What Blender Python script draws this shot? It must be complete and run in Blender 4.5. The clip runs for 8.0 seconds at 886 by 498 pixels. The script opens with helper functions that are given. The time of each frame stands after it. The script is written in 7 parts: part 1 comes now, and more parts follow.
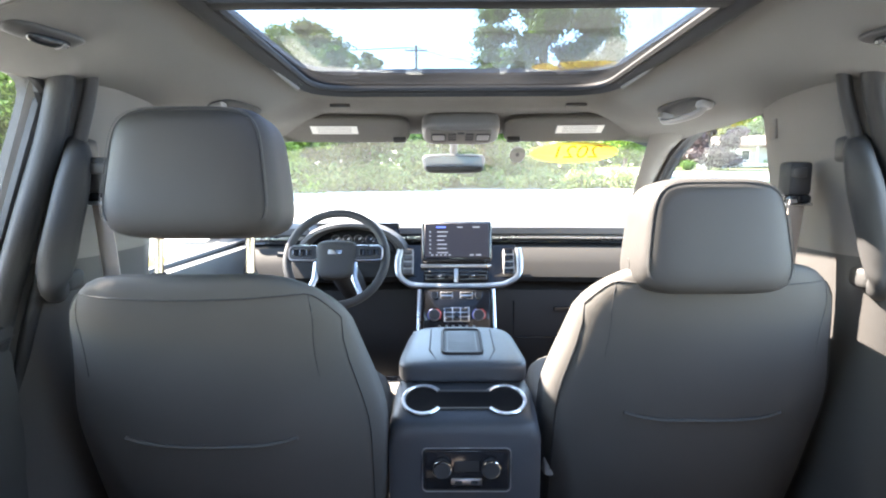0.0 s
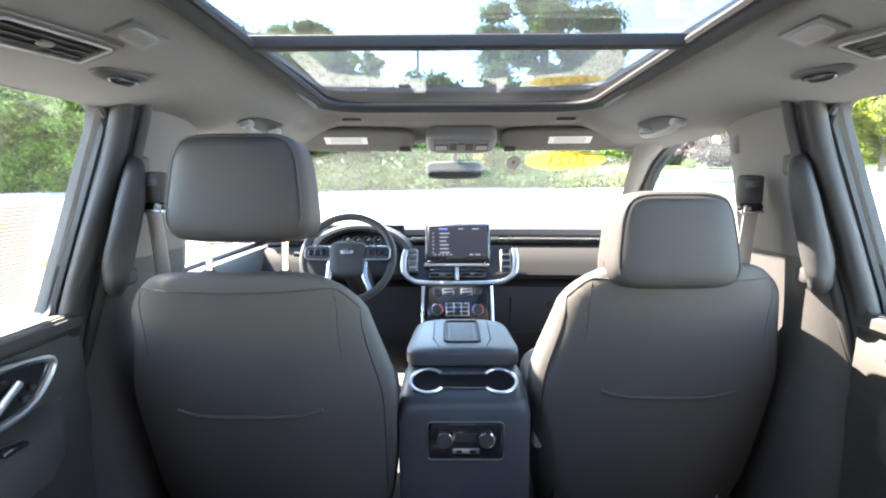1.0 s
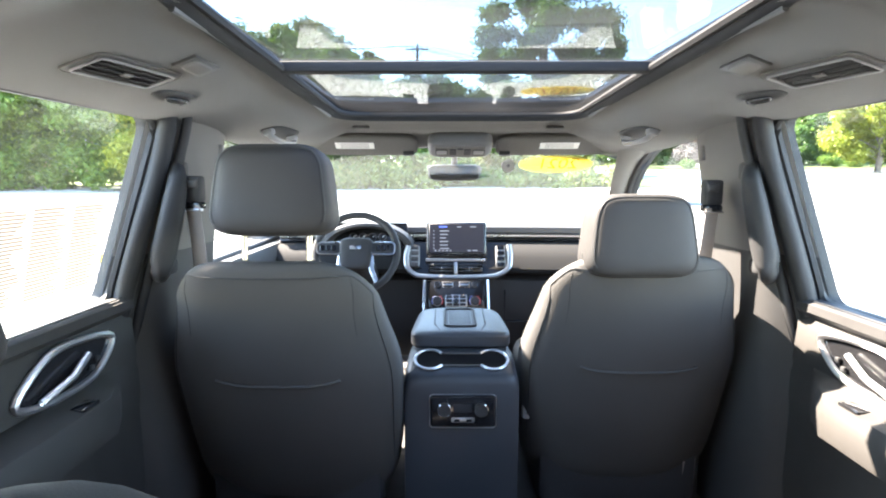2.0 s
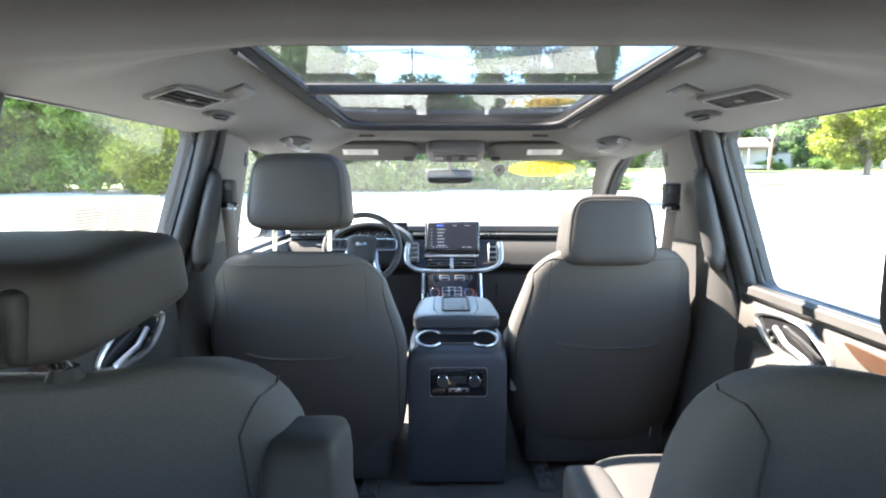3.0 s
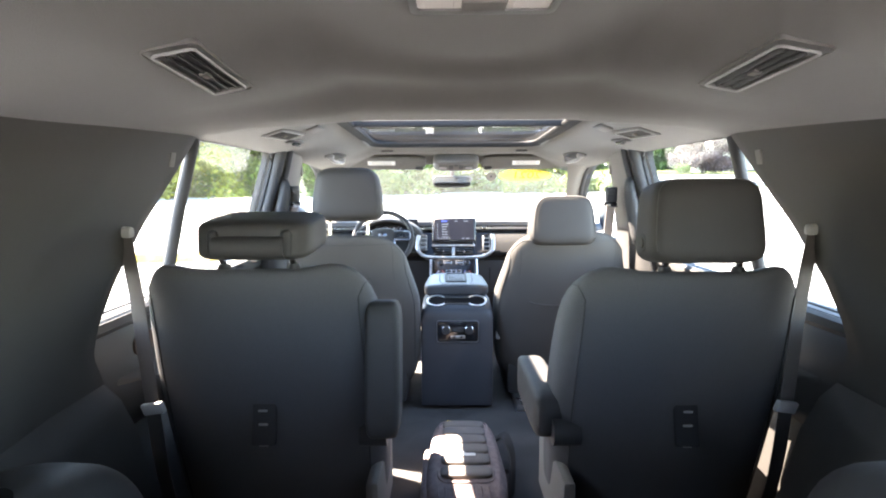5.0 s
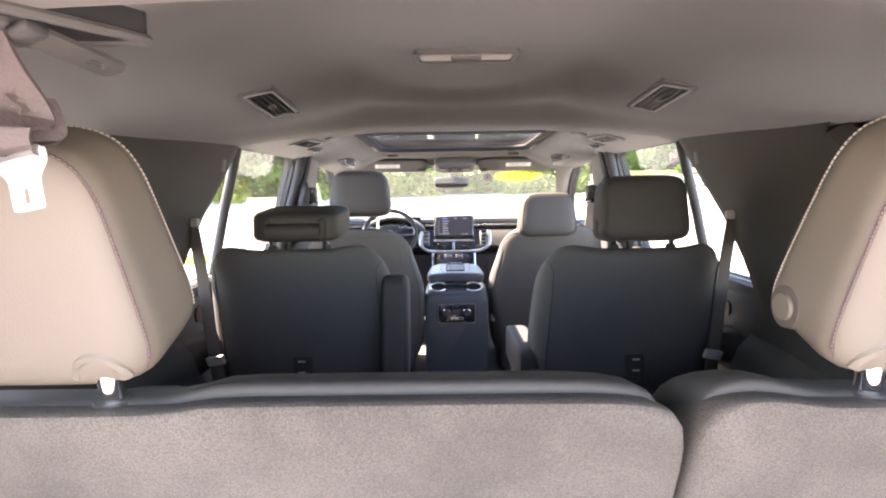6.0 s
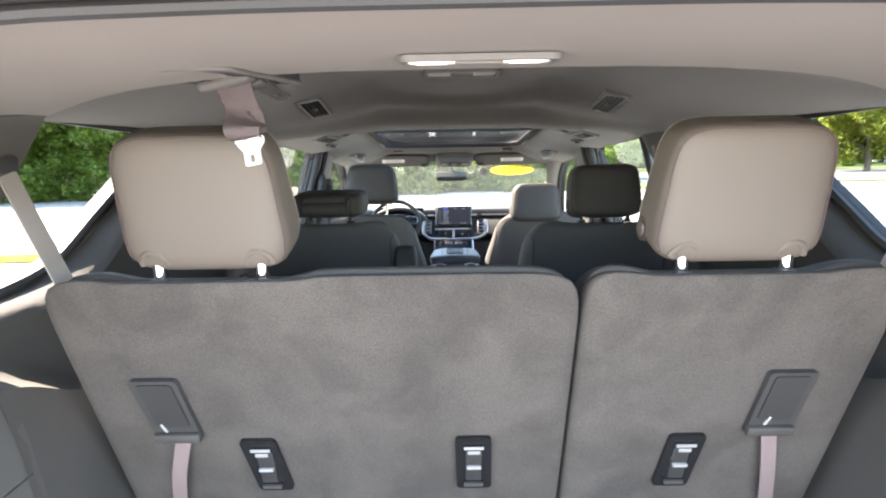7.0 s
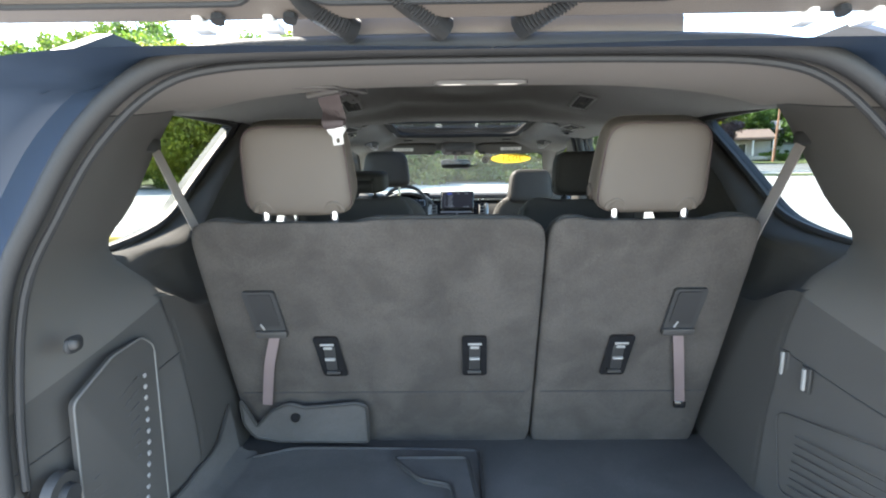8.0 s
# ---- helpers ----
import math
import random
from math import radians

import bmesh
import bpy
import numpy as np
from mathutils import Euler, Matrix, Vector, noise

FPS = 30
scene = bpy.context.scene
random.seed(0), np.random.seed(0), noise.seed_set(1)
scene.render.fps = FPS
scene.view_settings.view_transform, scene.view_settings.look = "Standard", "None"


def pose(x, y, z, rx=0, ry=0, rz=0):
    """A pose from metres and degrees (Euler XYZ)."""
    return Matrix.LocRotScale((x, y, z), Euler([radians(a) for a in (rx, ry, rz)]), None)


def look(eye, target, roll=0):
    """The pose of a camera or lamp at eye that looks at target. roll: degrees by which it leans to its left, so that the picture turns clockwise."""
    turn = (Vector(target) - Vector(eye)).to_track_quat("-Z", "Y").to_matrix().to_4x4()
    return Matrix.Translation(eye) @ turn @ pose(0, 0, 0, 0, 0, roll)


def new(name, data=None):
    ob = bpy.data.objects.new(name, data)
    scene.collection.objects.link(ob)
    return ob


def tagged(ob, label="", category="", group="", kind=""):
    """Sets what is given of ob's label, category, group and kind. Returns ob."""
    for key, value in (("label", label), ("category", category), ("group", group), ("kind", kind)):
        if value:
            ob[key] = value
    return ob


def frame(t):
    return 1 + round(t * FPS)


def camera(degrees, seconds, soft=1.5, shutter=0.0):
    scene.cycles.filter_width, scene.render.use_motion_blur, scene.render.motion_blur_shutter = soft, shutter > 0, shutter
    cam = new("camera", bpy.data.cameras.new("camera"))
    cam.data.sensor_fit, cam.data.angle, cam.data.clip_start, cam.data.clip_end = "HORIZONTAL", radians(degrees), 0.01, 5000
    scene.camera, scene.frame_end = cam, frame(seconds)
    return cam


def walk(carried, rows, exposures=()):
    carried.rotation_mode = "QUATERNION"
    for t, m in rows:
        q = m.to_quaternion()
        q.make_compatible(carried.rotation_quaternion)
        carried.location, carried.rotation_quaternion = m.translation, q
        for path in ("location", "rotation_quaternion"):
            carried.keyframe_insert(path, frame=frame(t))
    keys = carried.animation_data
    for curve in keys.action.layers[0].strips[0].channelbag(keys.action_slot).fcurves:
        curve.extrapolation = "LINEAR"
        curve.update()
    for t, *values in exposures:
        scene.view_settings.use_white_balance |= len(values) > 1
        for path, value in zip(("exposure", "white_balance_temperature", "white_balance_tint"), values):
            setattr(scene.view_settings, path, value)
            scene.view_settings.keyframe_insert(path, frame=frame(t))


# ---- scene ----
cam = camera(80.5, 8.0, 2.0)
PATH = [
    (0, (-0.037, 0.107, 1.544), (-0.048, 2.09, 1.284), -0.2),
    (0.5, (-0.043, 0.039, 1.562), (-0.057, 2.021, 1.297), -0.2),
    (1, (-0.039, -0.055, 1.571), (-0.055, 1.928, 1.306), -0.2),
    (1.5, (-0.029, -0.131, 1.573), (-0.051, 1.851, 1.31), -0.2),
    (1.7, (-0.034, -0.169, 1.58), (-0.053, 1.812, 1.31), -0.1),
    (3, (-0.051, -0.454, 1.585), (-0.043, 1.53, 1.326), -0.0),
    (3.5, (-0.038, -0.583, 1.583), (-0.037, 1.401, 1.328), 0.2),
    (4, (-0.036, -0.733, 1.584), (-0.04, 1.251, 1.339), 0.2),
    (5.5, (-0.052, -1.241, 1.598), (-0.067, 0.743, 1.349), -0.6),
    (6, (-0.037, -1.385, 1.584), (-0.056, 0.601, 1.345), -0.9),
    (6.5, (-0.041, -1.542, 1.564), (-0.045, 0.445, 1.332), -0.9),
    (7, (-0.039, -1.721, 1.548), (-0.059, 0.263, 1.303), -1.0),
    (7.5, (-0.054, -1.897, 1.545), (-0.078, 0.086, 1.282), -0.9),
    (8, (-0.059, -2.098, 1.515), (-0.085, -0.117, 1.237), -0.6),
]
walk(cam, [(t, look(eye, target, roll)) for t, eye, target, roll in PATH],
     [(0, 5.9, 6950, 14), (1.5, 5.85, 6950, 14), (3, 5.65, 6750, 12), (4, 6.0, 7050, 15), (5.5, 6.25, 7400, 18), (6, 5.9, 7900, 26), (6.5, 5.5, 7600, 21), (7, 5.25, 7200, 15), (7.5, 5.05, 6900, 12), (8, 4.4, 6650, 8)])

# ---- light ----
SUN_AZ, SUN_EL = radians(-59.5), radians(47)      # azimuth from straight ahead, to the right positive
world = bpy.data.worlds.new("sky")
scene.world = world
world.use_nodes = True
wn = world.node_tree
sky = wn.nodes.new("ShaderNodeTexSky")
sky.sky_type = 'NISHITA'
sky.sun_disc = False
sky.sun_elevation, sky.sun_rotation = SUN_EL, SUN_AZ
sky.air_density, sky.dust_density = 1.0, 0.7
wn.links.new(sky.outputs[0], wn.nodes["Background"].inputs[0])
wn.nodes["Background"].inputs[1].default_value = 0.075
sun_data = bpy.data.lights.new("sun", 'SUN')
sun_data.energy, sun_data.angle, sun_data.color = 1.6, radians(0.53), (1.0, 0.93, 0.83)
sun = new("sun", sun_data)
to_sun = Vector((math.sin(SUN_AZ) * math.cos(SUN_EL), math.cos(SUN_AZ) * math.cos(SUN_EL), math.sin(SUN_EL)))
sun.matrix_world = look(to_sun * 30, (0, 0, 0))

# ---- materials ----
def material(name, color, rough=0.6, metal=0.0, grain=0.0, grain_size=300.0, stain=0.15, stain_size=6.0, spec=0.5,
             bump_kind="noise", coat=0.0, sheen=0.0):
    """A surface with fine grain (bump, in metres) and broad uneven tone."""
    m = bpy.data.materials.new(name)
    m.use_nodes = True
    nt = m.node_tree
    b = nt.nodes["Principled BSDF"]
    tc = nt.nodes.new("ShaderNodeTexCoord")
    n1 = nt.nodes.new("ShaderNodeTexNoise")
    n1.inputs["Scale"].default_value, n1.inputs["Detail"].default_value = stain_size, 5
    nt.links.new(tc.outputs["Object"], n1.inputs["Vector"])
    ramp = nt.nodes.new("ShaderNodeMixRGB")
    c = Vector(color[:3])
    ramp.inputs[1].default_value = (*(c * (1 - stain)), 1)
    ramp.inputs[2].default_value = (*(c * (1 + stain)), 1)
    nt.links.new(n1.outputs[0], ramp.inputs[0])
    nt.links.new(ramp.outputs[0], b.inputs["Base Color"])
    b.inputs["Metallic"].default_value = metal
    b.inputs["Specular IOR Level"].default_value = spec
    b.inputs["Coat Weight"].default_value = coat
    b.inputs["Sheen Weight"].default_value = sheen
    rr = nt.nodes.new("ShaderNodeMapRange")
    rr.inputs["To Min"].default_value, rr.inputs["To Max"].default_value = max(0.02, rough - 0.08), min(1, rough + 0.08)
    nt.links.new(n1.outputs[0], rr.inputs[0])
    nt.links.new(rr.outputs[0], b.inputs["Roughness"])
    if grain:
        if bump_kind == "voronoi":
            g = nt.nodes.new("ShaderNodeTexVoronoi")
            g.feature = 'DISTANCE_TO_EDGE'
        else:
            g = nt.nodes.new("ShaderNodeTexNoise")
            g.inputs["Detail"].default_value = 3
        g.inputs["Scale"].default_value = grain_size
        nt.links.new(tc.outputs["Object"], g.inputs["Vector"])
        bp = nt.nodes.new("ShaderNodeBump")
        bp.inputs["Strength"].default_value, bp.inputs["Distance"].default_value = 1.0, grain
        nt.links.new(g.outputs[0], bp.inputs["Height"])
        nt.links.new(bp.outputs[0], b.inputs["Normal"])
    return m


def speckled(name, a, b_col, size, rough=0.9, grain=0.0, grain_size=60.0, detail=8.0, mid=0.5, wide=0.12):
    """A surface of two colours in patches, with grain."""
    m = material(name, a, rough, 0, grain, grain_size)
    nt = m.node_tree
    b = nt.nodes["Principled BSDF"]
    tc = nt.nodes["Texture Coordinate"]
    n = nt.nodes.new("ShaderNodeTexNoise")
    n.inputs["Scale"].default_value, n.inputs["Detail"].default_value = size, detail
    nt.links.new(tc.outputs["Object"], n.inputs["Vector"])
    r = nt.nodes.new("ShaderNodeValToRGB")
    r.color_ramp.elements[0].position, r.color_ramp.elements[1].position = mid - wide, mid + wide
    r.color_ramp.elements[0].color, r.color_ramp.elements[1].color = (*a, 1), (*b_col, 1)
    nt.links.new(n.outputs[0], r.inputs[0])
    nt.links.new(r.outputs[0], b.inputs["Base Color"])
    return m


def glass_pane(name, tint, rough=0.0):
    """Thin glass: sees straight through, mirrors by Fresnel."""
    m = bpy.data.materials.new(name)
    m.use_nodes = True
    nt = m.node_tree
    out = nt.nodes["Material Output"]
    tr = nt.nodes.new("ShaderNodeBsdfTransparent")
    tr.inputs[0].default_value = (*tint, 1)
    gl = nt.nodes.new("ShaderNodeBsdfGlossy")
    gl.inputs["Roughness"].default_value = rough
    lw = nt.nodes.new("ShaderNodeLayerWeight")
    lw.inputs[0].default_value = 0.5
    pw = nt.nodes.new("ShaderNodeMath")
    pw.operation = 'POWER'
    pw.inputs[1].default_value = 4.0
    nt.links.new(lw.outputs["Facing"], pw.inputs[0])
    fr = nt.nodes.new("ShaderNodeMath")
    fr.operation = 'MULTIPLY_ADD'
    fr.inputs[1].default_value, fr.inputs[2].default_value = 0.25, 0.02
    nt.links.new(pw.outputs[0], fr.inputs[0])
    mx = nt.nodes.new("ShaderNodeMixShader")
    nt.links.new(fr.outputs[0], mx.inputs[0])
    nt.links.new(tr.outputs[0], mx.inputs[1])
    nt.links.new(gl.outputs[0], mx.inputs[2])
    nt.links.new(mx.outputs[0], out.inputs[0])
    return m


def dusty(m, amount, size=3.0):
    """Thin dust on a pane, which glows where the sun strikes it."""
    nt = m.node_tree
    out = nt.nodes["Material Output"]
    old = out.inputs[0].links[0].from_socket
    tc = nt.nodes.new("ShaderNodeTexCoord")
    n = nt.nodes.new("ShaderNodeTexNoise")
    n.inputs["Scale"].default_value, n.inputs["Detail"].default_value = size, 6
    nt.links.new(tc.outputs["Object"], n.inputs["Vector"])
    r = nt.nodes.new("ShaderNodeMapRange")
    r.inputs["From Min"].default_value, r.inputs["From Max"].default_value = 0.3, 0.75
    r.inputs["To Min"].default_value, r.inputs["To Max"].default_value = amount * 0.4, amount * 1.6
    nt.links.new(n.outputs[0], r.inputs[0])
    tl = nt.nodes.new("ShaderNodeBsdfTranslucent")
    tl.inputs[0].default_value = (0.8, 0.8, 0.78, 1)
    ms = nt.nodes.new("ShaderNodeMixShader")
    nt.links.new(r.outputs[0], ms.inputs[0])
    nt.links.new(old, ms.inputs[1])
    nt.links.new(tl.outputs[0], ms.inputs[2])
    nt.links.new(ms.outputs[0], out.inputs[0])
    return m


def napped(m, size, amount):
    """Broad brushed patches over a pile fabric."""
    nt = m.node_tree
    b = nt.nodes["Principled BSDF"]
    old = b.inputs["Base Color"].links[0].from_socket
    tc = nt.nodes["Texture Coordinate"]
    n = nt.nodes.new("ShaderNodeTexNoise")
    n.inputs["Scale"].default_value, n.inputs["Detail"].default_value, n.inputs["Distortion"].default_value = size, 4, 0.6
    nt.links.new(tc.outputs["Object"], n.inputs["Vector"])
    r = nt.nodes.new("ShaderNodeMapRange")
    r.inputs["From Min"].default_value, r.inputs["From Max"].default_value = 0.35, 0.65
    r.inputs["To Min"].default_value, r.inputs["To Max"].default_value = 1 - amount, 1 + amount
    nt.links.new(n.outputs[0], r.inputs[0])
    mul = nt.nodes.new("ShaderNodeMixRGB")
    mul.blend_type = 'MULTIPLY'
    mul.inputs[0].default_value = 1.0
    nt.links.new(old, mul.inputs[1])
    nt.links.new(r.outputs[0], mul.inputs[2])
    nt.links.new(mul.outputs[0], b.inputs["Base Color"])
    return m


def glow(name, color, strength):
    m = bpy.data.materials.new(name)
    m.use_nodes = True
    b = m.node_tree.nodes["Principled BSDF"]
    b.inputs["Base Color"].default_value = (*color, 1)
    b.inputs["Emission Color"].default_value = (*color, 1)
    b.inputs["Emission Strength"].default_value = strength
    return m


LEATHER = material("black_leather", (0.036, 0.0345, 0.034), 0.62, 0, 0.00022, 520, 0.2, 9, spec=0.32, bump_kind="voronoi")
LEATHER_GREY = material("warm_grey_leather", (0.085, 0.071, 0.059), 0.62, 0, 0.00018, 520, 0.15, 7, bump_kind="voronoi")
SEAT_BACK = material("seat_back_vinyl", (0.057, 0.054, 0.051), 0.68, 0, 0.00022, 480, 0.2, 6, spec=0.3, bump_kind="voronoi")
CHAIR_BACK = speckled("chair_back_cloth", (0.046, 0.046, 0.048), (0.060, 0.060, 0.063), 800, 0.8, 0.0004, 700)
# black console skin with the sky's blue reflection put into its colour
CONSOLE_SKIN = material("sky_tinted_console_skin", (0.034, 0.038, 0.044), 0.44, 0, 0.00018, 520, 0.15, 9, spec=0.55, bump_kind="voronoi")
# near black that paints the shade inside deep holes
DEPTH_SHADE = material("painted_depth_shade", (0.006, 0.006, 0.007), 0.9, 0, 0, 1, 0.1, 9, spec=0.1)
POST = material("warm_steel_post", (0.46, 0.41, 0.35), 0.24, 1.0, 0, 1, 0.05, 3)
LATCH = material("pale_latch_metal", (0.55, 0.53, 0.51), 0.42, 0.25, 0, 1, 0.06, 20)
THREAD_PALE = material("pale_thread", (0.27, 0.245, 0.22), 0.8, 0, 0.0002, 900)
THREAD_MAUVE = material("mauve_thread", (0.075, 0.045, 0.048), 0.8, 0, 0.0002, 900)
SEAM_BROWN = material("brown_seam", (0.045, 0.034, 0.030), 0.8, 0, 0.0002, 900)
STITCH = material("thread", (0.07, 0.068, 0.066), 0.8, 0, 0.0002, 900)
PLASTIC = material("black_plastic", (0.031, 0.031, 0.032), 0.6, 0, 0.00015, 600, 0.15, 8, spec=0.35, bump_kind="voronoi")
PLASTIC_SOFT = material("charcoal_soft_trim", (0.040, 0.038, 0.037), 0.6, 0, 0.00018, 550, 0.15, 7, bump_kind="voronoi")
PILLAR = material("grey_pillar_trim", (0.135, 0.126, 0.115), 0.75, 0, 0.0004, 600, 0.08, 5)
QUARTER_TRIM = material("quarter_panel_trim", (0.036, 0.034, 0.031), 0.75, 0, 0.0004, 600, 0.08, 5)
GLOSS_BLACK = material("gloss_black", (0.012, 0.012, 0.013), 0.12, 0, 0, 1, 0.2, 4)
RUBBER = material("rubber_seal", (0.018, 0.018, 0.019), 0.65, 0, 0.0004, 300, 0.25, 12)
HEADLINER = material("headliner_fabric", (0.064, 0.058, 0.051), 0.95, 0, 0.0006, 700, 0.06, 3, spec=0.1, sheen=0.2)
CARPET = napped(speckled("charcoal_carpet", (0.06, 0.058, 0.057), (0.095, 0.09, 0.088), 900, 1.0, 0.002, 700), 5, 0.18)
BACK_CARPET = napped(speckled("seat_back_carpet", (0.040, 0.0355, 0.032), (0.067, 0.0595, 0.054), 620, 1.0, 0.0016, 700), 9, 0.22)
BRIGHT = material("bright_trim", (0.86, 0.86, 0.87), 0.32, 1.0, 0, 1, 0.04, 3)
CHROME = material("chrome", (0.85, 0.85, 0.86), 0.08, 1.0, 0, 1, 0.05, 3)
SATIN = material("satin_silver", (0.62, 0.62, 0.63), 0.28, 1.0, 0.0001, 600, 0.08, 6)
GREY_PLASTIC = material("light_grey_plastic", (0.26, 0.255, 0.25), 0.5, 0, 0.0003, 500, 0.06, 6)
WEBBING = material("belt_webbing", (0.30, 0.265, 0.25), 0.7, 0, 0.0012, 420, 0.15, 20)
STRAP = material("pale_strap_webbing", (0.155, 0.118, 0.118), 0.7, 0, 0.0012, 420, 0.15, 20)
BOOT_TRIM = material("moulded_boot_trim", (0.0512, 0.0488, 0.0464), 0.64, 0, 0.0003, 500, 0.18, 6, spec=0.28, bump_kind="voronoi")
WEBBING_MAUVE = material("mauve_belt_webbing", (0.052, 0.038, 0.039), 0.7, 0, 0.0010, 420, 0.25, 90)
WEBBING_MID = material("brown_belt_webbing", (0.058, 0.051, 0.048), 0.7, 0, 0.0012, 420, 0.2, 60)
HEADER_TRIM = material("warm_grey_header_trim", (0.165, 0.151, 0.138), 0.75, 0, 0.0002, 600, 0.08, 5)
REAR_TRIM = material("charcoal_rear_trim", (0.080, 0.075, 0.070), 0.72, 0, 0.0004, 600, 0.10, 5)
PAINT = material("dark_body_paint", (0.025, 0.041, 0.070), 0.48, 0.1, 0, 1, 0.1, 3, coat=0.12)
WOOD_TRIM = material("dark_wood_trim", (0.035, 0.018, 0.011), 0.35, 0, 0.0002, 90, 0.35, 25, coat=0.4)
GLASS = dusty(glass_pane("clear_glass", (0.82, 0.85, 0.83)), 0.0022, 5)
GLASS_FRONT = dusty(glass_pane("windscreen_glass", (0.84, 0.88, 0.85)), 0.0075, 1.2)
GLASS_ROOF = dusty(glass_pane("dark_roof_glass", (0.30, 0.345, 0.372)), 0.004, 4)
SATIN_DULL = material("dull_silver_trim", (0.42, 0.41, 0.40), 0.42, 1.0, 0.0001, 600, 0.08, 6)
DASH_TRIM = material("charcoal_dash_trim", (0.012, 0.0114, 0.0108), 0.75, 0, 0.00018, 550, 0.15, 7, spec=0.25, bump_kind="voronoi")
GLASS_TINT = glass_pane("tinted_glass", (0.68, 0.71, 0.70))
MIRROR_DIM = material("tinted_mirror", (0.34, 0.33, 0.32), 0.03, 1.0, 0, 1, 0, 1)
MIRROR = material("mirror", (0.9, 0.9, 0.9), 0.02, 1.0, 0, 1, 0, 1)
PAPER = material("paper", (0.84, 0.83, 0.80), 0.8, 0, 0.0002, 200, 0.03, 8)
PIPING = material("dark_piping", (0.022, 0.022, 0.023), 0.7, 0, 0.0002, 500)
VENT_GREY = material("grey_vent_bezel", (0.11, 0.107, 0.103), 0.5, 0, 0.0002, 600, 0.08, 8)
INK_PALE = material("pale_print", (0.22, 0.18, 0.155), 0.8)
FRAME_BLACK = material("matte_black_frame", (0.030, 0.030, 0.031), 0.7, 0, 0.0002, 400, 0.2, 8, spec=0.08)
INK = material("ink", (0.10, 0.10, 0.11), 0.8)
WHITE = material("white_plastic", (0.75, 0.74, 0.72), 0.45, 0, 0, 1, 0.05, 8)


# ---- mesh helpers ----
def thing(name, label, category="", group="", kind="", at=(0, 0, 0)):
    ob = new(name)
    ob.empty_display_size = 0.1
    ob.location = at
    return tagged(ob, label, category, group, kind)


def mesh_of(name, bm, mat, smooth=True):
    me = bpy.data.meshes.new(name)
    bmesh.ops.recalc_face_normals(bm, faces=bm.faces)
    bm.to_mesh(me)
    bm.free()
    for m in (mat if isinstance(mat, (list, tuple)) else [mat]):
        me.materials.append(m)
    if smooth:
        me.polygons.foreach_set("use_smooth", [True] * len(me.polygons))
        me.set_sharp_from_angle(angle=radians(42))
    return me


def part(name, bm, mat, parent=None, label="", smooth=True):
    ob = new(name, mesh_of(name, bm, mat, smooth))
    if parent:
        ob.parent = parent
        # meshes are drawn in world places; parents carry only a shift
        p, shift = parent, Vector((0, 0, 0))
        while p:
            shift += p.location
            p = p.parent
        ob.location = -shift
    return tagged(ob, label)


def single(name, bm, mat, label, category="", group="", kind="", smooth=True):
    return tagged(part(name, bm, mat, None, "", smooth), label, category, group, kind)


def join(*bms):
    out = bmesh.new()
    for b in bms:
        me = bpy.data.meshes.new("tmp")
        b.to_mesh(me)
        b.free()
        out.from_mesh(me)
        bpy.data.meshes.remove(me)
    return out


def moved(bm, m):
    bmesh.ops.transform(bm, matrix=m, verts=bm.verts)
    return bm


def rbox(c, s, r=0.006, seg=2, turn=(0, 0, 0)):
    """A box with rounded edges: centre, full sizes, radius."""
    bm = bmesh.new()
    bmesh.ops.create_cube(bm, size=1)
    bmesh.ops.scale(bm, vec=s, verts=bm.verts)
    r = min(r, min(s) * 0.49)
    if r > 0:
        bmesh.ops.bevel(bm, geom=bm.edges[:], offset=r, segments=seg, profile=0.5, affect='EDGES')
    return moved(bm, pose(*c, *turn))


def rod(a, b, r, r2=None, n=12):
    a, b = Vector(a), Vector(b)
    bm = bmesh.new()
    bmesh.ops.create_cone(bm, cap_ends=True, segments=n, radius1=r, radius2=r if r2 is None else r2, depth=(b - a).length)
    q = Vector((0, 0, 1)).rotation_difference(b - a).to_matrix().to_4x4()
    return moved(bm, Matrix.Translation((a + b) / 2) @ q)


def loft(rings, closed=True, caps=True):
    """A skin over rings of equally many points."""
    bm = bmesh.new()
    vs = [[bm.verts.new(p) for p in ring] for ring in rings]
    n = len(rings[0])
    for a, b in zip(vs, vs[1:]):
        for i in range(n if closed else n - 1):
            j = (i + 1) % n
            bm.faces.new((a[i], a[j], b[j], b[i]))
    if caps and closed:
        bm.faces.new(vs[0][::-1])
        bm.faces.new(vs[-1])
    return bm


def curve_points(pts, steps=6, closed=False):
    """Catmull-Rom through the points."""
    P = [Vector(p) for p in pts]
    n = len(P)
    out = []
    for i in range(n if closed else n - 1):
        g = (lambda k: P[k % n]) if closed else (lambda k: P[max(0, min(n - 1, k))])
        p0, p1, p2, p3 = g(i - 1), g(i), g(i + 1), g(i + 2)
        for k in range(steps):
            t = k / steps
            out.append(0.5 * (2 * p1 + (p2 - p0) * t + (2 * p0 - 5 * p1 + 4 * p2 - p3) * t * t + (3 * p1 - p0 - 3 * p2 + p3) * t ** 3))
    if not closed:
        out.append(P[-1])
    return out


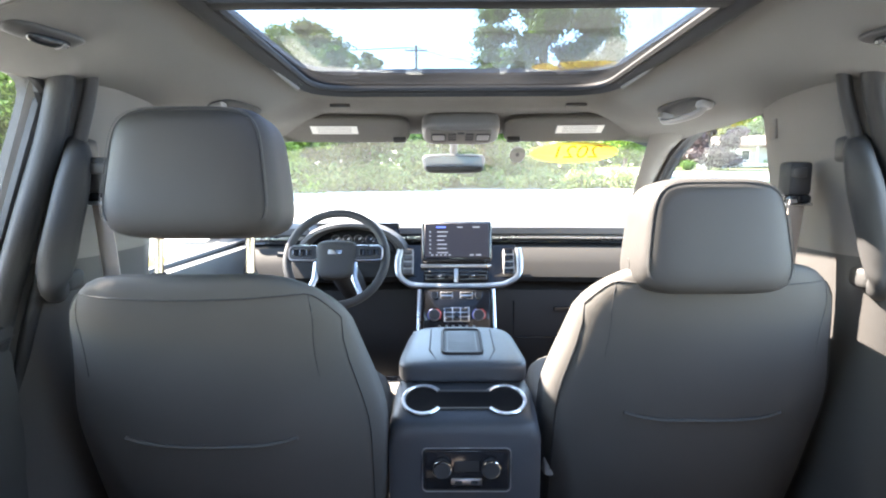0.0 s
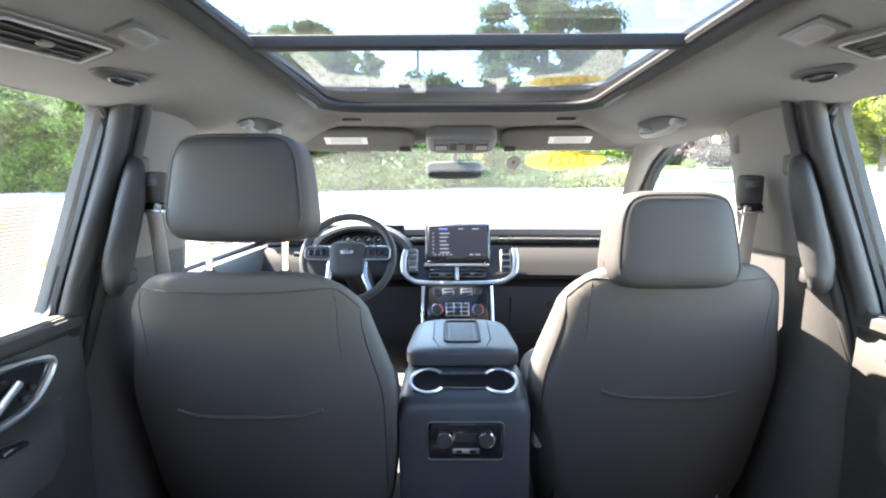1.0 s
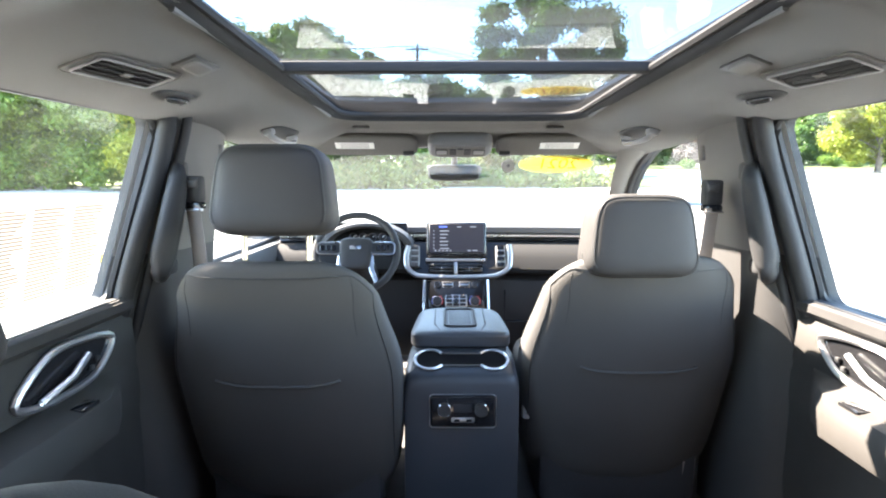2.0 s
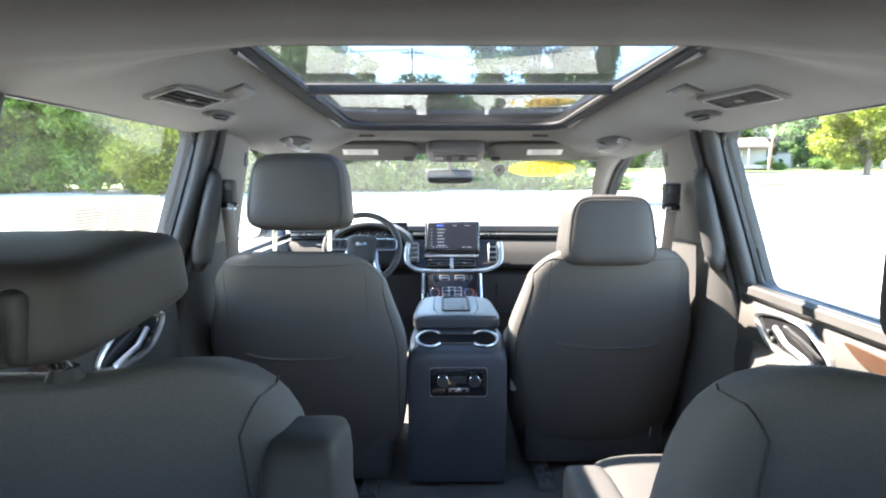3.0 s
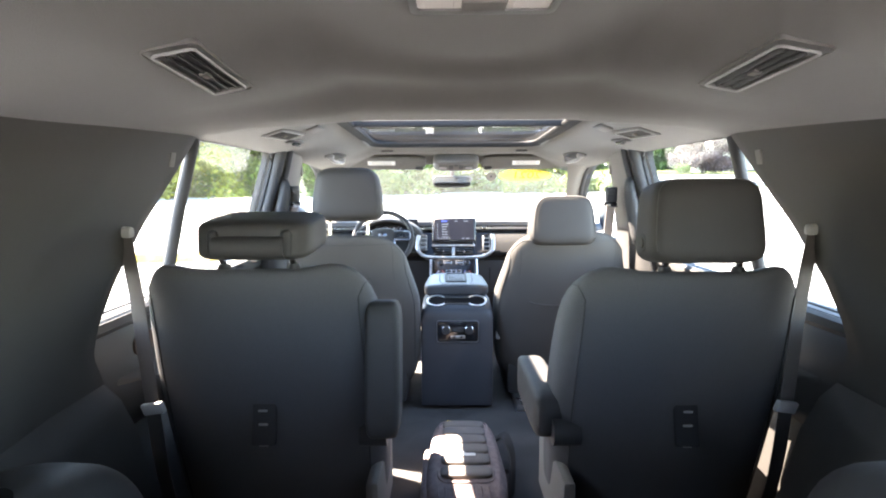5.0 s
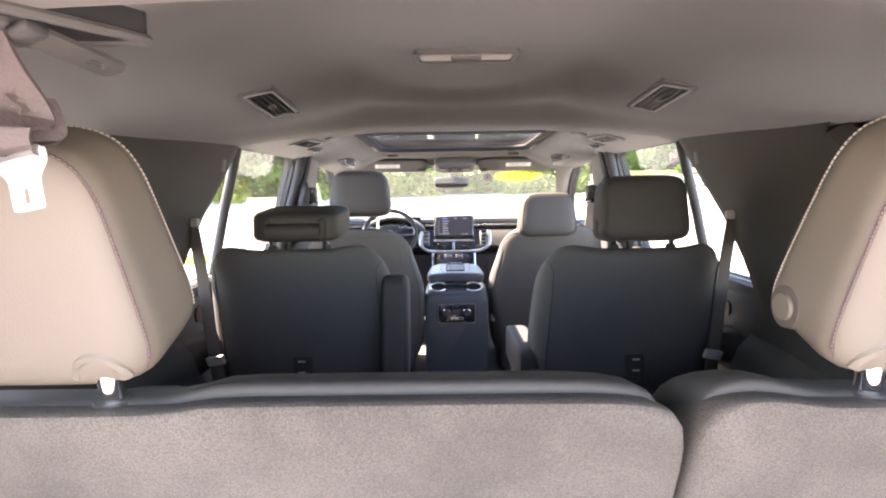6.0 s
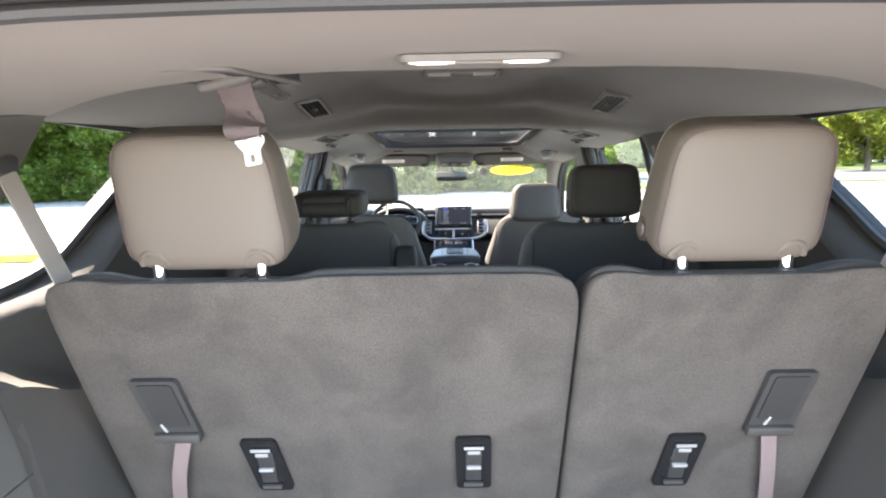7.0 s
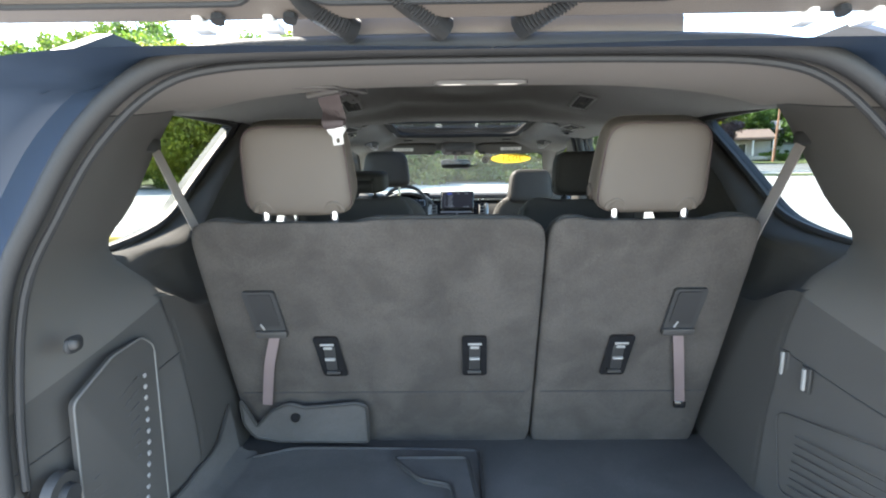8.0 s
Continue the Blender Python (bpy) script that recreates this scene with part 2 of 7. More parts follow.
def tube(pts, r, n=8, closed=False, flat=1.0, up=(0, 0, 1)):
    """A round (or flattened) bar swept along points."""
    P = [Vector(p) for p in pts]
    rings = []
    m = len(P)
    for i, p in enumerate(P):
        a = P[(i - 1) % m] if closed or i else p
        b = P[(i + 1) % m] if closed or i < m - 1 else p
        d = (b - a).normalized()
        s = d.cross(Vector(up))
        if s.length < 1e-4:
            s = d.cross(Vector((1, 0, 0)))
        s.normalize()
        u = s.cross(d)
        rings.append([p + s * math.cos(k * 2 * math.pi / n) * r + u * math.sin(k * 2 * math.pi / n) * r * flat for k in range(n)])
    if closed:
        rings.append(rings[0])
        bm = loft(rings, True, False)
        bmesh.ops.remove_doubles(bm, verts=bm.verts, dist=1e-6)
        return bm
    return loft(rings)


def strip(pts, width, thick, across=(1, 0, 0)):
    """A flat band (belt) along points, its width along `across`."""
    P = [Vector(p) for p in pts]
    w = Vector(across).normalized() * width / 2
    rings = []
    for i, p in enumerate(P):
        d = (P[min(i + 1, len(P) - 1)] - P[max(i - 1, 0)]).normalized()
        nrm = d.cross(w).normalized() * thick / 2
        rings.append([p - w - nrm, p + w - nrm, p + w + nrm, p - w + nrm])
    return loft(rings)


def rrect(w, h, r, n=4):
    """Outline of a rounded rectangle, anticlockwise, round the origin."""
    out = []
    for cx, cy, a0 in ((w / 2 - r, h / 2 - r, 0), (-w / 2 + r, h / 2 - r, 90), (-w / 2 + r, -h / 2 + r, 180), (w / 2 - r, -h / 2 + r, 270)):
        for k in range(n + 1):
            a = radians(a0 + 90 * k / n)
            out.append((cx + r * math.cos(a), cy + r * math.sin(a)))
    return out


def rounded(poly, r, n=4):
    """A polygon with its corners rounded; r: one radius, or one per corner."""
    out = []
    m = len(poly)
    for i, p in enumerate(poly):
        p, a, b = Vector(p), Vector(poly[i - 1]), Vector(poly[(i + 1) % m])
        rad = r[i] if isinstance(r, (list, tuple)) else r
        da, db = (a - p), (b - p)
        ka, kb = min(rad, da.length * 0.48), min(rad, db.length * 0.48)
        s, e = p + da.normalized() * ka, p + db.normalized() * kb
        for k in range(n + 1):
            t = k / n
            q = s * (1 - t) ** 2 + p * 2 * t * (1 - t) + e * t * t
            out.append((q.x, q.y))
    return out


def plate(outer, holes, place, bevel=0.0):
    """A sheet with holes. place(u, v, side) gives the 3D point of the front (0) or back (1) face."""
    from mathutils.geometry import tessellate_polygon
    loops = [outer] + list(holes)
    flat = [p for l in loops for p in l]
    tris = tessellate_polygon([[Vector((u, v, 0)) for u, v in l] for l in loops])
    bm = bmesh.new()
    front = [bm.verts.new(place(u, v, 0)) for u, v in flat]
    back = [bm.verts.new(place(u, v, 1)) for u, v in flat]
    for t in tris:
        if len(set(t)) == 3:
            bm.faces.new([front[i] for i in t])
            bm.faces.new([back[i] for i in reversed(t)])
    k = 0
    for l in loops:
        for i in range(len(l)):
            a, b = k + i, k + (i + 1) % len(l)
            bm.faces.new((front[a], front[b], back[b], back[a]))
        k += len(l)
    return bm


def pad(half, place=None, p=5.0, n=12):
    """A stuffed block: a superellipsoid with half sizes, reshaped by place(u, v, w) from unit coordinates."""
    bm = bmesh.new()
    bmesh.ops.create_cube(bm, size=2)
    bmesh.ops.subdivide_edges(bm, edges=bm.edges[:], cuts=n, use_grid_fill=True)
    for v in bm.verts:
        c = v.co
        k = (abs(c.x) ** p + abs(c.y) ** p + abs(c.z) ** p) ** (1 / p)
        c /= k
        v.co = Vector(place(c.x, c.y, c.z)) if place else Vector((c.x * half[0], c.y * half[1], c.z * half[2]))
    return bm


def lerp(table, x):
    """Piecewise-linear value."""
    if x <= table[0][0]:
        return table[0][1]
    for (a, u), (b, v) in zip(table, table[1:]):
        if x <= b:
            return u + (v - u) * (x - a) / (b - a)
    return table[-1][1]


def smooth_lerp(table, x):
    if x <= table[0][0]:
        return table[0][1]
    for (a, u), (b, v) in zip(table, table[1:]):
        if x <= b:
            t = (x - a) / (b - a)
            return u + (v - u) * t * t * (3 - 2 * t)
    return table[-1][1]


# ---- the car's shell ----
def side_x(z):
    """Half width of the glass line at a height."""
    return 0.83 - 0.238 * (z - 1.295)


FRONT_WIN = rounded([(1.39, 1.30), (2.38, 1.31), (2.13, 1.552), (1.85, 1.688), (1.62, 1.716), (1.40, 1.714)], [0.04, 0.03, 0.2, 0.2, 0.1, 0.05])
REAR_WIN = rounded([(-0.08, 1.30), (0.965, 1.295), (1.047, 1.726), (0.25, 1.725)], [0.04, 0.03, 0.05, 0.04])
QUARTER = rounded([(-0.38, 1.685), (-0.86, 1.678), (-1.03, 1.350), (-0.84, 1.372), (-0.71, 1.405), (-0.62, 1.490), (-0.50, 1.590)], [0.03, 0.03, 0.03, 0.08, 0.10, 0.08, 0.08])

RING = [(0.0, 1.690), (0.22, 1.689), (0.392, 1.682), (0.486, 1.653), (0.573, 1.579), (0.643, 1.478), (0.712, 1.350), (0.744, 1.15), (0.748, 0.96), (0.745, 0.80)]
RING_Y = -1.36
INNER = [(0.0, -1.12, 1.675), (0.22, -1.12, 1.673), (0.40, -1.11, 1.660), (0.57, -1.01, 1.648), (0.715, -0.83, 1.662), (0.785, -0.905, 1.46), (0.797, -0.985, 1.365), (0.672, -1.02, 1.262), (0.618, -1.02, 1.02), (0.60, -1.02, 0.82)]


def side_shell(s, word):
    wall = thing("wall_" + word, "dark painted car side with window openings", "car body", kind="structure")
    outer = [(-1.34, 1.24), (2.58, 1.24), (2.30, 1.45), (1.98, 1.69), (1.80, 1.80), (-1.02, 1.80), (-1.22, 1.70)]
    part("window_frame", plate(outer, [FRONT_WIN, REAR_WIN, QUARTER], lambda u, v, k: (s * (side_x(v) + 0.012 + 0.035 * k), u, v)), RUBBER, wall)
    low = [(-1.36, 0.45), (2.9, 0.45), (2.9, 1.24), (-1.36, 1.24)]
    part("lower_side", plate(low, [], lambda u, v, k: (s * (0.868 + 0.03 * k), u, v)), PAINT, wall)
    # black rubber round each opening
    for poly in (FRONT_WIN, REAR_WIN, QUARTER):
        part("window_seal", tube([(s * (side_x(v) + 0.006), u, v) for u, v in poly], 0.010, 6, True), RUBBER, wall)
    return wall


side_shell(-1, "left")
side_shell(1, "right")


def window(name, poly, s, mat, label):
    ob = single(name, plate(poly, [], lambda u, v, k: (s * (side_x(v) + 0.024 + 0.004 * k), u, v)), mat, label, "window", kind="structure")
    ob.visible_shadow = False
    return ob


for s, k in ((-1, 0), (1, 3)):
    window("window_%d" % (1 + k), FRONT_WIN, s, GLASS, "clear front door window glass")
    window("window_%d" % (2 + k), REAR_WIN, s, GLASS, "clear rear door window glass")
    window("window_%d" % (3 + k), QUARTER, s, GLASS_TINT, "tinted rear quarter window glass")

# windscreen: a leaning curved sheet
WS_TOP, WS_LOW = (1.93, 1.70), (2.72, 1.26)


def ws_point(u, v, off=0.0):
    """u across -1..1, v up 0..1."""
    w = 0.805 - 0.17 * v
    y = WS_LOW[0] + (WS_TOP[0] - WS_LOW[0]) * v - 0.08 * u * u
    return Vector((u * w, y + off, WS_LOW[1] + (WS_TOP[1] - WS_LOW[1]) * v + 0.5 * off))


def sheet(fn, nu, nv, thick):
    rows = [[fn(-1 + 2 * i / nu, j / nv, 0) for i in range(nu + 1)] + [fn(1 - 2 * i / nu, j / nv, thick) for i in range(nu + 1)] for j in range(nv + 1)]
    return loft(rows)


windscreen = single("window_7", sheet(ws_point, 12, 6, 0.006), GLASS_FRONT, "clear curved windscreen", "windscreen", kind="structure")
windscreen.visible_shadow = False

# ---- headliner ----
SR0, SR1 = 0.46, 1.61        # rear and front edge of the sunroof opening
SUN_HOLE = rounded([(-0.405, SR0), (0.405, SR0), (0.405, SR1), (-0.405, SR1)], [0.05, 0.05, 0.12, 0.12])


def roof_z(x, y):
    mid = smooth_lerp([(-1.12, 1.678), (-1.0, 1.750), (-0.88, 1.785), (-0.4, 1.797), (-0.10, 1.782), (0.09, 1.744), (0.16, 1.741), (0.23, 1.757), (0.42, 1.812), (0.55, 1.822), (1.0, 1.815), (1.6, 1.785), (1.78, 1.754), (1.97, 1.705)], y)
    edge = smooth_lerp([(-1.12, 1.66), (-0.9, 1.667), (-0.4, 1.690), (0.3, 1.718), (1.1, 1.716), (1.4, 1.70), (1.7, 1.685), (1.97, 1.665)], y)
    a = abs(x)
    a0 = lerp([(-1.2, 0.2), (0.15, 0.25), (0.40, 0.42)], y)
    drop = 0 if a < a0 else min(1, (a - a0) / (0.73 - a0))
    z = mid + (edge - mid) * drop ** 0.68
    # the raised shell over the third row
    e = ((x / 0.37) ** 2 + ((y + 0.56) / 0.48) ** 2)
    k = max(0.0, min(1.0, (1.0 - e) * 3.2))
    return z + 0.020 * k * k * (3 - 2 * k) * (1 if y > -1.0 else 0)


def headliner_mesh():
    xs = [-0.735, -0.70, -0.66, -0.62, -0.58, -0.54, -0.50, -0.46, -0.43, -0.405]
    xs = xs + [-0.405 + 0.81 * i / 14 for i in range(1, 14)] + [-v for v in xs[::-1]]
    ys = [-1.12 + (1.12 + SR0) * i / 64 for i in range(65)] + [SR0 + (SR1 - SR0) * i / 14 for i in range(1, 15)] + [SR1 + (1.97 - SR1) * i / 10 for i in range(1, 11)]
    bm = bmesh.new()
    lo = [[bm.verts.new((x, y, roof_z(x, y))) for x in xs] for y in ys]
    hi = [[bm.verts.new((x, y, roof_z(x, y) + 0.015)) for x in xs] for y in ys]

    def hole(i, j):
        return -0.406 < (xs[i] + xs[i + 1]) / 2 < 0.406 and SR0 < (ys[j] + ys[j + 1]) / 2 < SR1
    for j in range(len(ys) - 1):
        for i in range(len(xs) - 1):
            if not hole(i, j):
                bm.faces.new((lo[j][i], lo[j + 1][i], lo[j + 1][i + 1], lo[j][i + 1]))
                bm.faces.new((hi[j][i], hi[j][i + 1], hi[j + 1][i + 1], hi[j + 1][i]))
    return bm


ceiling = single("ceiling", headliner_mesh(), HEADLINER, "grey fabric headliner with a sunroof opening", "ceiling", kind="structure")

roof = thing("roof", "dark painted steel roof skin over the headliner", "car roof", kind="structure")
outer_roof = [(-0.78, 0.36), (0.78, 0.36), (0.78, 1.66), (-0.78, 1.66)]
part("roof_skin", plate(outer_roof, [[(x * 1.05, SR0 - 0.03 + (y - SR0) * 1.05) for x, y in SUN_HOLE]], lambda u, v, k: (u, v, 1.845 + 0.012 * k)), PAINT, roof)


def roof_strip(rows):
    """Curved roof pressing: rows of (y, z) along the middle, falling to the sides."""
    def fn(y, z, k):
        return [(x, y, z - 0.11 * max(0, abs(x) - 0.45) ** 1.3 / 0.25 + 0.012 * k) for x in [-0.78 + 1.56 * i / 16 for i in range(17)]]
    return join(*[loft([fn(y, z, k) for y, z in rows], False, False) for k in (0, 1)])


part("roof_skin", roof_strip([(-1.33, 1.690), (-1.2, 1.715), (-1.06, 1.765), (-0.9, 1.806), (-0.6, 1.836), (-0.2, 1.845), (0.36, 1.845)]), PAINT, roof)
part("roof_skin", roof_strip([(1.66, 1.845), (1.78, 1.815), (1.9, 1.765), (1.98, 1.72)]), PAINT, roof)

# ---- sunroof ----
sunroof = thing("sunroof", "panoramic glass sunroof in a black frame", "sunroof", kind="structure")


def roof_ring(grow_a, grow_b, za, zb):
    def loop(g, dz):
        poly = rounded([(-0.405 - g, SR0 - g), (0.405 + g, SR0 - g), (0.405 + g, SR1 + g), (-0.405 - g, SR1 + g)], [0.05 + g, 0.05 + g, 0.12 + g, 0.12 + g], 6)
        return [(x, y, roof_z(x, y) + dz) for x, y in poly]
    return loop(grow_a, za), loop(grow_b, zb)


a, b = roof_ring(0.018, 0.018, 0.004, -0.003)
c, d = roof_ring(0.010, -0.004, -0.007, 0.004)
e, f = roof_ring(-0.004, 0.02, 0.012, 0.024)
part("frame", loft([a, b, c, d, e, f], True, False), FRAME_BLACK, sunroof, "black sunroof surround")
part("seal", tube([p for p in roof_ring(-0.008, 0, 0.012, 0)[0]], 0.008, 6, True), FRAME_BLACK, sunroof)
part("cross_bar", rbox((0, 0.955, roof_z(0, 0.955) + 0.006), (0.84, 0.038, 0.024), 0.008), FRAME_BLACK, sunroof)
part("shade_roller", rbox((0, SR0 + 0.015, roof_z(0, SR0) + 0.014), (0.80, 0.03, 0.02), 0.008), FRAME_BLACK, sunroof)
for s in (-1, 1):
    part("guide_rail", tube([(s * 0.418, 0.52 + 0.122 * k, roof_z(0.418, 0.52 + 0.122 * k) - 0.006) for k in range(9)], 0.0055, 8, flat=1.4), VENT_GREY, sunroof, "grey shade guide rail")
for y0, y1 in ((SR0, 0.95), (0.96, SR1 + 0.02)):
    pane = part("pane", rbox((0, (y0 + y1) / 2, roof_z(0, 1) + (0.022 if y1 < 1 else 0.008)), (0.86, y1 - y0, 0.005), 0.002, 1, (0 if y1 < 1 else -2.4, 0, 0)), GLASS_ROOF, sunroof, "dark tinted sunroof glass")
    pane.visible_shadow = False

# ---- pillars and rear trim ----
def pillar(name, rings, s, mat, label):
    return single(name, loft([[(s * x, y, z) for x, y, z in r] for r in rings], False, False), mat, label, "trim", kind="structure")


def ledge_z(y):
    """Height of the fold between the upper side wall and the boot trim; it climbs towards the tailgate."""
    return smooth_lerp([(-1.02, 1.268), (-0.84, 1.208), (-0.55, 1.190), (0.3, 1.185)], y)


def wall_x(y, z):
    """Half width of the trimmed side wall beside the third row and the boot."""
    ze = ledge_z(y)
    k = lerp([(-0.75, 0.0), (-0.45, 0.05), (-0.2, 0.10), (0.12, 0.12)], y)
    low = lerp([(0.6, 0.60), (0.82, 0.60), (1.02, 0.616), (1.17, 0.642), (ze, 0.668)], min(z, ze)) + k * lerp([(1.0, 1.0), (1.3, 0.65)], z)
    if z <= ze:
        return low
    front = lerp(DOOR_EDGE, z)
    up = side_x(z) - lerp([(1.2, 0.085), (1.31, 0.080), (1.5, 0.042), (1.72, 0.012)], z) * lerp([(0.3, 1.0), (0.5, 0.75)], front - y) - lerp([(0.0, 0.0), (0.05, 0.014), (0.3, 0.024)], front - y)
    up += (side_x(z) - up) * lerp([(-1.02, 0.85), (-0.80, 0.0)], y)
    t = min(1.0, (z - ze) / 0.115)
    t = t * t * (3 - 2 * t) if y > -0.4 else t ** 0.6
    return low + (up - low) * t


# rear edge of the rear door's opening: height, place along the car
DOOR_EDGE = [(0.6, 0.12), (1.05, 0.02), (1.146, -0.03), (1.252, -0.068), (1.314, -0.055), (1.39, 0.0), (1.5, 0.11), (1.58, 0.20), (1.73, 0.365)]


def inside(poly, u, v):
    hit = False
    for (a, b), (c, d) in zip(poly, poly[1:] + poly[:1]):
        if (b > v) != (d > v) and u < a + (c - a) * (v - b) / (d - b):
            hit = not hit
    return hit


def side_wall(s):
    """A curved sheet with the quarter window left open: the part above the fold, and the part below it."""
    out = []
    n = 84
    for top in (True, False):
        bm = bmesh.new()
        rows = []
        for j in range(37 if top else 17):
            row = []
            for i in range(-2, n + 1):
                v = j / 36 if top else j / 16
                y = 0.36
                # settle the height against the fold and the front edge
                for _ in range(4):
                    ze = ledge_z(y)
                    z = ze + (1.728 - ze) * v if top else 0.60 + (ze - 0.60) * v
                    front, rear = lerp(DOOR_EDGE, z), lerp([(1.3, -1.03), (1.36, -0.99), (1.46, -0.91), (1.66, -0.835), (1.73, -1.0)], z)
                    y = front + (rear - front) * max(i, 0) / n
                if i < 0:
                    row.append(bm.verts.new((s * (side_x(max(z, 1.2)) + (0.02 if i == -2 else -0.004)), front + (0.014 if i == -2 else 0.010), z)))
                else:
                    row.append(bm.verts.new((s * wall_x(y, z), y, z)))
            rows.append(row)
        for a, b in zip(rows, rows[1:]):
            for i in range(len(a) - 1):
                c = (a[i].co + a[i + 1].co + b[i].co + b[i + 1].co) / 4
                if not (top and inside(REVEAL, c.y, c.z)):
                    bm.faces.new((a[i], a[i + 1], b[i + 1], b[i]))
        out.append(bm)
    return out


# path round the front and foot of the quarter window, and the same path set out onto the wall
SILL = curve_points([(-0.37, 1.70, 0), (-0.42, 1.655, 0), (-0.50, 1.590, 0), (-0.60, 1.505, 0), (-0.67, 1.440, 0), (-0.75, 1.395, 0), (-0.86, 1.374, 0), (-1.02, 1.362, 0)], 5)


def sill_out(k, d):
    a, b = SILL[max(k - 1, 0)], SILL[min(k + 1, len(SILL) - 1)]
    t = (b - a).normalized()
    return SILL[k].x - t.y * d, SILL[k].y + t.x * d


REVEAL = [sill_out(k, 0.036) for k in range(len(SILL))] + [(-1.1, 1.75), (-0.36, 1.75)]


def quarter_reveal(s):
    rings = []
    for k in range(len(SILL)):
        (y1, z1), (y2, z2), (y3, z3) = sill_out(k, 0.010), sill_out(k, 0.034), sill_out(k, 0.060)
        xw = wall_x(y2, z2)
        rings.append([(s * (side_x(SILL[k].y) + lerp([(1.40, 0.020), (1.50, -0.012)], SILL[k].y)), SILL[k].x, SILL[k].y), (s * (side_x(z1) - 0.004), y1, z1), (s * (xw + 0.010), *sill_out(k, 0.020)), (s * (xw - 0.003), y2, z2), (s * (wall_x(y3, z3) - 0.0005), y3, z3)])
    return loft(rings, False, False)


for s in (-1, 1):
    # middle pillar: bulging trim between the two doors
    rings = []
    for z in (0.55, 0.9, 1.15, 1.28, 1.40, 1.55, 1.66, 1.72, 1.76):
        x = side_x(max(z, 1.2))
        k = lerp([(0.55, 0.12), (1.2, 0.12), (1.45, 0.075), (1.72, 0.045), (1.76, 0.03)], z)
        y0, y1 = lerp([(1.2, 0.975), (1.72, 1.06)], z), 1.395
        rings.append([(x + 0.02, y0 - 0.03, z), (x - 0.01, y0, z), (x - k * 0.7, y0 + 0.03, z), (x - k, y0 + 0.10, z), (x - k, y1 - 0.12, z), (x - k * 0.6, y1 - 0.03, z), (x, y1, z), (x + 0.03, y1 + 0.02, z)])
    pillar("pillar_trim", rings[4:], s, PILLAR, "grey upper middle pillar trim")
    pillar("pillar_trim", rings[:5], s, PLASTIC_SOFT, "dark plastic lower middle pillar trim")
    # front pillar
    rings = []
    for t in range(9):
        v = t / 8
        c = ws_point(s * 1.0, v)
        c.x = abs(c.x)
        ex, ey = side_x(c.z) - 0.002, lerp([(1.26, 2.42), (1.31, 2.375), (1.53, 2.15), (1.63, 1.985), (1.69, 1.82), (1.71, 1.72)], c.z)
        mx, my = (c.x + ex) / 2 - 0.018, (c.y + ey) / 2 - 0.022
        rings.append([(c.x + 0.05, c.y + 0.03, c.z + 0.02), (c.x, c.y + 0.005, c.z), (c.x - 0.010, c.y - 0.02, c.z - 0.004), (mx, my, c.z - 0.008), (ex - 0.02, ey - 0.008, c.z - 0.006), (ex - 0.002, ey + 0.004, c.z), (ex + 0.03, ey + 0.03, c.z)])
    pillar("pillar_trim", rings, s, PILLAR, "grey front pillar trim beside the windscreen")
    # side wall from the rear door to the boot, round the quarter window
    upper, lower = side_wall(s)
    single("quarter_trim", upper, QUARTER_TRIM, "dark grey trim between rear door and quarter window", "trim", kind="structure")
    single("side_trim", lower, BOOT_TRIM, "dark grey moulded boot side trim", "trim", kind="structure")
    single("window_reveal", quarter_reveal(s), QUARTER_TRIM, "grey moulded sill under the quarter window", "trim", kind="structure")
    # corner trim from the quarter window to the tailgate opening
    n = len(RING)
    rings = []
    rings.append([tuple(p) for p in curve_points([(ix + (0.02 if iz > 1.3 and ix > 0.7 else 0), iy + 0.012, iz + (0.035 if iz > 1.6 else 0)) for ix, iy, iz in INNER], 4)])
    for t in (0, 0.04, 0.15, 0.4, 0.7, 0.93, 1.0):
        row = []
        for (rx, rz), (ix, iy, iz) in zip(RING, INNER):
            bulge = 0.02 * math.sin(math.pi * t)
            row.append((ix + (rx - ix) * t - bulge * 0.4, iy + (RING_Y - iy) * t, iz + (rz - iz) * t - (0.012 * math.sin(math.pi * t) if iz > 1.6 and ix < 0.6 else 0)))
        row = [tuple(p) for p in curve_points(row, 4)]
        rings.append(row)
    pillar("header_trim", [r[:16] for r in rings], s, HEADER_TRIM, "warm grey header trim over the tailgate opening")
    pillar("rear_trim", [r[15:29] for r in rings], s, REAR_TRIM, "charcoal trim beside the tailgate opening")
    for k in (15, 30):
        single("trim_joint", tube([Vector((s * (r[k][0] - 0.0005), r[k][1], r[k][2])) for r in rings[1:]], 0.0016, 5), PIPING, "fine dark joint between two trim mouldings", "joint", kind="structure")
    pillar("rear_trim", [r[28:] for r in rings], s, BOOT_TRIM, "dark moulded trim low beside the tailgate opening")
    # painted jamb outside the seal
    rings = []
    for dx, dy, dz in ((0.0, 0.006, 0.0), (0.02, 0.016, 0.004), (0.045, 0.032, 0.008), (0.10, 0.05, 0.010), (0.13, 0.035, 0.010), (0.165, -0.03, 0.010), (0.24, -0.06, 0.0), (0.30, 0.02, -0.01)):
        rings.append([(x + dx * min(1, (x / 0.5)) + 0.001, RING_Y + max(dy, -0.02 - 0.08 * min(1, x / 0.6)), z - (0.008 if z > 1.65 and dx > 0 else 0) + dz * (0 if z > 1.65 else 0.2 * max(0, (z - 1.2) / 0.4))) for x, _, z in curve_points([(x, 0, z) for x, z in RING], 4)])
    pillar("tailgate_jamb", rings, s, PAINT, "dark painted body jamb outside the tailgate seal")

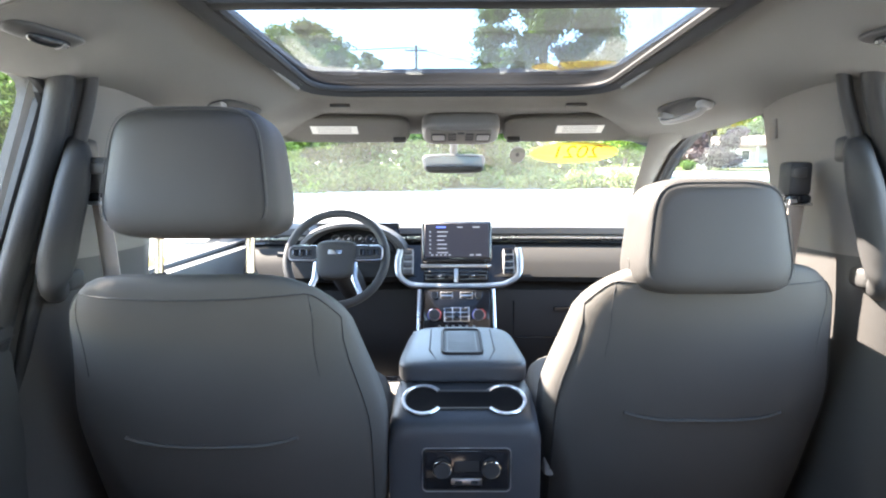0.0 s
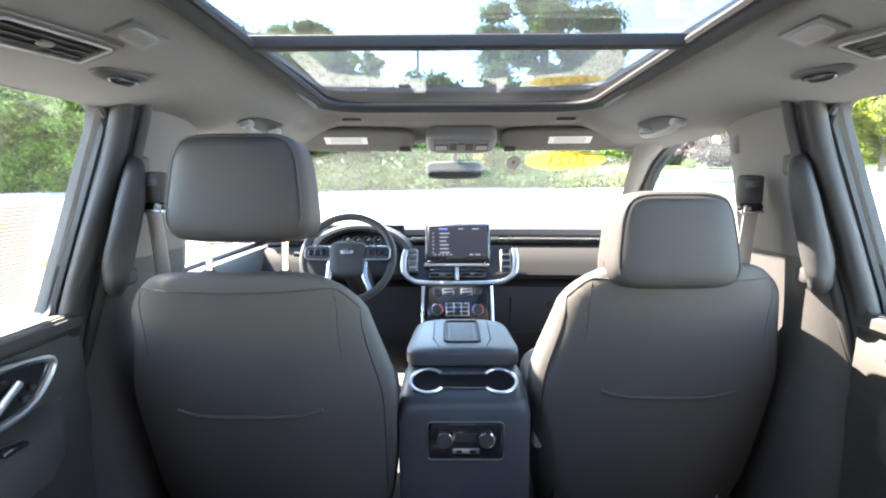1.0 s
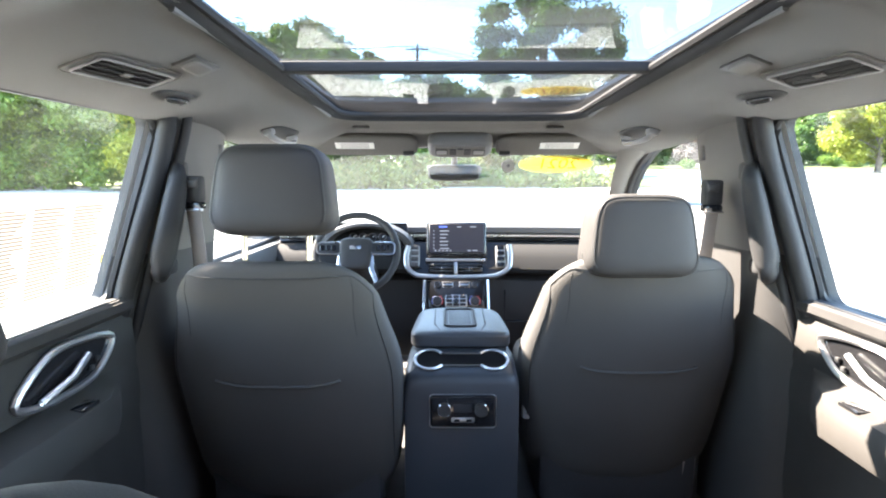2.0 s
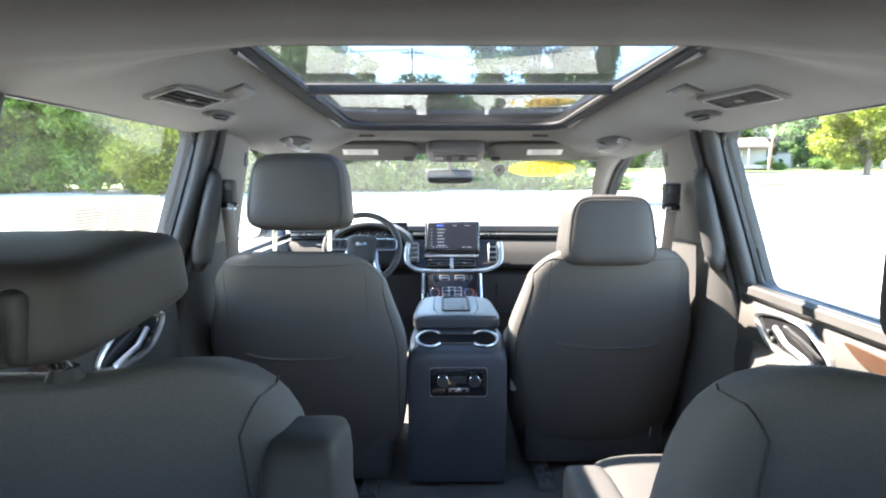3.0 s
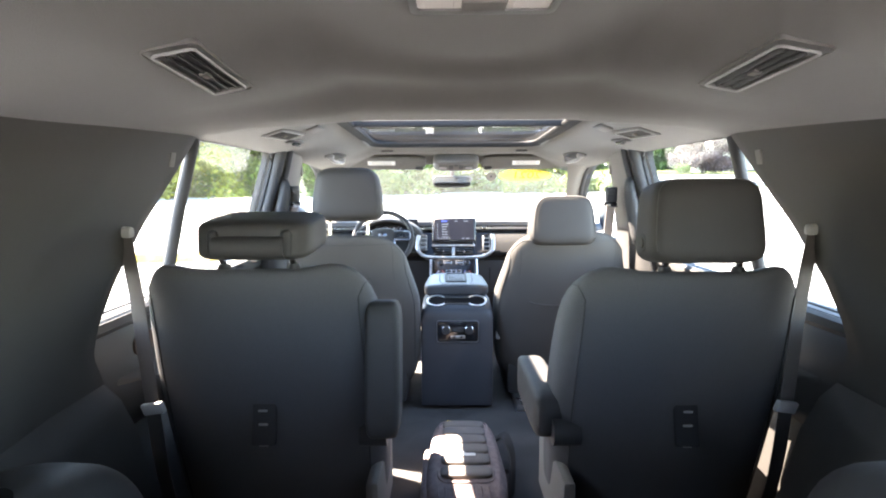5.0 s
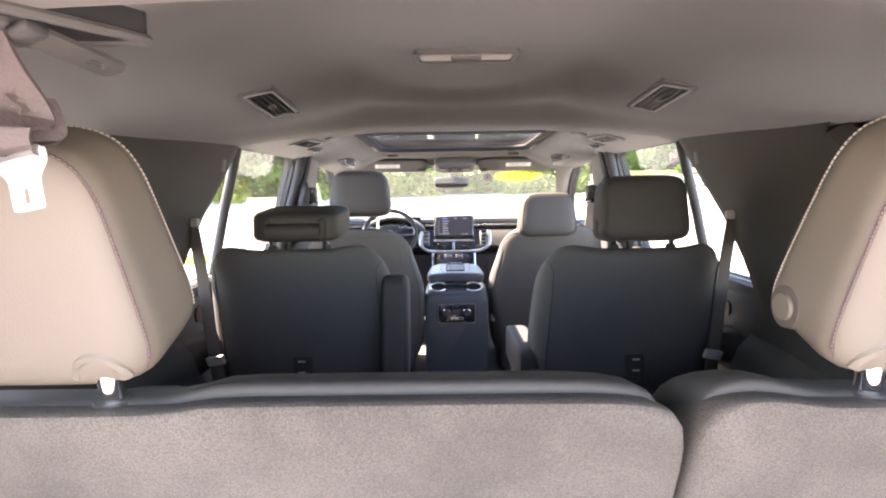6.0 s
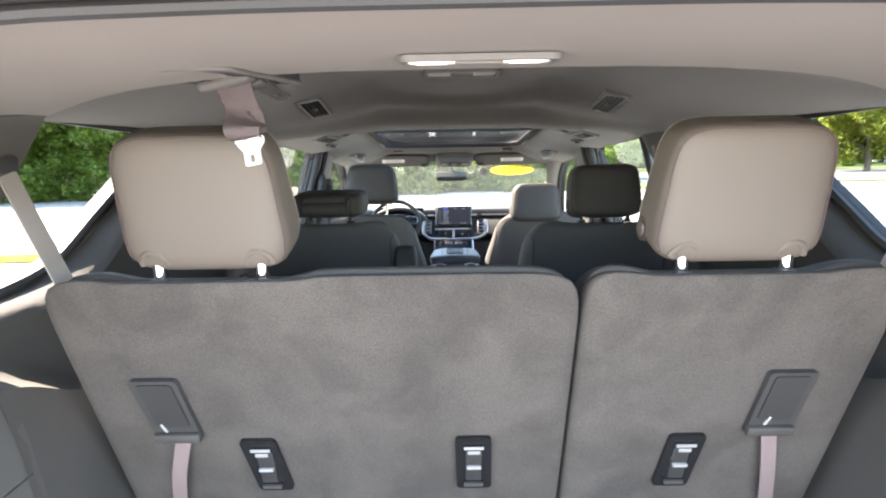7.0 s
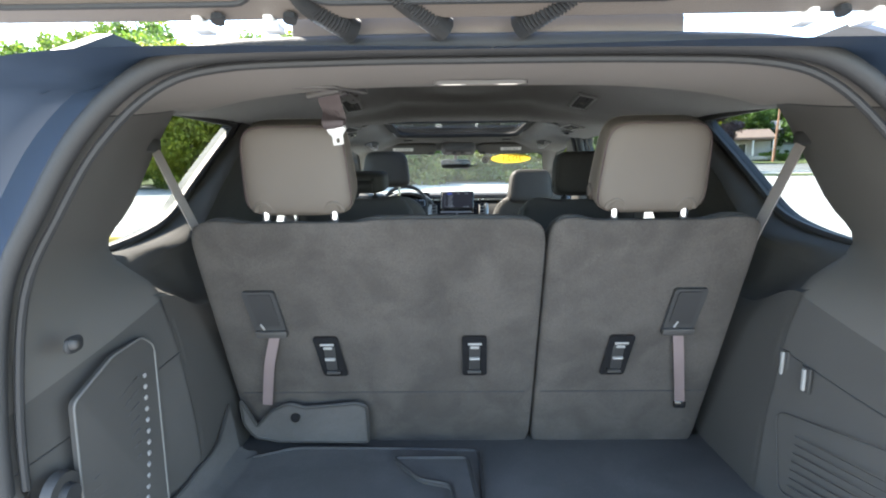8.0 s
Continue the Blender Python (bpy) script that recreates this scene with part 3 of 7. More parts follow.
seal_path = [(-x, RING_Y, z) for x, z in RING[::-1]] + [(x, RING_Y, z) for x, z in RING[1:]]
seal_curve = curve_points(seal_path, 5)
single("tailgate_seal_lip", tube([Vector((p.x * 0.972, p.y + 0.016, p.z - (0.016 if p.z > 1.6 else 0.016 * max(0, (p.z - 1.2) / 0.4)))) for p in seal_curve], 0.0065, 8), RUBBER, "inner lip of the tailgate seal", "seal", kind="structure")
single("tailgate_seal", tube(seal_curve, 0.0125, 10, flat=1.15), RUBBER, "black rubber seal round the tailgate opening", "seal", kind="structure")

# ---- floor ----
floor = thing("floor", "dark carpeted car floor", "floor", kind="structure")
part("front_floor", rbox((0, 1.2, 0.60), (1.72, 3.3, 0.04), 0.005), CARPET, floor)
part("boot_floor", rbox((0, -1.08, 0.80), (1.26, 0.62, 0.05), 0.008), CARPET, floor)
part("third_row_riser", rbox((0, -0.62, 0.68), (1.5, 0.34, 0.16), 0.01), CARPET, floor)
single("firewall", rbox((0, 2.75, 0.9), (1.72, 0.04, 0.75), 0.01), PLASTIC, "black panel behind the dashboard", "panel", kind="structure")
single("underbody", rbox((0, 0.75, 0.50), (1.76, 4.3, 0.1), 0.02), RUBBER, "black underside of the car", "underbody", kind="structure")
single("bumper", rbox((0, -1.48, 0.66), (1.8, 0.24, 0.26), 0.05, 3), PAINT, "dark painted rear bumper", "bumper", kind="structure")
single("bonnet", sheet(lambda u, v, k: Vector((u * 0.88, 2.72 + 1.1 * v, 1.24 - 0.10 * v - 0.05 * u * u - k)), 8, 4, 0.03), PAINT, "dark painted bonnet", "bonnet", kind="structure")


# ---- seats ----
def seat_shape(cx, z0, z1, y_low, y_top, half_low, half_mid, half_top, thick, lean_mid=0.0):
    """Maps unit coordinates to a seat back: u across, v from rear (-1) to front (1), w up."""
    def place(u, v, w):
        t = (w + 1) / 2
        h = smooth_lerp([(0, half_low), (0.55, half_mid), (0.86, half_top + (half_mid - half_top) * 0.35), (1, half_top)], t)
        back = y_low + (y_top - y_low) * t
        x = cx + u * h
        # wings come forward at the sides, the back face is crowned
        y = back + (v + 1) * thick + 0.045 * (abs(u) ** 3) * (1 if v > -0.9 else 1.0) - 0.012 * (1 - u * u)
        return x, y, z0 + (z1 - z0) * t - 0.05 * t * t * ((v + 1) / 2) ** 1.5
    return place


def on_back(place, u, w, p, out=0.001):
    v = -max(0.0, 1 - abs(u) ** p - abs(w) ** p) ** (1 / p)
    a = Vector(place(u, v, w))
    a.y -= out
    return a


def headrest(parent, c, half, tilt, mat, p=6.0, posts=0.0725, post_from=0.0, seam=True, button=0, taper=-0.05, boots=False, back=0.0, deep=0.08):
    """A stuffed head restraint on two chrome posts. c: centre, half: half sizes."""
    m = pose(*c, tilt)

    def place(u, v, w):
        return u * half[0] * (1 + taper * w), v * half[1] * (1 - deep * w), w * half[2]
    body = pad(half, place, p, 12)
    hr = part("head_restraint", moved(body, m), mat, parent)

    def corner_line(k, side):
        """Up one side, over the top and down the other; side -1 is the rear panel's edge, 1 the front's."""
        line, v = [], side * (1 - k) ** (1 / p)
        for n in range(73):
            a = radians(-42 + 264 * n / 72)
            cu, cw = math.cos(a), math.sin(a)
            r = (k / (abs(cu) ** p + abs(cw) ** p)) ** (1 / p)
            line.append(m @ (Vector(place(r * cu, v, r * cw)) + Vector((0, side * 0.0004, 0))))
        return line

    def stitches(line, inward, r):
        mid = m @ Vector((0, 0, 0))
        out = []
        for a, b in zip(line[1:-2], line[2:-1]):
            off = (mid - a).normalized() * inward
            for q0, q1 in ((0.05, 0.38), (0.55, 0.88)):
                out.append(rod(a.lerp(b, q0) + off, a.lerp(b, q1) + off, r, n=5))
        return join(*out)
    if seam:
        line = corner_line(0.80 if boots else 0.60, -1)
        part("seam", tube(line, 0.0010 if boots else 0.0013, 5), SEAM_BROWN if boots else PIPING, hr)
        part("stitching", stitches(line, -0.0014 if boots else -0.004, 0.0009), THREAD_MAUVE if boots else STITCH, hr)
        if boots:
            line = corner_line(0.84, 1)
            part("seam", tube(line, 0.0009, 5), SEAM_BROWN, hr)
            part("stitching", stitches(line, -0.0006, 0.0009), THREAD_PALE, hr, "pale stitching")
    for sx in (-1, 1):
        foot = Vector((c[0] + sx * posts, post_from[1], post_from[0]))
        top = m @ Vector((sx * posts, -half[1] * (0.78 if boots else back), -half[2] * (0.74 if boots else 0.80)))
        part("post", rod(foot, top, 0.0095 if boots else 0.0068, n=16), CHROME if boots or half[0] < 0.12 else POST, parent, "chrome post")
        part("post_collar", rod(foot - Vector((0, 0, 0.006)), foot + Vector((0, 0, 0.003)), 0.018 if boots else 0.014, 0.014 if boots else 0.010, 16), RUBBER, parent)
        if boots:
            arch = [m @ Vector((sx * posts + 0.018 * math.cos(a), -half[1] * (0.98 + 0.05 * math.sin(a)), -half[2] * 0.84 + 0.021 * math.sin(a))) for a in [math.pi * k / 10 for k in range(11)]]
            part("post_arch", tube(arch, 0.0058, 8), mat, hr)
            # black pad painting the shade of the hole round the post
            part("post_hole_shade", moved(pad((0.0105, 0.005, 0.012), None, 2.4, 6), m @ pose(sx * posts, -half[1] * 0.93, -half[2] * 0.80)), DEPTH_SHADE, hr)
    if button:
        q = m @ Vector((button * half[0] * 0.985, half[1] * (0.3 if boots else 0.0), -half[2] * (0.68 if boots else 0.5)))
        part("release_button", rod(q - Vector((button * 0.010, 0, 0)), q + Vector((button * 0.005, 0, 0)), 0.021, 0.018, 20), SEAM_BROWN if boots else PIPING, hr)
        part("button_ring", rod(q, q + Vector((button * 0.008, 0, 0)), 0.013, 0.011, 20), mat, hr)
    return hr


def front_seat(cx, hx, y, hr_z, label, button=0):
    seat = thing("bucket_seat", label, "car seat", "front seats", at=(cx, y + 0.2, 0.62))
    pl = seat_shape(cx, 0.70, 1.41, y + 0.16, y - 0.05, 0.28, 0.287, 0.225, 0.075)
    p = 5.0
    back = part("backrest", pad((1, 1, 1), pl, p, 18), SEAT_BACK, seat)
    # piping round the back panel, the pocket's edge and two shoulder seams
    # seam under the shoulder roll, and two fine seams down the back
    line = [on_back(pl, -0.93, -0.60 + 1.35 * k / 12, p) for k in range(13)]
    line += [on_back(pl, -0.93 + 0.16 * k / 4, 0.75 + 0.135 * math.sin(math.pi / 2 * k / 4), p) for k in range(1, 5)]
    line += [on_back(pl, -0.77 + 1.54 * k / 12, 0.885 - 0.012 * math.sin(math.pi * k / 12), p) for k in range(1, 12)]
    line += [on_back(pl, 0.93 - 0.16 * k / 4, 0.75 + 0.135 * math.sin(math.pi / 2 * k / 4), p) for k in range(4, 0, -1)]
    line += [on_back(pl, 0.93, 0.75 - 1.35 * k / 12, p) for k in range(13)]
    part("piping", tube(line, 0.0014, 6), PIPING, back)
    for sx in (-1, 1):
        part("back_seam", tube([on_back(pl, sx * (0.74 + 0.05 * (1 - k / 10)), 0.885 - 0.42 * k / 10, p, 0.0) for k in range(11)], 0.0008, 5), PIPING, back)
    part("pocket_edge", tube([on_back(pl, -0.52 + 1.04 * k / 12, 0.10 + 0.04 * (abs(k - 6) / 6) ** 4, p, 0.002) for k in range(13)], 0.0040, 6), SEAT_BACK, back)
    # cushion and base
    part("cushion", moved(pad((0.26, 0.27, 0.075), None, 4, 10), pose(cx, y + 0.42, 0.93, 6)), LEATHER, seat)
    part("base", rbox((cx, y + 0.40, 0.76), (0.46, 0.50, 0.22), 0.03), PLASTIC, seat)
    part("rail", rbox((cx - 0.17, y + 0.36, 0.635), (0.05, 0.62, 0.03), 0.005), SATIN, seat)
    part("rail", rbox((cx + 0.17, y + 0.36, 0.635), (0.05, 0.62, 0.03), 0.005), SATIN, seat)
    headrest(seat, (hx, y + 0.018, hr_z), (0.127, 0.074, 0.100), -6, LEATHER, p=5.0, taper=-0.10, post_from=(1.398, y), button=button)
    return seat


front_seat(-0.442, -0.419, 0.922, 1.553, "black leather driver seat with raised head restraint on chrome posts")
front_seat(0.45, 0.42, 1.02, 1.444, "black leather passenger seat with lowered head restraint", -1)


def captain_chair(cx, folded, top, label):
    s = 1 if cx > 0 else -1
    seat = thing("captain_chair", label, "car seat", "second row captain chairs", at=(cx, 0.3, 0.62))
    base_shape = seat_shape(cx, 0.70, top, 0.10, -0.075, 0.248, 0.258, 0.246, 0.075)
    p = 5.5

    def pl(u, v, w):
        """The top dips between the shoulders, where the posts stand."""
        x, y, z = base_shape(u, v, w)
        dip = max(0.0, min(1.0, (0.84 - abs(u)) / 0.45)) * max(0.0, (w - 0.55) / 0.45)
        return x, y, z - 0.021 * dip * dip * (3 - 2 * dip)
    back = part("backrest", pad((1, 1, 1), pl, p, 18), CHAIR_BACK, seat)
    for sx in (-1, 1):
        part("piping", tube([on_back(pl, sx * 0.86, -0.97 + 1.72 * k / 12, p) for k in range(13)], 0.0018, 6), PIPING, back)
        part("shoulder_seam", tube([on_back(pl, sx * (0.86 + 0.075 * k / 6), 0.75 + 0.12 * k / 6, p) for k in range(7)], 0.0014, 5), PIPING, back)
    # latch switch plate
    q = on_back(pl, 0.03, 0.12, p)
    plate_ = part("switch_plate", rbox((q.x, q.y - 0.002, q.z - 0.03), (0.052, 0.012, 0.105), 0.005, 2, (-13, 0, 0)), FRAME_BLACK, back)
    for dz in (0.025, -0.005, -0.05):
        part("mark", rbox((q.x, q.y - 0.012 - 0.22 * (-dz) * 0.2, q.z - 0.03 + dz), (0.020, 0.003, 0.005), 0.001, 1, (-13, 0, 0)), GREY_PLASTIC, plate_)
    part("cushion", moved(pad((0.235, 0.27, 0.07), None, 4, 10), pose(cx, 0.36, 0.93, 5)), LEATHER, seat)
    part("base", rbox((cx, 0.30, 0.74), (0.40, 0.46, 0.22), 0.03), PLASTIC, seat)
    # inner armrest: raised on the left chair, down on the right one
    ax = cx - s * 0.262
    if folded:
        part("armrest", moved(pad((0.037, 0.056, 0.145), None, 7, 8), pose(ax, 0.02, 1.20, -10)), LEATHER, seat)
    else:
        part("armrest", moved(pad((0.038, 0.17, 0.056), None, 7, 8), pose(ax, 0.232, 1.055, -2)), LEATHER, seat)
    part("armrest_pivot", rod((ax, 0.06, 1.03), (cx - s * 0.2, 0.06, 1.03), 0.03, n=16), PLASTIC, seat)
    part("side_shield", rbox((ax + s * 0.03, 0.15, 0.85), (0.03, 0.30, 0.18), 0.012), PILLAR, seat)
    if folded:
        headrest(seat, (cx + 0.027, -0.005, 1.494), (0.111, 0.098, 0.039), 4, LEATHER, p=6, posts=0.069, post_from=(top - 0.021, -0.055), back=0.70, taper=0.0, seam=False)
        for k in (-1, 1):
            part("hinge_cover", rbox((cx + 0.027 + k * 0.069, -0.096, 1.483), (0.024, 0.022, 0.056), 0.010, 3), RUBBER, seat)
        part("roller", rod((cx - 0.040, -0.098, 1.477), (cx + 0.094, -0.098, 1.477), 0.022, n=16), LEATHER, seat)
    else:
        headrest(seat, (cx + 0.002, -0.030, 1.517), (0.109, 0.060, 0.083), -7, LEATHER, post_from=(top - 0.021, -0.055), back=0.45, button=-1)
    return seat


captain_chair(-0.444, True, 1.457, "black leather captain chair with folded head restraint and raised armrest")
captain_chair(0.456, False, 1.448, "black leather captain chair with upright head restraint and lowered armrest")


def third_row(x0, x1, heads, label):
    cx, hw = (x0 + x1) / 2, (x1 - x0) / 2
    seat = thing("rear_bench_seat", label, "car seat", "third row bench", at=(cx, -0.7, 0.76))

    def place(u, v, w):
        t = (w + 1) / 2
        x = cx + u * hw
        # the outer edge draws in towards the floor
        if abs(x) > 0.3:
            x -= math.copysign(0.022 * (1 - t) * (abs(x) - 0.3) / 0.3, x)
        # the top edge sinks a little below the head restraints
        d = max(0.0, min(1.0, (0.17 - min(abs(x - hx) for hx, _ in heads)) / 0.06)) * max(0.0, (w - 0.7) / 0.3)
        return x, -0.795 - 0.235 * t + (v + 1) * 0.055, 0.80 + 0.628 * t - 0.036 * t * ((v + 1) / 2) ** 2 - 0.006 * d * d * (3 - 2 * d)
    body = part("backrest", pad((1, 1, 1), place, 16, 28), BACK_CARPET, seat, "dark grey carpeted seat back")
    # leather front and top roll
    def place2(u, v, w):
        x, y, z = place(u * 0.985, v, w * 0.99)
        # the roll sinks where the head restraints stand
        near = min(abs(x - hx) for hx, _ in heads)
        k = max(0.0, min(1.0, (near - 0.10) / 0.06)) * max(0.0, (w - 0.6) / 0.4)
        return x, y + 0.022, z + 0.004 + 0.006 * k * k * (3 - 2 * k)
    part("leather_front", pad((1, 1, 1), place2, 14, 30), LEATHER, seat)
    part("panel_joint", tube([tuple(Vector(place(-0.94 + 1.88 * k / 8, -1, -0.41)) - Vector((0, 0.0005, 0))) for k in range(9)], 0.0016, 5), PIPING, seat)
    part("cushion", rbox((cx, -0.52, 0.93), (hw * 1.9, 0.42, 0.14), 0.04, 3), LEATHER, seat)
    part("base", rbox((cx, -0.52, 0.80), (hw * 1.8, 0.34, 0.14), 0.02), PLASTIC, seat)
    edge = -1 if cx < 0 else 1
    part("edge_seam", tube([tuple(Vector(place(edge * 0.985, -0.55, -0.9 + 1.75 * k / 14))) for k in range(15)], 0.0016, 5), GREY_PLASTIC, seat, "pale worn edge seam")
    part("top_seam", tube([tuple(Vector(place(0.28, v, 0.995)) + Vector((0, 0.022, 0.0035))) for v in (-0.8, -0.3, 0.2, 0.7)], 0.0012, 5), PIPING, seat)
    for hx, b in heads:
        headrest(seat, (hx, -0.988, 1.5355), (0.111, 0.045, 0.0965), 21, LEATHER_GREY, p=5.6, post_from=(1.419, -0.992), button=b, taper=-0.06, boots=True, deep=0.22)
    return seat, place


seat_a, place_a = third_row(-0.611, 0.145, [(-0.374, 0)], "sixty percent part of the carpet-backed third row bench")
seat_b, place_b = third_row(0.149, 0.590, [(0.359, -1)], "forty percent part of the carpet-backed third row bench")
# ---- console ----
console = thing("centre_console", "black leather centre console with rear cup holders and climate panel", "console", at=(0, 1.4, 0.62))


def console_body():
    rings = []
    for y, w, zt, zb in ((1.090, 0.146, 1.040, 0.66), (1.094, 0.152, 1.060, 0.64), (1.106, 0.154, 1.073, 0.64), (1.15, 0.154, 1.087, 0.64), (1.205, 0.152, 1.102, 0.64), (1.45, 0.14, 1.09, 0.64), (1.72, 0.13, 1.0, 0.64), (1.80, 0.13, 1.0, 0.64)):
        rings.append([(x, y, z) for x, z in ((-w, zb), (-w, zt - 0.04), (-w + 0.006, zt - 0.014), (-w + 0.02, zt - 0.003), (-w + 0.04, zt), (w - 0.04, zt), (w - 0.02, zt - 0.003), (w - 0.006, zt - 0.014), (w, zt - 0.04), (w, zb))])
    return loft(rings)


part("body", console_body(), CONSOLE_SKIN, console)
lid = part("lid", pad((1, 1, 1), lambda u, v, w: (u * (0.150 - 0.024 * (v + 1) / 2), 1.328 + v * 0.122, 1.118 + w * 0.026 + 0.018 * (v + 1) / 2 + 0.006 * (1 - u * u)), 6, 14), CONSOLE_SKIN, console, "black leather armrest lid, tinted blue for reflected sky")
tray = part("phone_tray", plate(rounded([(-0.05, 1.25), (0.05, 1.25), (0.05, 1.41), (-0.05, 1.41)], 0.02), [rounded([(-0.036, 1.268), (0.036, 1.268), (0.036, 1.40), (-0.036, 1.40)], 0.008)],
     lambda u, v, k: (u, v, 1.1535 + 0.07 * (v - 1.25) - 0.012 * k)), PLASTIC, lid)
part("tray_floor", rbox((0, 1.335, 1.1505), (0.075, 0.135, 0.004), 0.001, 1, (4, 0, 0)), GLOSS_BLACK, tray)
for k in range(11):
    part("rib", rbox((0, 1.278 + k * 0.011, 1.1545 + 0.00077 * k), (0.066, 0.004, 0.003), 0.001, 1), PLASTIC_SOFT, tray)
for sx in (-1, 1):
    part("lid_seam", tube([(sx * 0.058, 1.208, 1.135), (sx * 0.06, 1.23, 1.1475), (sx * 0.075, 1.28, 1.1535), (sx * 0.075, 1.42, 1.162)], 0.0024, 6), PIPING, lid)
part("tray_rim", tube([(u, v, 1.1545 + 0.07 * (v - 1.25)) for u, v in rounded([(-0.046, 1.255), (0.046, 1.255), (0.046, 1.41), (-0.046, 1.41)], 0.016)], 0.003, 6, True), LEATHER, tray)
# rear cup holders: one chrome-rimmed well, wide at both ends
def cup_outline(r, w, n=20):
    out = []
    for sx in (1, -1):
        for k in range(n + 1):
            a = radians(-142 + 284 * k / n)
            x, y = w + r * math.cos(a), r * math.sin(a)
            out.append((sx * x, sx * y))
    return out


cup_a, cup_b = cup_outline(0.041, 0.086), cup_outline(0.035, 0.086)
for arc in (cup_a[:21], cup_a[21:]):
    part("cup_ring", tube([(u, 1.150 + v * 1.02, 1.0915 + 0.31 * v) for u, v in arc], 0.0042, 8, flat=0.8), BRIGHT, console, "bright chrome cup holder ring")
for a, b in ((cup_a[20], cup_a[21]), (cup_a[41], cup_a[0])):
    part("neck_edge", tube([(u, 1.150 + v * 1.02, 1.0912 + 0.31 * v) for u, v in (a, b)], 0.0016, 6), VENT_GREY, console)
part("cup_edge", plate(cup_a, [cup_b], lambda u, v, k: (u, 1.150 + v * 1.02, 1.0905 + 0.31 * v - 0.010 * k)), PLASTIC, console)
# the console has no hole; this near-black cap paints the well's shade
part("cup_well_shade", loft([[(u * g, 1.150 + v * 1.02 * g, 1.0895 + 0.31 * v + dz) for u, v in cup_b] for g, dz in ((1.0, 0.0), (0.985, 0.001), (0.96, 0.0008))], True, True), DEPTH_SHADE, console)
panel = part("climate_panel", rbox((0.003, 1.089, 0.972), (0.172, 0.012, 0.088), 0.008, 3), GLOSS_BLACK, console, "gloss black rear climate panel")
part("panel_trim", tube([(x + 0.003, 1.0835, z + 0.972) for x, z in rrect(0.176, 0.092, 0.010)], 0.0012, 6, True), SATIN_DULL, panel)
for x in (-0.046, 0.051):
    part("knob", rod((x, 1.087, 0.980), (x, 1.066, 0.980), 0.0175, 0.0155, 20), PLASTIC, panel)
    part("knob_ring", tube([(x + 0.0175 * math.cos(a), 1.070, 0.980 + 0.0175 * math.sin(a)) for a in [k * math.pi / 10 for k in range(20)]], 0.0018, 6, True), CHROME, panel)
part("readout", rbox((0.003, 1.0825, 0.980), (0.05, 0.002, 0.022), 0.001, 1), RUBBER, panel)
part("port_strip", rbox((0.003, 1.082, 0.948), (0.062, 0.006, 0.014), 0.003), SATIN, panel)
for x in (-0.013, 0.019):
    part("usb_port", rbox((x, 1.0785, 0.948), (0.014, 0.004, 0.006), 0.001, 1), GLOSS_BLACK, panel)
for sx in (-1, 1):
    part("belt_buckle", rbox((sx * 0.185, 1.20, 0.98), (0.026, 0.05, 0.15), 0.008, 2, (-14, 0, 0)), GREY_PLASTIC, console, "pale grey seat belt buckle")

# ---- dashboard ----
dash = thing("dashboard", "black and grey dashboard with silver trim", "dashboard", at=(0, 2.2, 0.9))
DX = [-0.78 + 1.56 * i / 24 for i in range(25)]


def dash_skin(profile, mat, name, label="", grow=0.0):
    return part(name, loft([[(x, y - 0.05 * (x / 0.75) ** 2, z + grow * abs(x)) for x in DX] for y, z in profile], False, False), mat, dash, label)


dash_skin([(2.70, 1.27), (2.5, 1.335), (2.25, 1.378), (2.17, 1.376), (2.135, 1.362), (2.125, 1.340), (2.135, 1.328)], LEATHER, "top_pad")
dash_skin([(2.135, 1.333), (2.128, 1.328), (2.128, 1.322), (2.135, 1.317)], SATIN, "silver_line")
dash_skin([(2.14, 1.320), (2.13, 1.305), (2.145, 1.290)], GLOSS_BLACK, "dark_band")
dash_skin([(2.14, 1.295), (2.10, 1.288), (2.05, 1.235), (2.02, 1.19), (2.03, 1.172), (2.07, 1.165), (2.10, 1.15)], DASH_TRIM, "face_pad")
dash_skin([(2.10, 1.155), (2.07, 1.13), (2.06, 1.0), (2.12, 0.86), (2.25, 0.72)], PLASTIC, "lower_panel")
part("glovebox_line", tube([(0.22, 2.053, 1.09), (0.22, 2.048, 0.95), (0.62, 2.03, 0.95), (0.62, 2.033, 1.09)], 0.003, 5), GLOSS_BLACK, dash)
part("glovebox_handle", rbox((0.42, 2.045, 1.06), (0.10, 0.012, 0.018), 0.004), GLOSS_BLACK, dash)
# silver hoop round the screen, vents and switch banks
hoop = [(-0.205, 1.288), (-0.214, 1.25), (-0.208, 1.20), (-0.18, 1.173), (-0.14, 1.163), (0, 1.160), (0.14, 1.163), (0.19, 1.173), (0.228, 1.20), (0.236, 1.25), (0.232, 1.292)]
part("hoop", tube([(x, 1.985 + (z - 1.16) * 0.45, z) for x, _, z in curve_points([(x, 0, z) for x, z in hoop], 5)], 0.0135, 10, flat=0.8), SATIN_DULL, dash, "satin silver trim hoop")
part("centre_plate", loft([[(x, y, z) for x in (-0.205, -0.14, 0.0, 0.15, 0.225)] for y, z in ((2.075, 1.300), (2.045, 1.235), (2.005, 1.168), (2.02, 1.162))], False, False), GLOSS_BLACK, dash)
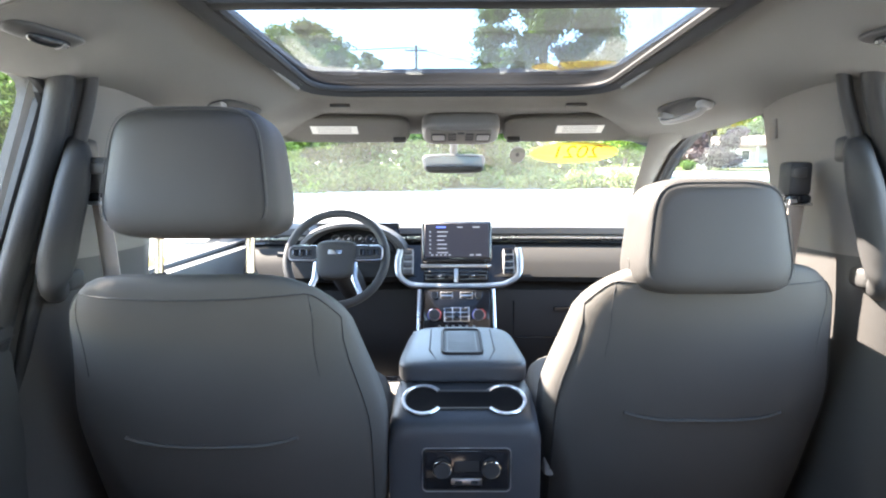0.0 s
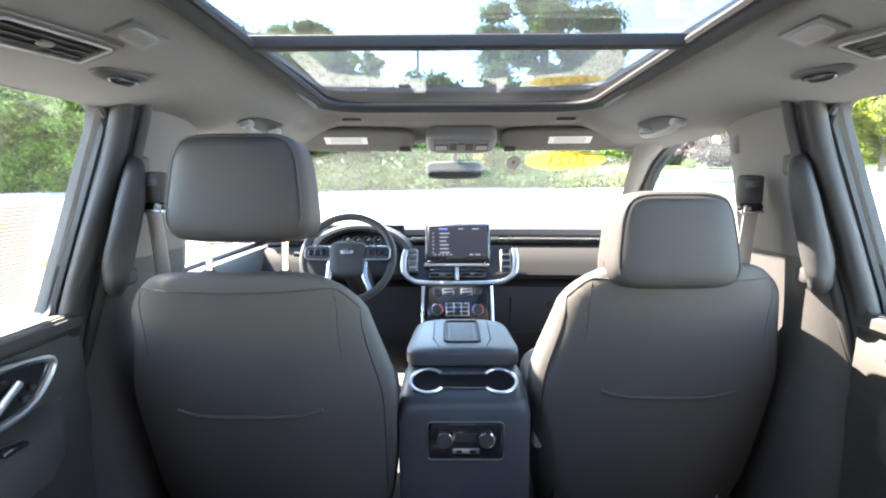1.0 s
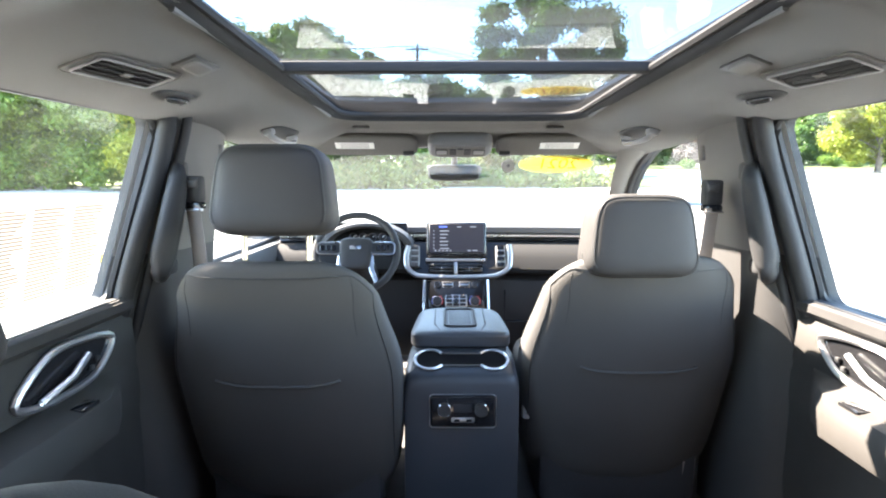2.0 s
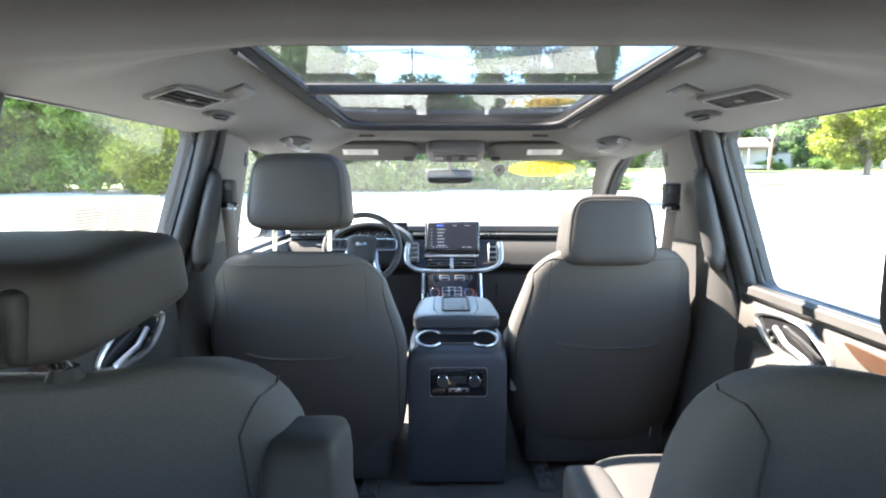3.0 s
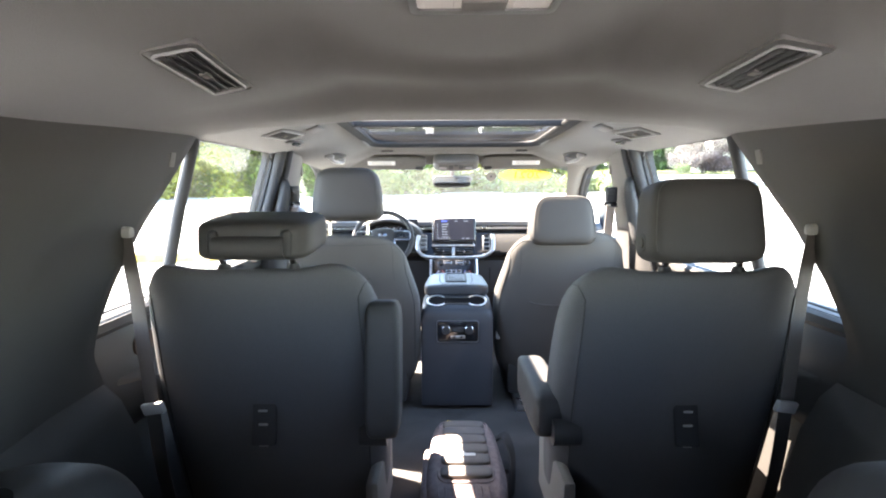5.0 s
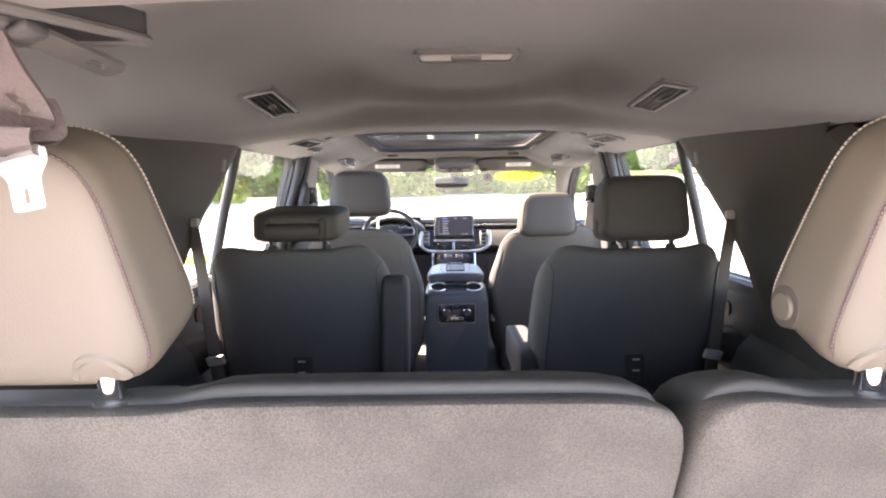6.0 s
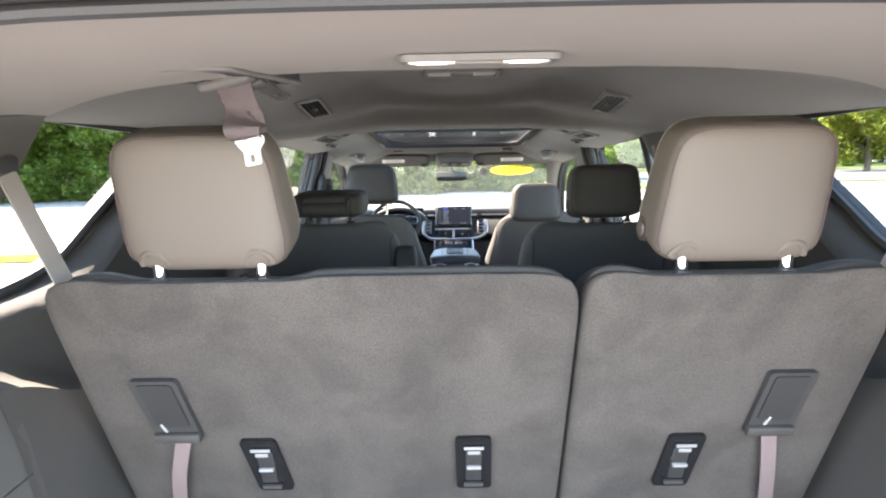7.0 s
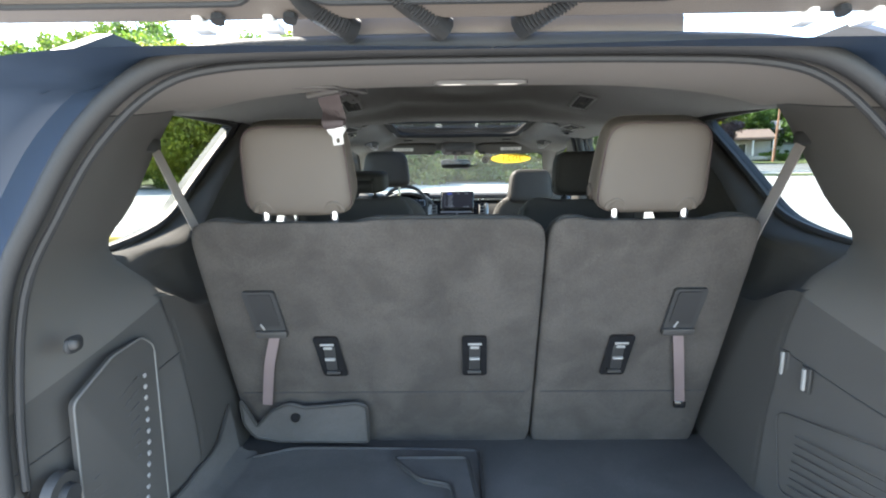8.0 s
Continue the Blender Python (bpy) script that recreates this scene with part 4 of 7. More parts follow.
for x0 in (-0.178, 0.196):
    bank = part("switch_bank", rbox((x0, 2.030, 1.243), (0.042, 0.02, 0.095), 0.006, 2, (-24, 0, 0)), GREY_PLASTIC, dash, "grey switch bank")
    for k in range(4):
        part("switch", rbox((x0, 2.004 + 0.0105 * k, 1.212 + 0.0235 * k), (0.032, 0.012, 0.018), 0.003, 2, (-24, 0, 0)), GLOSS_BLACK if x0 > 0 else PLASTIC_SOFT, bank)
for cx0 in (-0.061, 0.061):
    vent = part("air_vent", rbox((cx0, 2.018, 1.198), (0.116, 0.02, 0.05), 0.006, 2, (-18, 0, 0)), GLOSS_BLACK, dash, "horizontal dashboard air vent")
    for k in range(3):
        part("vane", rbox((cx0, 2.002 + k * 0.004, 1.184 + k * 0.0135), (0.104, 0.012, 0.0035), 0.001, 1), PLASTIC_SOFT, vent)
    part("vane_tab", rbox((cx0, 1.996, 1.198), (0.016, 0.012, 0.006), 0.002), CHROME, vent)
part("vent_divider", rbox((0, 2.006, 1.196), (0.016, 0.014, 0.052), 0.003, 2, (-18, 0, 0)), SATIN, dash)
part("vent_bar", rbox((0, 2.022, 1.230), (0.262, 0.014, 0.012), 0.004, 2), SATIN, dash)
for x0, w in ((-0.66, 0.07), (0.655, 0.05)):
    vent = part("side_vent", rbox((x0, 2.09, 1.235), (w, 0.03, 0.06), 0.01, 2, (-20, 0, -12 if x0 > 0 else 12)), GLOSS_BLACK, dash, "round-edged side air vent")
    part("vent_ring", tube([(x0 + x, 2.073 + 0.3 * z, 1.235 + z) for x, z in rrect(w, 0.058, 0.014)], 0.0035, 6, True), SATIN, vent)
    for k in range(3):
        part("vane", rbox((x0, 2.068 + 0.005 * k, 1.22 + 0.015 * k), (w * 0.85, 0.014, 0.004), 0.001, 1), PLASTIC_SOFT, vent)
# heater controls below
stack = part("heater_panel", rbox((0.0, 1.93, 1.085), (0.245, 0.05, 0.145), 0.012, 2, (-24, 0, 0)), GLOSS_BLACK, dash, "gloss black heater control panel")
def on_stack(u, w, out=0.0):
    m = pose(0.0, 1.93, 1.085, -24)
    return m @ Vector((u, -0.0255 - out, w))
def stack_rod(u, w, r, h, mat, name, label=""):
    return part(name, rod(on_stack(u, w, -0.003), on_stack(u, w, h), r, r * 0.92, 20), mat, stack, label)
def stack_box(u, w, su, sw, h, mat, name, label=""):
    bm = rbox((0, 0, 0), (su, h * 2, sw), 0.003, 2)
    c = on_stack(u, w, 0)
    return part(name, moved(bm, Matrix.Translation(c) @ pose(0, 0, 0, -24)), mat, stack, label)
for u, col in ((-0.078, (0.5, 0.03, 0.03)), (0.078, (0.05, 0.08, 0.5))):
    stack_rod(u, 0.048, 0.013, 0.012, PLASTIC, "knob")
    stack_rod(u, 0.048, 0.0145, 0.004, CHROME, "knob_ring")
    dial = stack_rod(u, -0.022, 0.019, 0.012, PLASTIC, "dial")
    stack_rod(u, -0.022, 0.0215, 0.005, SATIN_DULL, "dial_ring")
    for sx, c2 in ((-1, (0.05, 0.07, 0.25)), (1, (0.25, 0.04, 0.04))):
        arc = [on_stack(u + 0.0225 * math.cos(a), -0.022 + 0.0225 * math.sin(a), 0.0055) for a in [radians(90 - sx * (20 + 110 * k / 8)) for k in range(9)]]
        part("dial_light", tube(arc, 0.0013, 5), glow("dial_blue" if sx < 0 else "dial_red", c2, 0.03), dial)
for u in (-0.035, 0.035):
    stack_box(u, 0.048, 0.046, 0.026, 0.003, SATIN, "rocker_frame")
    stack_box(u, 0.055, 0.040, 0.009, 0.006, PLASTIC, "rocker")
    stack_box(u, 0.041, 0.040, 0.009, 0.006, PLASTIC, "rocker")
stack_box(0, -0.02, 0.092, 0.052, 0.003, SATIN, "centre_frame")
for k in range(3):
    for j in range(3):
        stack_box(-0.028 + 0.028 * k, -0.036 + 0.016 * j, 0.025, 0.013, 0.006, PLASTIC, "button")
stack_rod(0, -0.022, 0.010, 0.012, GLOSS_BLACK, "button")
for k in range(6):
    stack_box(-0.06 + 0.024 * k, -0.060, 0.010, 0.005, 0.002, GREY_PLASTIC, "icon")
for sx in (-1, 1):
    part("silver_post", tube([(sx * 0.132, 1.955, 1.155), (sx * 0.133, 1.925, 1.09), (sx * 0.134, 1.885, 1.01)], 0.008, 8), SATIN, dash, "satin silver upright trim")
    part("post_foot", rbox((sx * 0.136, 1.865, 1.005), (0.036, 0.05, 0.036), 0.01), GREY_PLASTIC, dash)
# instrument hood and gauges
hood = part("instrument_hood", loft([[(-0.39 + (0.185 + g) * math.cos(a) * 1.08, y, 1.27 + (0.115 + g * 0.7) * math.sin(a)) for a in [math.pi * k / 16 for k in range(17)]] for y, g in ((2.22, -0.03), (2.06, -0.03), (2.03, -0.012), (2.035, 0.004), (2.08, 0.012), (2.3, 0.0))], False, False), LEATHER, dash)
cluster = part("instrument_panel", rbox((-0.39, 2.10, 1.31), (0.35, 0.02, 0.15), 0.02, 2, (-15, 0, 0)), GLOSS_BLACK, dash, "black instrument panel with small round gauges")
for k in range(4):
    x, y, z = -0.455 + 0.043 * k, 2.087, 1.322
    part("gauge_ring", tube([(x + 0.017 * math.cos(a), y - 0.25 * 0.017 * math.sin(a), z + 0.017 * math.sin(a)) for a in [j * math.pi / 10 for j in range(20)]], 0.0022, 6, True), CHROME, cluster)
    part("gauge_needle", rod((x, y - 0.002, z), (x + 0.010, y - 0.003, z + 0.006), 0.001, n=6), WHITE, cluster)

# ---- touch screen ----
screen = thing("touch_screen", "black touch screen showing a settings menu", "screen", at=(0.003, 2.05, 1.25))
SM = pose(0.003, 2.04, 1.318, -16)
part("housing", moved(rbox((0, 0, 0), (0.262, 0.026, 0.152), 0.012, 3), SM), GLOSS_BLACK, screen)
part("display", moved(rbox((0, -0.0125, 0.004), (0.238, 0.004, 0.128), 0.002, 1), SM), glow("screen_dark", (0.012, 0.010, 0.014), 0.03), screen, "lit dark menu page")
TEXT_GLOW = glow("screen_text", (0.22, 0.23, 0.25), 0.025)
BLUE_GLOW = glow("screen_blue", (0.06, 0.10, 0.5), 0.08)
def screen_bar(u, w, su, sw, mat=TEXT_GLOW):
    part("menu_bar", moved(rbox((u, -0.0152, w), (su, 0.0012, sw), 0.0003, 1), SM), mat, screen)
for k, su in enumerate((0.040, 0.034, 0.026, 0.036, 0.034, 0.04)):
    screen_bar(-0.052 + su / 2 - 0.02, 0.034 - 0.0155 * k, su, 0.004)
    screen_bar(-0.098, 0.034 - 0.0155 * k, 0.005, 0.005)
screen_bar(-0.058, 0.052, 0.034, 0.005, BLUE_GLOW)
screen_bar(0.012, 0.052, 0.020, 0.004)
screen_bar(0.072, 0.052, 0.026, 0.004)
for k in range(5):
    screen_bar(-0.09 + 0.016 * k, -0.052, 0.007, 0.005)
screen_bar(0.055, -0.052, 0.014, 0.005)
screen_bar(0.080, -0.052, 0.020, 0.005)

# ---- steering wheel ----
wheel = thing("steering_wheel", "black leather steering wheel with silver spokes", "steering wheel", at=(-0.388, 1.78, 1.30))
WM = pose(-0.388, 1.765, 1.298, 63)
part("rim", moved(tube([(0.158 * math.cos(a), 0.156 * math.sin(a), 0) for a in [2 * math.pi * k / 48 for k in range(48)]], 0.0140, 10, True), WM), LEATHER, wheel)
hubp = part("hub", moved(pad((0.072, 0.064, 0.026), lambda u, v, w: (u * (0.072 - 0.016 * (1 - v) / 2), v * 0.064 - 0.008, w * 0.026), 4.0, 9), WM), LEATHER, wheel)
part("badge", moved(rbox((0, 0.012, 0.0265), (0.044, 0.014, 0.004), 0.002), WM), SATIN, hubp)
for sx in (-1, 1):
    pod = part("spoke", moved(pad((0.05, 0.026, 0.012), None, 4, 6), WM @ pose(sx * 0.102, 0.012, 0.006)), PLASTIC, wheel)
    part("spoke_frame", moved(tube([(sx * 0.102 + x, 0.012 + y, 0.016) for x, y in rrect(0.094, 0.048, 0.016)], 0.0026, 6, True), WM), SATIN, pod)
    for k in range(3):
        part("thumb_button", moved(rbox((sx * (0.085 + 0.022 * k), 0.012, 0.020), (0.017, 0.022, 0.006), 0.003), WM), GLOSS_BLACK, pod)
    part("lower_spoke", moved(tube([(sx * 0.060, -0.015, 0.008), (sx * 0.062, -0.07, 0.006), (sx * 0.080, -0.112, 0.003), (sx * 0.084, -0.134, 0.0)], 0.010, 8, flat=0.5), WM), SATIN, wheel)
part("column", rod((-0.388, 1.80, 1.28), (-0.388, 2.1, 1.12), 0.05, n=16), PLASTIC, wheel)
part("stalk", rod((-0.40, 1.86, 1.27), (-0.60, 1.84, 1.30), 0.009, n=8), PLASTIC, wheel)
# ---- roof fittings ----
def roof_frame(x, y, turn=0.0):
    """A frame on the headliner: z points down into the cabin."""
    e = 0.02
    dx = Vector((2 * e, 0, roof_z(x + e, y) - roof_z(x - e, y))).normalized()
    dy = Vector((0, 2 * e, roof_z(x, y + e) - roof_z(x, y - e))).normalized()
    n = dx.cross(dy).normalized()
    m = Matrix((dx, dy, n)).transposed().to_4x4()
    m.translation = Vector((x, y, roof_z(x, y)))
    return m @ pose(0, 0, 0, 180, 0, turn)


def roof_vent(x, y, length, width, turn, label):
    m = roof_frame(x, y, turn)
    v = thing("roof_vent", label, "air vent", "roof air vents", at=tuple(m.translation))
    part("bezel", moved(plate(rrect(width, length, 0.012), [rrect(width * 0.74, length * 0.84, 0.006)], lambda a, b, k: (a, b, 0.004 - 0.010 * k - (0.002 if k == 0 and abs(a) > width * 0.4 else 0))), m), VENT_GREY, v)
    part("duct", moved(rbox((0, 0, -0.001), (width * 0.74, length * 0.84, 0.003), 0.001, 1), m), RUBBER, v)
    for k in (-1, 0, 1):
        part("vane", moved(rbox((k * width * 0.19, 0, 0.003), (0.003, length * 0.76, 0.007), 0.001, 1, (0, 30, 0)), m), PLASTIC, v)
    part("vane_tab", moved(rbox((0, 0, 0.006), (0.012, 0.022, 0.005), 0.002), m), PILLAR, v)
    part("trim_edge", moved(tube([(a, b, 0.005) for a, b in rrect(width * 0.76, length * 0.86, 0.007)], 0.0020, 6, True), m), GREY_PLASTIC, v)
    part("outer_edge", moved(tube([(a, b, 0.002) for a, b in rrect(width * 0.99, length * 0.99, 0.012)], 0.0016, 6, True), m), PILLAR, v)
    return v


for s in (-1, 1):
    roof_vent(s * 0.573, 0.665, 0.205, 0.080, s * 6, "grey roof air vent with dark vanes over the second row")
    roof_vent(s * 0.378, -0.335, 0.25, 0.066, -s * 5, "grey roof air vent with dark vanes over the third row")
    # reading lamp beside it
    m = roof_frame(s * 0.49, 0.74, 0)
    lamp = thing("reading_lamp", "small pale roof reading lamp, unlit", "lamp", "reading lamps", at=tuple(m.translation))
    part("base", moved(rbox((0, 0, 0.001), (0.046, 0.095, 0.008), 0.003), m), HEADLINER, lamp)
    part("lens", moved(pad((0.017, 0.036, 0.004), None, 4, 5), m @ pose(0, 0, 0.004)), PILLAR, lamp)
    # coat hook
    m = roof_frame(s * 0.595, 0.865, s * 8)
    hook = thing("coat_hook", "dark folding coat hook on the headliner", "hook", "coat hooks", at=tuple(m.translation))
    part("base", moved(pad((0.021, 0.062, 0.006), None, 3, 6), m @ pose(0, 0, 0.001)), PLASTIC_SOFT, hook)
    part("flap", moved(pad((0.009, 0.034, 0.008), None, 3, 5), m @ pose(0, -0.004, 0.008)), GLOSS_BLACK, hook)
    part("pin", moved(rod((-0.008, -0.022, 0.014), (0.008, -0.022, 0.014), 0.004, n=8), m), VENT_GREY, hook)
    # folded grab handle over the front door
    m = roof_frame(s * 0.578, 1.49, s * 6)
    grab = thing("assist_grip", "grey folding grab handle over the front door", "grip", "assist grips", at=tuple(m.translation))
    part("recess", moved(pad((0.040, 0.105, 0.006), None, 3, 8), m @ pose(0, 0, 0.001)), RUBBER, grab)
    part("grip", moved(tube(curve_points([(0.0, -0.095, 0.010), (-s * 0.004, -0.080, 0.030), (-s * 0.006, 0.0, 0.036), (-s * 0.004, 0.080, 0.030), (0.0, 0.095, 0.010)], 4), 0.011, 8, flat=0.7), m), GREY_PLASTIC, grab)
    for k in (-1, 1):
        part("end_cap", moved(rbox((0, k * 0.090, 0.012), (0.034, 0.030, 0.018), 0.006), m), GREY_PLASTIC, grab)

# sun visors
for s in (-1, 1):
    vis = thing("sun_visor", "grey fabric sun visor folded up, with a white warning label", "sun visor", "sun visors", at=(s * 0.37, 1.88, 1.70))
    VM = pose(s * 0.38, 1.865, 1.713, -22, 0, -s * 4)
    body = part("board", moved(pad((0.225, 0.085, 0.010), None, 6, 10), VM), HEADLINER, vis)
    part("label", moved(rbox((s * 0.02, -0.012, -0.0108), (0.15, 0.052, 0.0015), 0.0005, 1), VM), PAPER, body, "white printed warning label")
    for k in range(4):
        part("label_line", moved(rbox((s * 0.02, -0.030 + 0.011 * k, -0.0119), (0.11, 0.003, 0.0006), 0.0001, 1), VM), GREY_PLASTIC, body)
    part("hinge_clip", moved(rbox((-s * 0.19, 0.05, -0.012), (0.045, 0.022, 0.020), 0.006), VM), PLASTIC, vis)
    part("pivot", moved(rod((s * 0.20, 0.06, 0.0), (s * 0.24, 0.075, 0.02), 0.009, n=10), VM), PLASTIC, vis)
    clip = single("roof_sensor", rbox((s * 0.35, 1.70, roof_z(s * 0.35, 1.70) - 0.003), (0.06, 0.02, 0.010), 0.004), PLASTIC_SOFT, "small dark microphone cover in the headliner", "sensor", "roof microphones")

# overhead console
ohc = thing("overhead_console", "dark grey overhead console with map lamps and switches", "console", at=(0.012, 1.86, 1.70))
OM = pose(0.012, 1.86, 1.712, -16)
part("body", moved(pad((0.125, 0.085, 0.030), None, 5, 10), OM), VENT_GREY, ohc)
plate_c = part("switch_plate", moved(rbox((0, -0.008, -0.028), (0.195, 0.105, 0.010), 0.006), OM), PILLAR, ohc, "grey switch plate")
for sx in (-1, 1):
    part("map_lamp", moved(rbox((sx * 0.072, -0.012, -0.034), (0.040, 0.052, 0.006), 0.004), OM), GREY_PLASTIC, plate_c, "pale map lamp lens")
    part("lamp_ring", moved(tube([(sx * 0.072 + x, -0.012 + y, -0.036) for x, y in rrect(0.044, 0.056, 0.008)], 0.002, 6, True), OM), PLASTIC, plate_c)
    for k in range(3):
        part("switch", moved(rbox((sx * 0.028, -0.035 + 0.022 * k, -0.034), (0.026, 0.016, 0.008), 0.002), OM), PLASTIC_SOFT, plate_c)
part("microphone", moved(rbox((0, -0.045, -0.034), (0.022, 0.012, 0.005), 0.002), OM), PLASTIC, plate_c)

# rear view mirror
mirror = thing("rear_view_mirror", "black rear view mirror under the windscreen", "mirror", at=(-0.006, 2.15, 1.64))
MM = pose(-0.006, 2.14, 1.607, -3)
part("housing", moved(pad((0.124, 0.022, 0.036), lambda u, v, w: (u * (0.124 - 0.006 * (1 - w)), v * 0.022, w * 0.036), 5, 10), MM), RUBBER, mirror)
part("mirror_glass", moved(plate(rrect(0.216, 0.052, 0.014), [], lambda u, v, k: (u, -0.0225 - 0.0015 * (1 - k), v)), MM), MIRROR_DIM, mirror, "dimmed mirror glass")
part("stem", rod((-0.006, 2.155, 1.63), (-0.006, 2.12, 1.70), 0.014, n=12), PLASTIC, mirror)
part("mount", rbox((-0.006, 2.09, 1.695), (0.07, 0.07, 0.03), 0.01), PLASTIC, mirror)

# dome lamps: one over the third row, one in the tailgate header; on while the tailgate is open
LENS_ON = glow("lit_lens", (1.0, 0.95, 0.86), 0.10)
LENS_MID = glow("softly_lit_lens", (0.8, 0.75, 0.68), 0.03)
LENS_DIM = glow("dim_lens", (0.30, 0.28, 0.26), 0.008)


def bar_lamp(m, width, length, lens, name, label):
    lamp = thing(name, label, "lamp", at=tuple(m.translation))
    part("bezel", moved(plate(rrect(width, length, 0.012), [rrect(width * 0.90, length * 0.62, 0.007)], lambda a, b, k: (a, b, 0.008 - 0.012 * k)), m), VENT_GREY, lamp)
    part("lens", moved(rbox((0, 0, 0.0035), (width * 0.9, length * 0.62, 0.005), 0.002), m), LENS_MID if lens is LENS_ON else LENS_DIM, lamp, "pale lamp lens")
    part("switch", moved(rbox((0, -length * 0.05, 0.008), (width * 0.30, length * 0.36, 0.006), 0.002), m), PILLAR, lamp)
    for k in (-1, 1):
        part("bulb_spot", moved(rbox((k * width * 0.30, 0, 0.0065), (width * 0.20, length * 0.46, 0.002), 0.0008, 1), m), LENS_ON if lens is LENS_ON else lens, lamp)
    return lamp


bar_lamp(roof_frame(0.0, -0.42), 0.182, 0.085, LENS_DIM, "dome_lamp", "slim dome lamp in the headliner over the third row")
CM = pose(-0.006, -1.19, 1.6695, 180) @ pose(0, 0, 0, 7) @ Matrix.Diagonal((1, 1, 0.5, 1))
bar_lamp(CM, 0.156, 0.054, LENS_ON, "cargo_lamp", "lit cargo lamp in the tailgate header")

# ---- belts ----
for s in (-1, 1):
    fy = 1.13 if s > 0 else 1.05
    belt = thing("front_seat_belt", "grey front seat belt hanging from the middle pillar", "seat belt", "front seat belts", at=(s * 0.66, fy, 1.2))
    fx, fz = (0.657, 1.545) if s > 0 else (0.672, 1.555)
    slider = part("height_slider", rbox((s * fx, fy + 0.03, fz), (0.046, 0.040, 0.066), 0.008), PLASTIC, belt)
    part("slider_button", rbox((s * (fx - 0.006), fy + 0.008, fz + 0.012), (0.030, 0.008, 0.020), 0.004), PLASTIC_SOFT, slider)
    part("guide_loop", rbox((s * (fx - 0.006), fy + 0.015, fz - 0.040), (0.056, 0.018, 0.018), 0.006), GLOSS_BLACK, belt)
    part("guide_pin", rod((s * (fx - 0.032), fy + 0.004, fz - 0.050), (s * (fx + 0.020), fy + 0.004, fz - 0.050), 0.0035, n=8), SATIN, belt)
    part("webbing", strip(curve_points([(s * (fx - 0.006), fy + 0.008, fz - 0.040), (s * (fx - 0.012), fy + 0.012, fz - 0.14), (s * (fx - 0.014), fy + 0.02, 1.30), (s * 0.648, fy + 0.03, 1.1), (s * 0.655, fy + 0.05, 0.72)], 3), 0.044, 0.002, (0.93 * s, 0.36, 0)), WEBBING, belt)
    single("pillar_hook", rbox((s * 0.694, 1.30, 1.655), (0.010, 0.022, 0.045), 0.004), PILLAR, "grey plastic cover on the middle pillar", "cover", "pillar covers")
    # entry handle on the middle pillar
    eh = thing("grab_bar", "black upright grab handle on the middle pillar", "handle", "pillar handles", at=(s * 0.72, 1.05, 1.4))
    bar = curve_points([(s * 0.735, 1.10, 1.60), (s * 0.71, 1.075, 1.598), (s * 0.695, 1.045, 1.565), (s * 0.703, 1.02, 1.48), (s * 0.718, 1.005, 1.40), (s * 0.73, 1.01, 1.365), (s * 0.755, 1.05, 1.35)], 5)
    part("grip", tube(bar, 0.022, 12, flat=1.3), PLASTIC, eh)
    part("foot", rbox((s * 0.742, 1.070, 1.362), (0.030, 0.05, 0.042), 0.012, 3), PLASTIC, eh)
    part("foot", rbox((s * 0.715, 1.10, 1.60), (0.03, 0.055, 0.05), 0.012, 3), PLASTIC_SOFT, eh)
    # second row belt down the rear pillar
    b2 = thing("second_row_belt", "grey seat belt running down the rear pillar", "seat belt", "second row belts", at=(s * 0.70, 0.0, 1.2))
    part("slot_cover", rbox((s * 0.738, 0.015, 1.50), (0.020, 0.05, 0.07), 0.008), PILLAR, b2)
    part("guide_loop", rbox((s * 0.722, 0.012, 1.497), (0.050, 0.016, 0.024), 0.007, 2, (0, 0, s * 20)), GREY_PLASTIC, b2, "pale belt guide")
    part("webbing", strip(curve_points([(s * 0.722, 0.012, 1.495), (s * 0.706, 0.012, 1.36), (s * 0.690, 0.002, 1.22), (s * 0.674, -0.014, 1.13), (s * 0.658, -0.020, 0.98), (s * 0.640, 0.0, 0.80)], 3), 0.044, 0.002, (0.92 * s, 0.38, 0)), WEBBING_MID, b2)
    part("tongue", rbox((s * 0.668, -0.022, 1.125), (0.060, 0.012, 0.026), 0.004, 2, (10, s * 14, s * 20)), GREY_PLASTIC, b2, "pale belt tongue")
    single("pillar_hook", rbox((s * (wall_x(0.20, 1.655) - 0.001), 0.20, 1.655), (0.006, 0.024, 0.036), 0.003, 2, (0, s * -13, 0)), PILLAR, "grey plastic cover on the rear pillar", "cover", "pillar covers")
    # third row belt
    b3 = thing("third_row_belt", "grey seat belt across the rear quarter window", "seat belt", "third row belts", at=(s * 0.66, -0.95, 1.4))
    part("webbing", strip([(s * 0.715, -0.915, 1.575), (s * 0.68, -0.92, 1.50), (s * 0.637, -0.925, 1.41), (s * 0.605, -0.93, 1.34)], 0.045, 0.002, (0.15 * s, 0.9, 0.25)), WEBBING, b3)
    part("guide", rbox((s * 0.726, -0.915, 1.59), (0.02, 0.06, 0.03), 0.006), PLASTIC, b3)

# ceiling belt of the middle seat, unbuckled
cb = thing("ceiling_belt", "mauve-grey seat belt hanging twisted from a reel in the headliner", "seat belt", at=(-0.28, -1.11, 1.665))
COVER = rounded([(-0.368, -1.188), (-0.252, -1.188), (-0.215, -1.045), (-0.325, -1.055)], 0.018)
part("reel_cover", plate(COVER, [], lambda u, v, k: (u, v, 1.666 + 0.10 * (v + 1.15) * (1 if v > -1.15 else 0) + 0.016 * k)), PLASTIC, cb)
